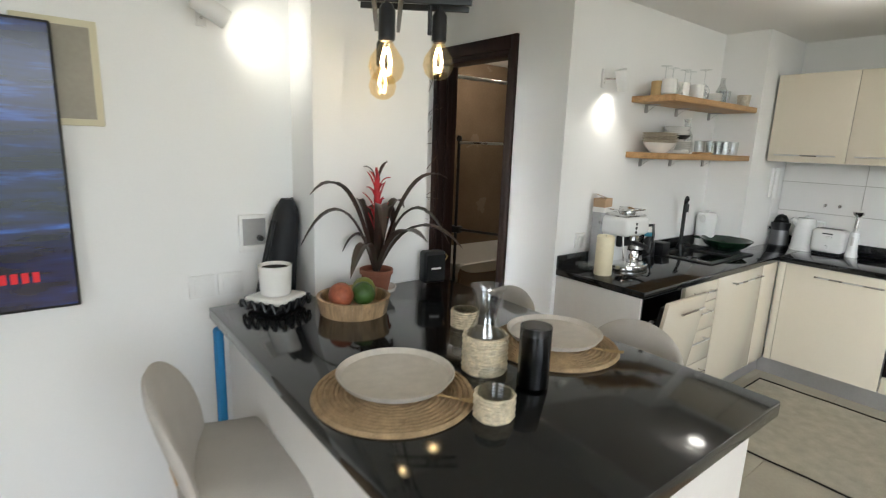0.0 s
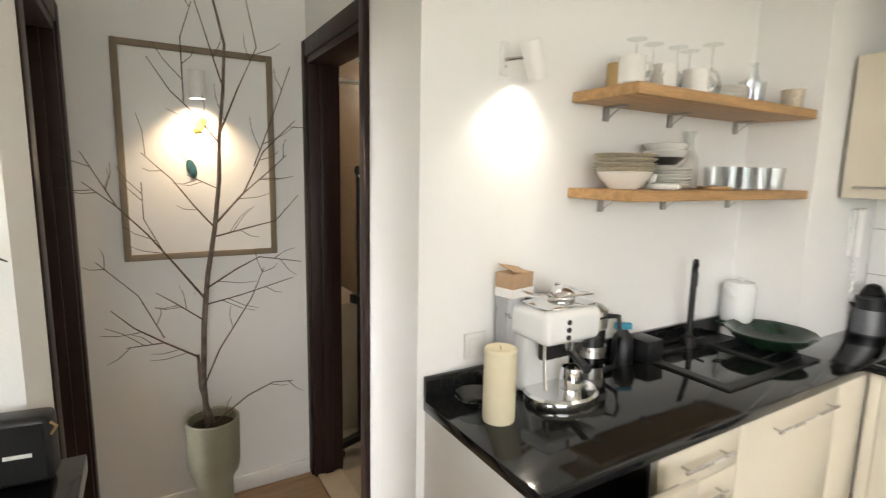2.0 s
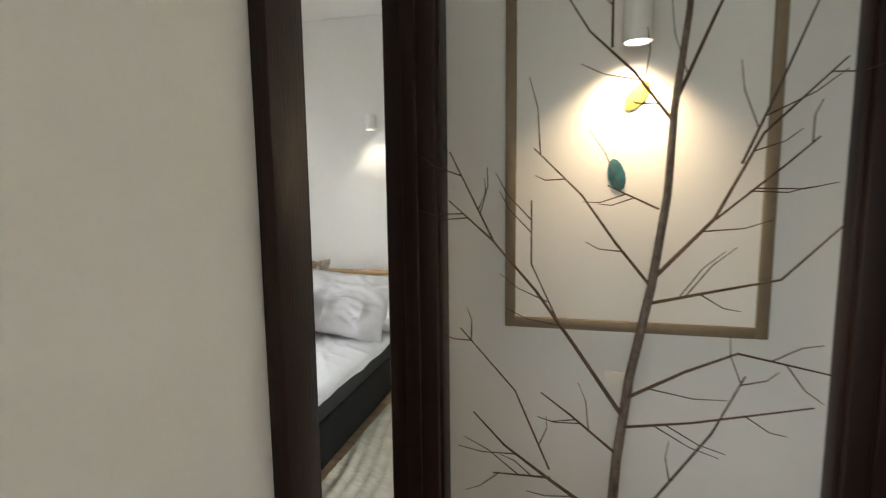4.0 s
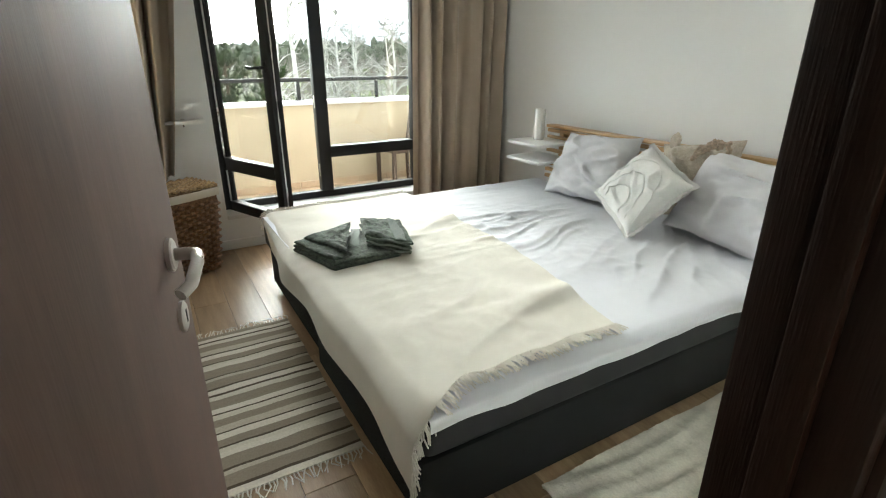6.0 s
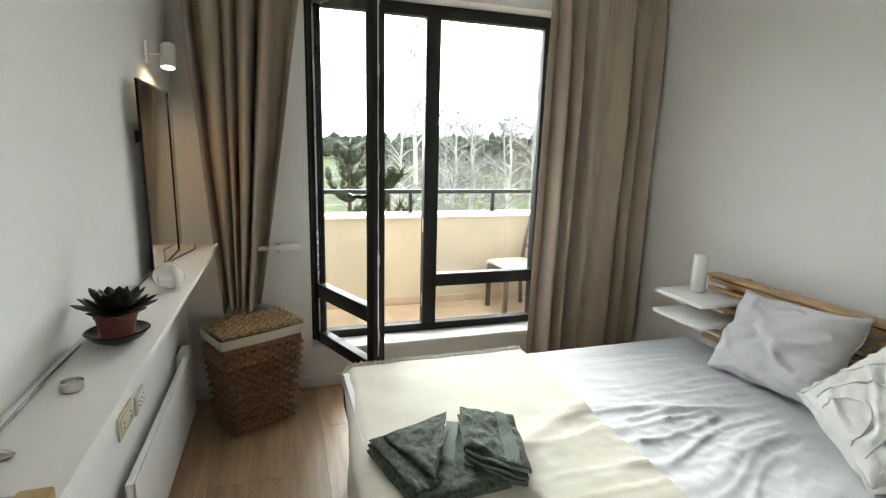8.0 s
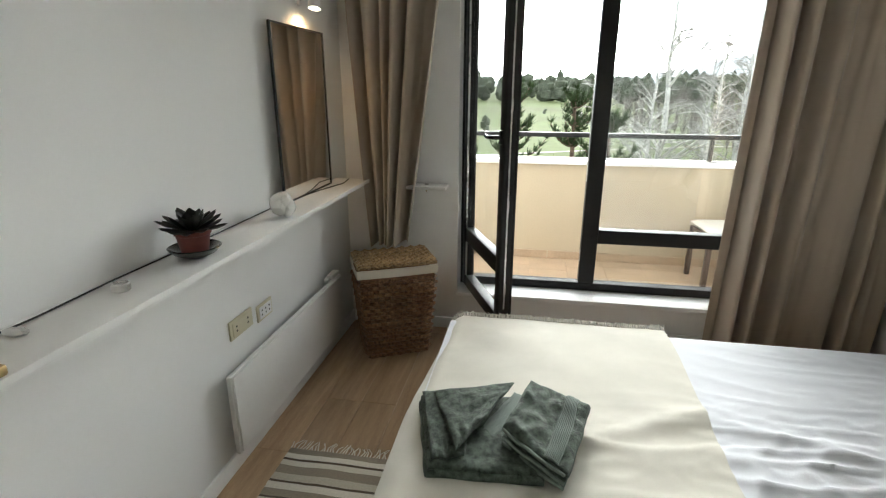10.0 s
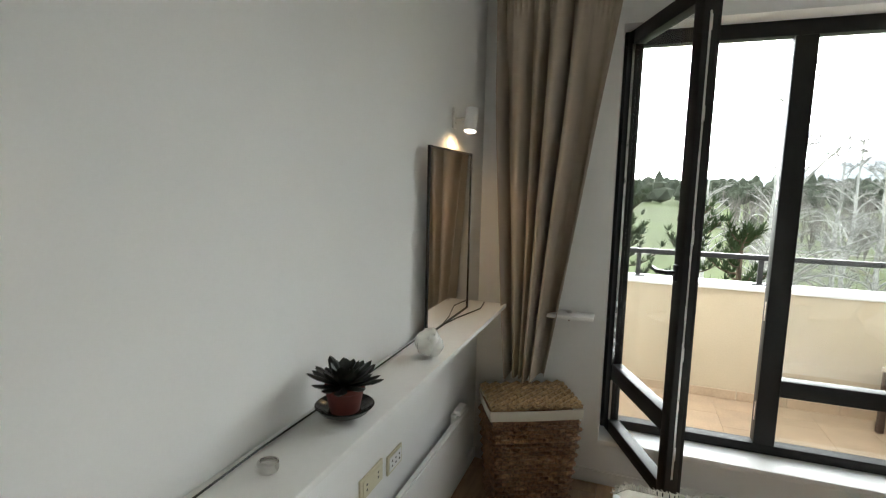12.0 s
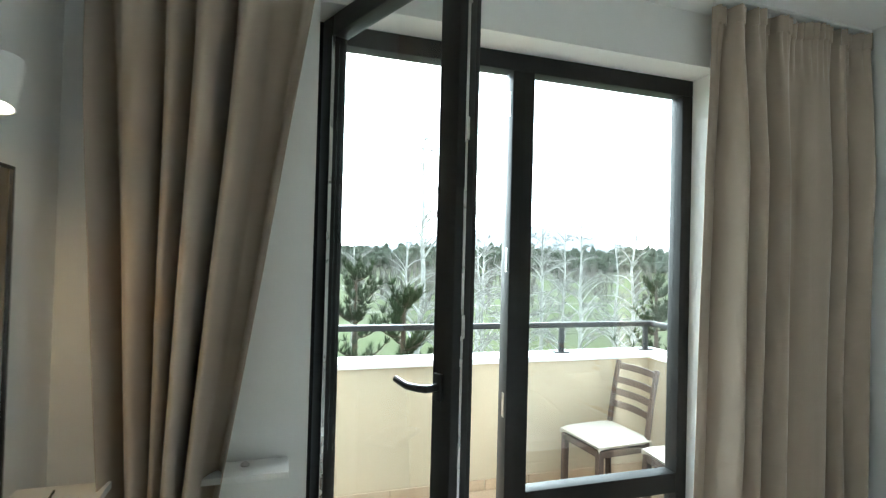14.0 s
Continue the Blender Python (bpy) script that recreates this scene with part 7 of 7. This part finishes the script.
for y in (1.745, 1.648):
    sw = thing("light_switch", (-0.97, y, 0.96), label="white square switch plate on the wall", category="switch", group="wall switches")
    part("plate", bx(-0.010, -0.044, -0.041, 0, 0.044, 0.041, 0.003), M_TRIM, sw)
    part("rocker", bx(-0.015, -0.028, -0.028, -0.010, 0.028, 0.028, 0.002), M_TRIM, sw)
# pendant lamp
pd = thing("pendant_lamp", (-1.55, 1.30, H1), label="black metal pendant with amber filament bulbs over the island", category="pendant lamp")
part("ceiling_plate", lathe(B(), [(0, 0), (0.06, 0), (0.06, -0.02), (0, -0.025)], 24), M_BLACK, pd)
part("drop_rod", tube(B(), [(0, 0, -0.02), (0, 0, -0.84)], 0.008, seg=8), M_BLACK, pd)
def pendant_bar(a, b, z):
    """A flat black bar between two points of the plan."""
    a, b = Vector((*a, z)), Vector((*b, z))
    d = b - a
    part("bar", bx(0, -0.006, -0.011, d.length, 0.006, 0.011, 0.002, m=Matrix.Translation(a) @ pose(0, 0, 0, 0, 0, math.degrees(math.atan2(d.y, d.x)))), M_BLACK, pd)
for o in (-0.03, 0.03):
    pendant_bar((0.045 + o, 0.105 - 0.7 * o), (-0.14 + o, -0.15 - 0.7 * o), -0.862)
    pendant_bar((-0.205 + o * 0.6, 0.165 + o), (0.185 + o * 0.6, -0.075 + o), -0.888)
for px, py, z0 in ((0.02, 0.035, -1.0), (-0.09, -0.045, -0.95)):
    part("stub_rod", tube(B(), [(px, py, -0.85), (px, py, z0)], 0.006, seg=8), M_BLACK, pd)
M_AMBER = pane_glass("amber_bulb_glass", (1.0, 0.945, 0.83), 0.07)
M_FIL = mat("glowing_filament", (1, 0.80, 0.52), 0.5, vary=0.01, bump=0, emit=2.6)
for x, y, z in ((-1.738, 1.455, 1.683), (-1.385, 1.253, 1.678), (-1.646, 1.225, 1.722)):
    lx, ly, lz = x + 1.55, y - 1.30, z - H1
    so = part("socket", lathe(B(), [(0, lz + 0.135), (0.014, lz + 0.135), (0.021, lz + 0.12), (0.021, lz + 0.055), (0.017, lz + 0.05), (0, lz + 0.05)], 18, at=(lx, ly, 0)), M_BLACK, pd)
    part("stem_rod", tube(B(), [(lx, ly, lz + 0.13), (lx, ly, -0.855)], 0.006, seg=8), M_BLACK, pd)
    bu = part("bulb", lathe(B(), [(0.013, lz + 0.055), (0.02, lz + 0.04), (0.04, lz + 0.012), (0.045, lz - 0.01), (0.038, lz - 0.035), (0.02, lz - 0.05), (0, lz - 0.054), (0, lz - 0.0525), (0.0195, lz - 0.0485), (0.0367, lz - 0.034), (0.0435, lz - 0.01), (0.0385, lz + 0.011), (0.0185, lz + 0.039), (0.0115, lz + 0.055)], 26, at=(lx, ly, 0)), M_AMBER, pd, "amber glass globe bulb")
    bu.visible_shadow = False
    bm = B()
    for k in range(4):
        a = k * 1.57
        tube(bm, [(lx + 0.006 * math.cos(a), ly + 0.006 * math.sin(a), lz + 0.035), (lx + 0.016 * math.cos(a), ly + 0.016 * math.sin(a), lz), (lx + 0.006 * math.cos(a + 0.8), ly + 0.006 * math.sin(a + 0.8), lz - 0.03)], 0.0022, seg=5)
    part("filament", bm, M_FIL, bu, "glowing filament")
    lamp("bulb_light", "POINT", pose(x, y, z), 0.035, WARM, 0.003)


# ---- outdoors beyond the balcony ----
M_GRASS = mat("winter_meadow", (0.135, 0.17, 0.07), 0.95, vary=0.25, scale=0.03, fine=0.6, color2=(0.095, 0.10, 0.055), bump=0.0, spec=0.03)
GZ = -6.5


def land(u, v):
    x = -900 + 1800 * u
    y = 6.8 + 1500 * v ** 2
    h = 0.0
    if y > 120:
        h = 7.0 * min(1, (y - 120) / 500) + 6 * noise.noise(Vector((x * 0.004, y * 0.004, 1))) * min(1, (y - 120) / 200)
    return (x, y, GZ + h)


structure("ground", sheet(B(), 80, 80, land), M_GRASS, "green winter meadow sloping to woods")
structure("ground_near", bx(-900, -600, GZ - 0.3, 900, 6.9, GZ - 0.02), M_GRASS, "ground around the building")
structure("path", sheet(B(), 60, 2, lambda u, v: (-10 + 170 * u, 62 + 14 * math.sin(u * 5) + 1.4 * v + 30 * u, GZ + 0.06)), mat("pale_path", (0.28, 0.26, 0.22), 0.9), "pale gravel path across the meadow")
# far hills, the distance haze put into their pale base colour
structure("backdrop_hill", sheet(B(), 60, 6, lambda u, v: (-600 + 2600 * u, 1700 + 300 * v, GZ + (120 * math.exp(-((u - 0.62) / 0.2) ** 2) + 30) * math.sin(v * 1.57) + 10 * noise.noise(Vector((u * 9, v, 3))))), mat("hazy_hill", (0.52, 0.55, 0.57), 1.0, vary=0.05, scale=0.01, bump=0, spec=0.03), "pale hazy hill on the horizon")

# far wood's base colour is lifted to put some haze into it
M_WOOD1 = mat("dark_wood_foliage", (0.115, 0.128, 0.095), 0.95, vary=0.4, scale=0.25, fine=2.5, bump=0, spec=0.03)
M_WOOD2 = mat("bare_brown_wood", (0.23, 0.21, 0.19), 0.95, vary=0.35, scale=0.3, fine=3, bump=0, spec=0.03)
ro = random.Random(8)


def wood_belt(name, n, y0, y1, x0, x1, hmin, hmax, material, label, pointed):
    bm = B()
    for _ in range(n):
        y = ro.uniform(y0, y1)
        x = ro.uniform(x0, x1) * (y / y1 + 0.15)
        base = land((x + 900) / 1800, max(0, (y - 6.8) / 1500) ** 0.5)[2]
        h = ro.uniform(hmin, hmax)
        w = h * ro.uniform(0.28, 0.45)
        k = 3 if pointed else 4
        for j in range(k):
            t = j / k
            c = Vector((x + ro.uniform(-0.2, 0.2) * w, y, base + h * (0.25 + 0.62 * t)))
            rr = w * ((1.05 - t) if pointed else (0.8 - 0.35 * abs(t - 0.35)))
            res = bmesh.ops.create_icosphere(bm, subdivisions=1, radius=1.0)
            sd = ro.uniform(0, 50)
            for v in res["verts"]:
                q = 1 + 0.55 * noise.noise(v.co * 1.7 + Vector((sd, 0, 0)))
                v.co = c + Vector((v.co.x * rr * q, v.co.y * rr * q, v.co.z * h * (0.30 if pointed else 0.26) * q))
    return tagged(part(name, bm, material), label, "trees", kind="stuff")


wood_belt("far_wood", 420, 230, 420, -330, 380, 8, 14, M_WOOD1, "dark mixed wood along the meadow's edge", False)
wood_belt("conifer_wood", 150, 240, 380, -300, 350, 11, 17, M_WOOD1, "pointed conifers rising from the far wood", True)
def thicket(name, n, y0, y1, x0, x1, material, label):
    """Leafless trees far off: upright sprays of thin tapered twigs."""
    verts, faces = [], []
    for _ in range(n):
        y = ro.uniform(y0, y1)
        x = ro.uniform(x0, x1) * (y / y1 + 0.15)
        base = Vector((x, y, land((x + 900) / 1800, max(0, (y - 6.8) / 1500) ** 0.5)[2]))
        h = ro.uniform(5, 9.5)
        for k in range(46):
            a, f = ro.uniform(0, 6.283), ro.uniform(0.0, 0.7)
            p = base + Vector((0, 0, h * f))
            L = h * (1 - f) * ro.uniform(0.35, 1.0)
            o = L * ro.uniform(0.1, 0.55)
            e = p + Vector((math.cos(a) * o, math.sin(a) * o, L))
            w = Vector((math.cos(a + 1.57), 0.3, 0)).normalized() * (0.10 if k < 3 else 0.045)
            i0 = len(verts)
            verts.extend((p - w, p + w, e))
            faces.append((i0, i0 + 1, i0 + 2))
    me = bpy.data.meshes.new(name)
    me.from_pydata(verts, [], faces)
    me.materials.append(material)
    return tagged(new(name, me), label, "trees", kind="stuff")


thicket("bare_wood", 330, 75, 220, 20, 330, M_WOOD2, "grey leafless thicket on the slope")
wood_belt("meadow_bushes", 40, 90, 200, -120, 120, 1.5, 4, M_WOOD1, "scattered dark bushes in the meadow", False)

M_BIRCH = mat("white_birch_bark", (0.56, 0.545, 0.52), 0.8, vary=0.25, scale=3, fine=12, bump=0.05)
M_TWIG = mat("pale_grey_twigs", (0.32, 0.305, 0.29), 0.9, vary=0.2, scale=3, bump=0)


def birch(at, h, seed, label):
    r = random.Random(seed)
    t = thing("birch_tree", at, 0, label, "tree")
    n = 12
    tr = [Vector((0.25 * noise.noise(Vector((k * 0.4, seed, 0))), 0.25 * noise.noise(Vector((k * 0.4, seed, 5))), h * k / n)) for k in range(n + 1)]
    part("trunk", tube(B(), tr, h * 0.0135, h * 0.0018, 8), M_BIRCH, t, "white birch trunk")
    tw = B()
    for b in range(32):
        f = r.uniform(0.30, 0.96)
        i = int(f * n)
        p = tr[i].lerp(tr[min(i + 1, n)], f * n - i)
        a = r.uniform(0, 6.283)
        L = h * (1.08 - f) * r.uniform(0.20, 0.36)
        d = Vector((math.cos(a), math.sin(a), 0))
        e = p + d * L * 0.85 + Vector((0, 0, L * r.uniform(0.25, 0.8)))
        m = p + d * L * 0.35 + Vector((0, 0, L * 0.45))
        path = bez(p, m, e, 6)
        part("limb", tube(B(), path, h * 0.0062 * (1.2 - f), h * 0.0014, 5), M_BIRCH, t)
        for _ in range(14):
            q = path[r.randrange(2, 7)]
            dd = Vector((r.uniform(-1, 1), r.uniform(-1, 1), r.uniform(-0.1, 1))).normalized()
            l2 = L * r.uniform(0.12, 0.35)
            e2 = q + dd * l2
            tube(tw, [q, q.lerp(e2, 0.5) + Vector((0, 0, 0.04 * l2)), e2], h * 0.0014, h * 0.0006, 3, caps=False)
            for _ in range(3):
                s2 = q.lerp(e2, r.uniform(0.3, 1))
                d2 = Vector((r.uniform(-1, 1), r.uniform(-1, 1), r.uniform(-0.6, 0.8))).normalized() * l2 * 0.5
                tube(tw, [s2, s2 + d2], h * 0.0006, h * 0.0003, 3, caps=False)
    part("crown", tw, M_TWIG, t, "fine leafless twigs", kind="stuff")
    return t


for x, y, h, sd in ((5.1, 22.7, 13.4, 1), (7.0, 22.8, 10.4, 2), (9.2, 22.0, 10.2, 3), (12.0, 22.0, 10.1, 4), (9.2, 31, 11.6, 5), (14.5, 30, 12.0, 6), (4.2, 36, 11, 7), (15.5, 23, 10.5, 8), (12.0, 34, 11.8, 9), (8.3, 24, 9.6, 10), (10.3, 25, 9.4, 11), (13.6, 26, 10.2, 12), (6.2, 30, 11.0, 13), (17.5, 27, 9.8, 14)):
    birch((x, y, GZ), h, sd, "tall bare white birch tree in the meadow")
M_NEEDLE = mat("pine_needles", (0.07, 0.098, 0.05), 0.7, vary=0.4, scale=4, bump=0, spec=0.03)


def pine(at, h, seed, label):
    r = random.Random(seed)
    t = thing("pine_tree", at, 0, label, "tree")
    part("trunk", tube(B(), [(0, 0, 0), (0.05, 0, h * 0.5), (0, 0, h)], h * 0.02, h * 0.004, 8), M_BARK, t)
    nd = B()
    for lv in range(13):
        z = h * (0.22 + 0.76 * lv / 12 + r.uniform(-0.02, 0.02))
        R = h * 0.25 * (1 - lv / 13.5) + 0.10
        for k in range(7):
            a = 6.283 * k / 7 + lv * 0.7 + r.uniform(-0.25, 0.25)
            L = R * r.uniform(0.5, 1.15)
            p = Vector((0, 0, z + h * r.uniform(-0.03, 0.03)))
            e = p + Vector((math.cos(a) * L, math.sin(a) * L, L * r.uniform(0.2, 0.75) + 0.1))
            path = bez(p, p + Vector((math.cos(a) * L * 0.6, math.sin(a) * L * 0.6, 0)), e, 5)
            part("limb", tube(B(), path, 0.02, 0.008, 4), M_BARK, t)
            for s in range(1, 6):
                for _ in range(20):
                    d = Vector((r.uniform(-1, 1), r.uniform(-1, 1), r.uniform(0.0, 1.3))).normalized()
                    d = (d + (e - p).normalized() * 0.6).normalized()
                    q = path[s] + d * 0.02
                    w = d.cross(Vector((0.3, 0.2, 1))).normalized() * 0.013
                    ln = r.uniform(0.12, 0.22)
                    v = [nd.verts.new(q - w), nd.verts.new(q + w), nd.verts.new(q + d * ln)]
                    nd.faces.new(v)
    part("crown", nd, M_NEEDLE, t, "clumps of dark green needles", kind="stuff")
    return t


for x, y, h, sd in ((1.1, 12.7, 7.75, 1), (-0.1, 13.2, 7.95, 2), (1.5, 10.4, 7.5, 3), (-2.2, 14, 7.8, 5), (8.6, 13.4, 7.55, 4)):
    pine((x, y, GZ), h, sd, "dark green pine tree below the balcony")

# ---- floor pieces ----
def plank_field(name, parent, x0, x1, y0, y1, w, length, material, rnd):
    cache = {}
    x = x0
    c = 0
    while x < x1 - 0.005:
        ww = min(w, x1 - x)
        y = y0 - rnd.choice((0.0, 0.33, 0.66)) * length
        while y < y1 - 0.005:
            a, b = max(y, y0), min(y + length, y1)
            if b - a > 0.02:
                key = (round(ww, 3), round(b - a, 3))
                if key not in cache:
                    bm = bx(-ww / 2 + 0.0007, -(b - a) / 2 + 0.0007, -0.012, ww / 2 - 0.0007, (b - a) / 2 - 0.0007, 0.0, 0.0012, 1)
                    finish(bm)
                    me = bpy.data.meshes.new("plank")
                    bm.to_mesh(me)
                    bm.free()
                    me.materials.append(material)
                    cache[key] = me
                o = new(name, cache[key])
                o.parent = parent
                o.location = (x + ww / 2, (a + b) / 2, 0.0)
            y += length
        x += w
        c += 1


rp = random.Random(3)
fl = thing("floor_bedroom", (0, 0, 0), label="light oak plank floor", category="floor", kind="structure")
plank_field("plank", fl, -0.87, 2.3, 0.93, 4.79, 0.185, 1.25, M_OAK, rp)
fl2 = thing("floor_living", (0, 0, 0), label="light oak plank floor", category="floor", kind="structure")
plank_field("plank", fl2, -3.2, -0.0, 0.0, 0.93, 0.185, 1.25, M_OAK, rp)
plank_field("plank", fl2, -3.2, -0.97, 0.93, 2.6, 0.185, 1.25, M_OAK, rp)
structure("floor_living_far", bx(-6.5, 2.602, -0.012, -0.97, 4.83, 0.0), M_OAK, "light oak floor")
structure("floor_living_side", bx(-6.5, -0.0, -0.012, -3.202, 2.6, 0.0), M_OAK, "light oak floor")
M_KTILE = mat("cream_floor_tile", (0.46, 0.42, 0.335), 0.22, vary=0.06, scale=3, bump=0.01, per_object=0.04)
fk = thing("floor_kitchen", (0, 0, 0), label="cream tiled kitchen floor", category="floor", kind="structure")
plank_field("tile", fk, -3.9, -1.125, -2.25, -0.003, 0.45, 0.45, M_KTILE, random.Random(1))
structure("floor_kitchen_far", bx(-6.5, -2.25, -0.012, -3.902, -0.003, 0.0), M_KTILE, "cream tiled kitchen floor")
fbal = thing("floor_balcony", (0, 0, 0), label="terracotta tiled balcony floor", category="floor", kind="structure")
plank_field("tile", fbal, -3.0, 2.58, 5.08, 6.42, 0.333, 0.333, M_BALTILE, random.Random(2))
plank_field("skirting_tile", fbal, 0, 0, 0, 0, 1, 1, M_BALTILE, rp)
for k in range(16):
    x = -2.95 + k * 0.345
    o = part("skirting_tile", bx(x, 6.408, 0.001, x + 0.335, 6.419, 0.075, 0.0015, 1), M_BALTILE, fbal)
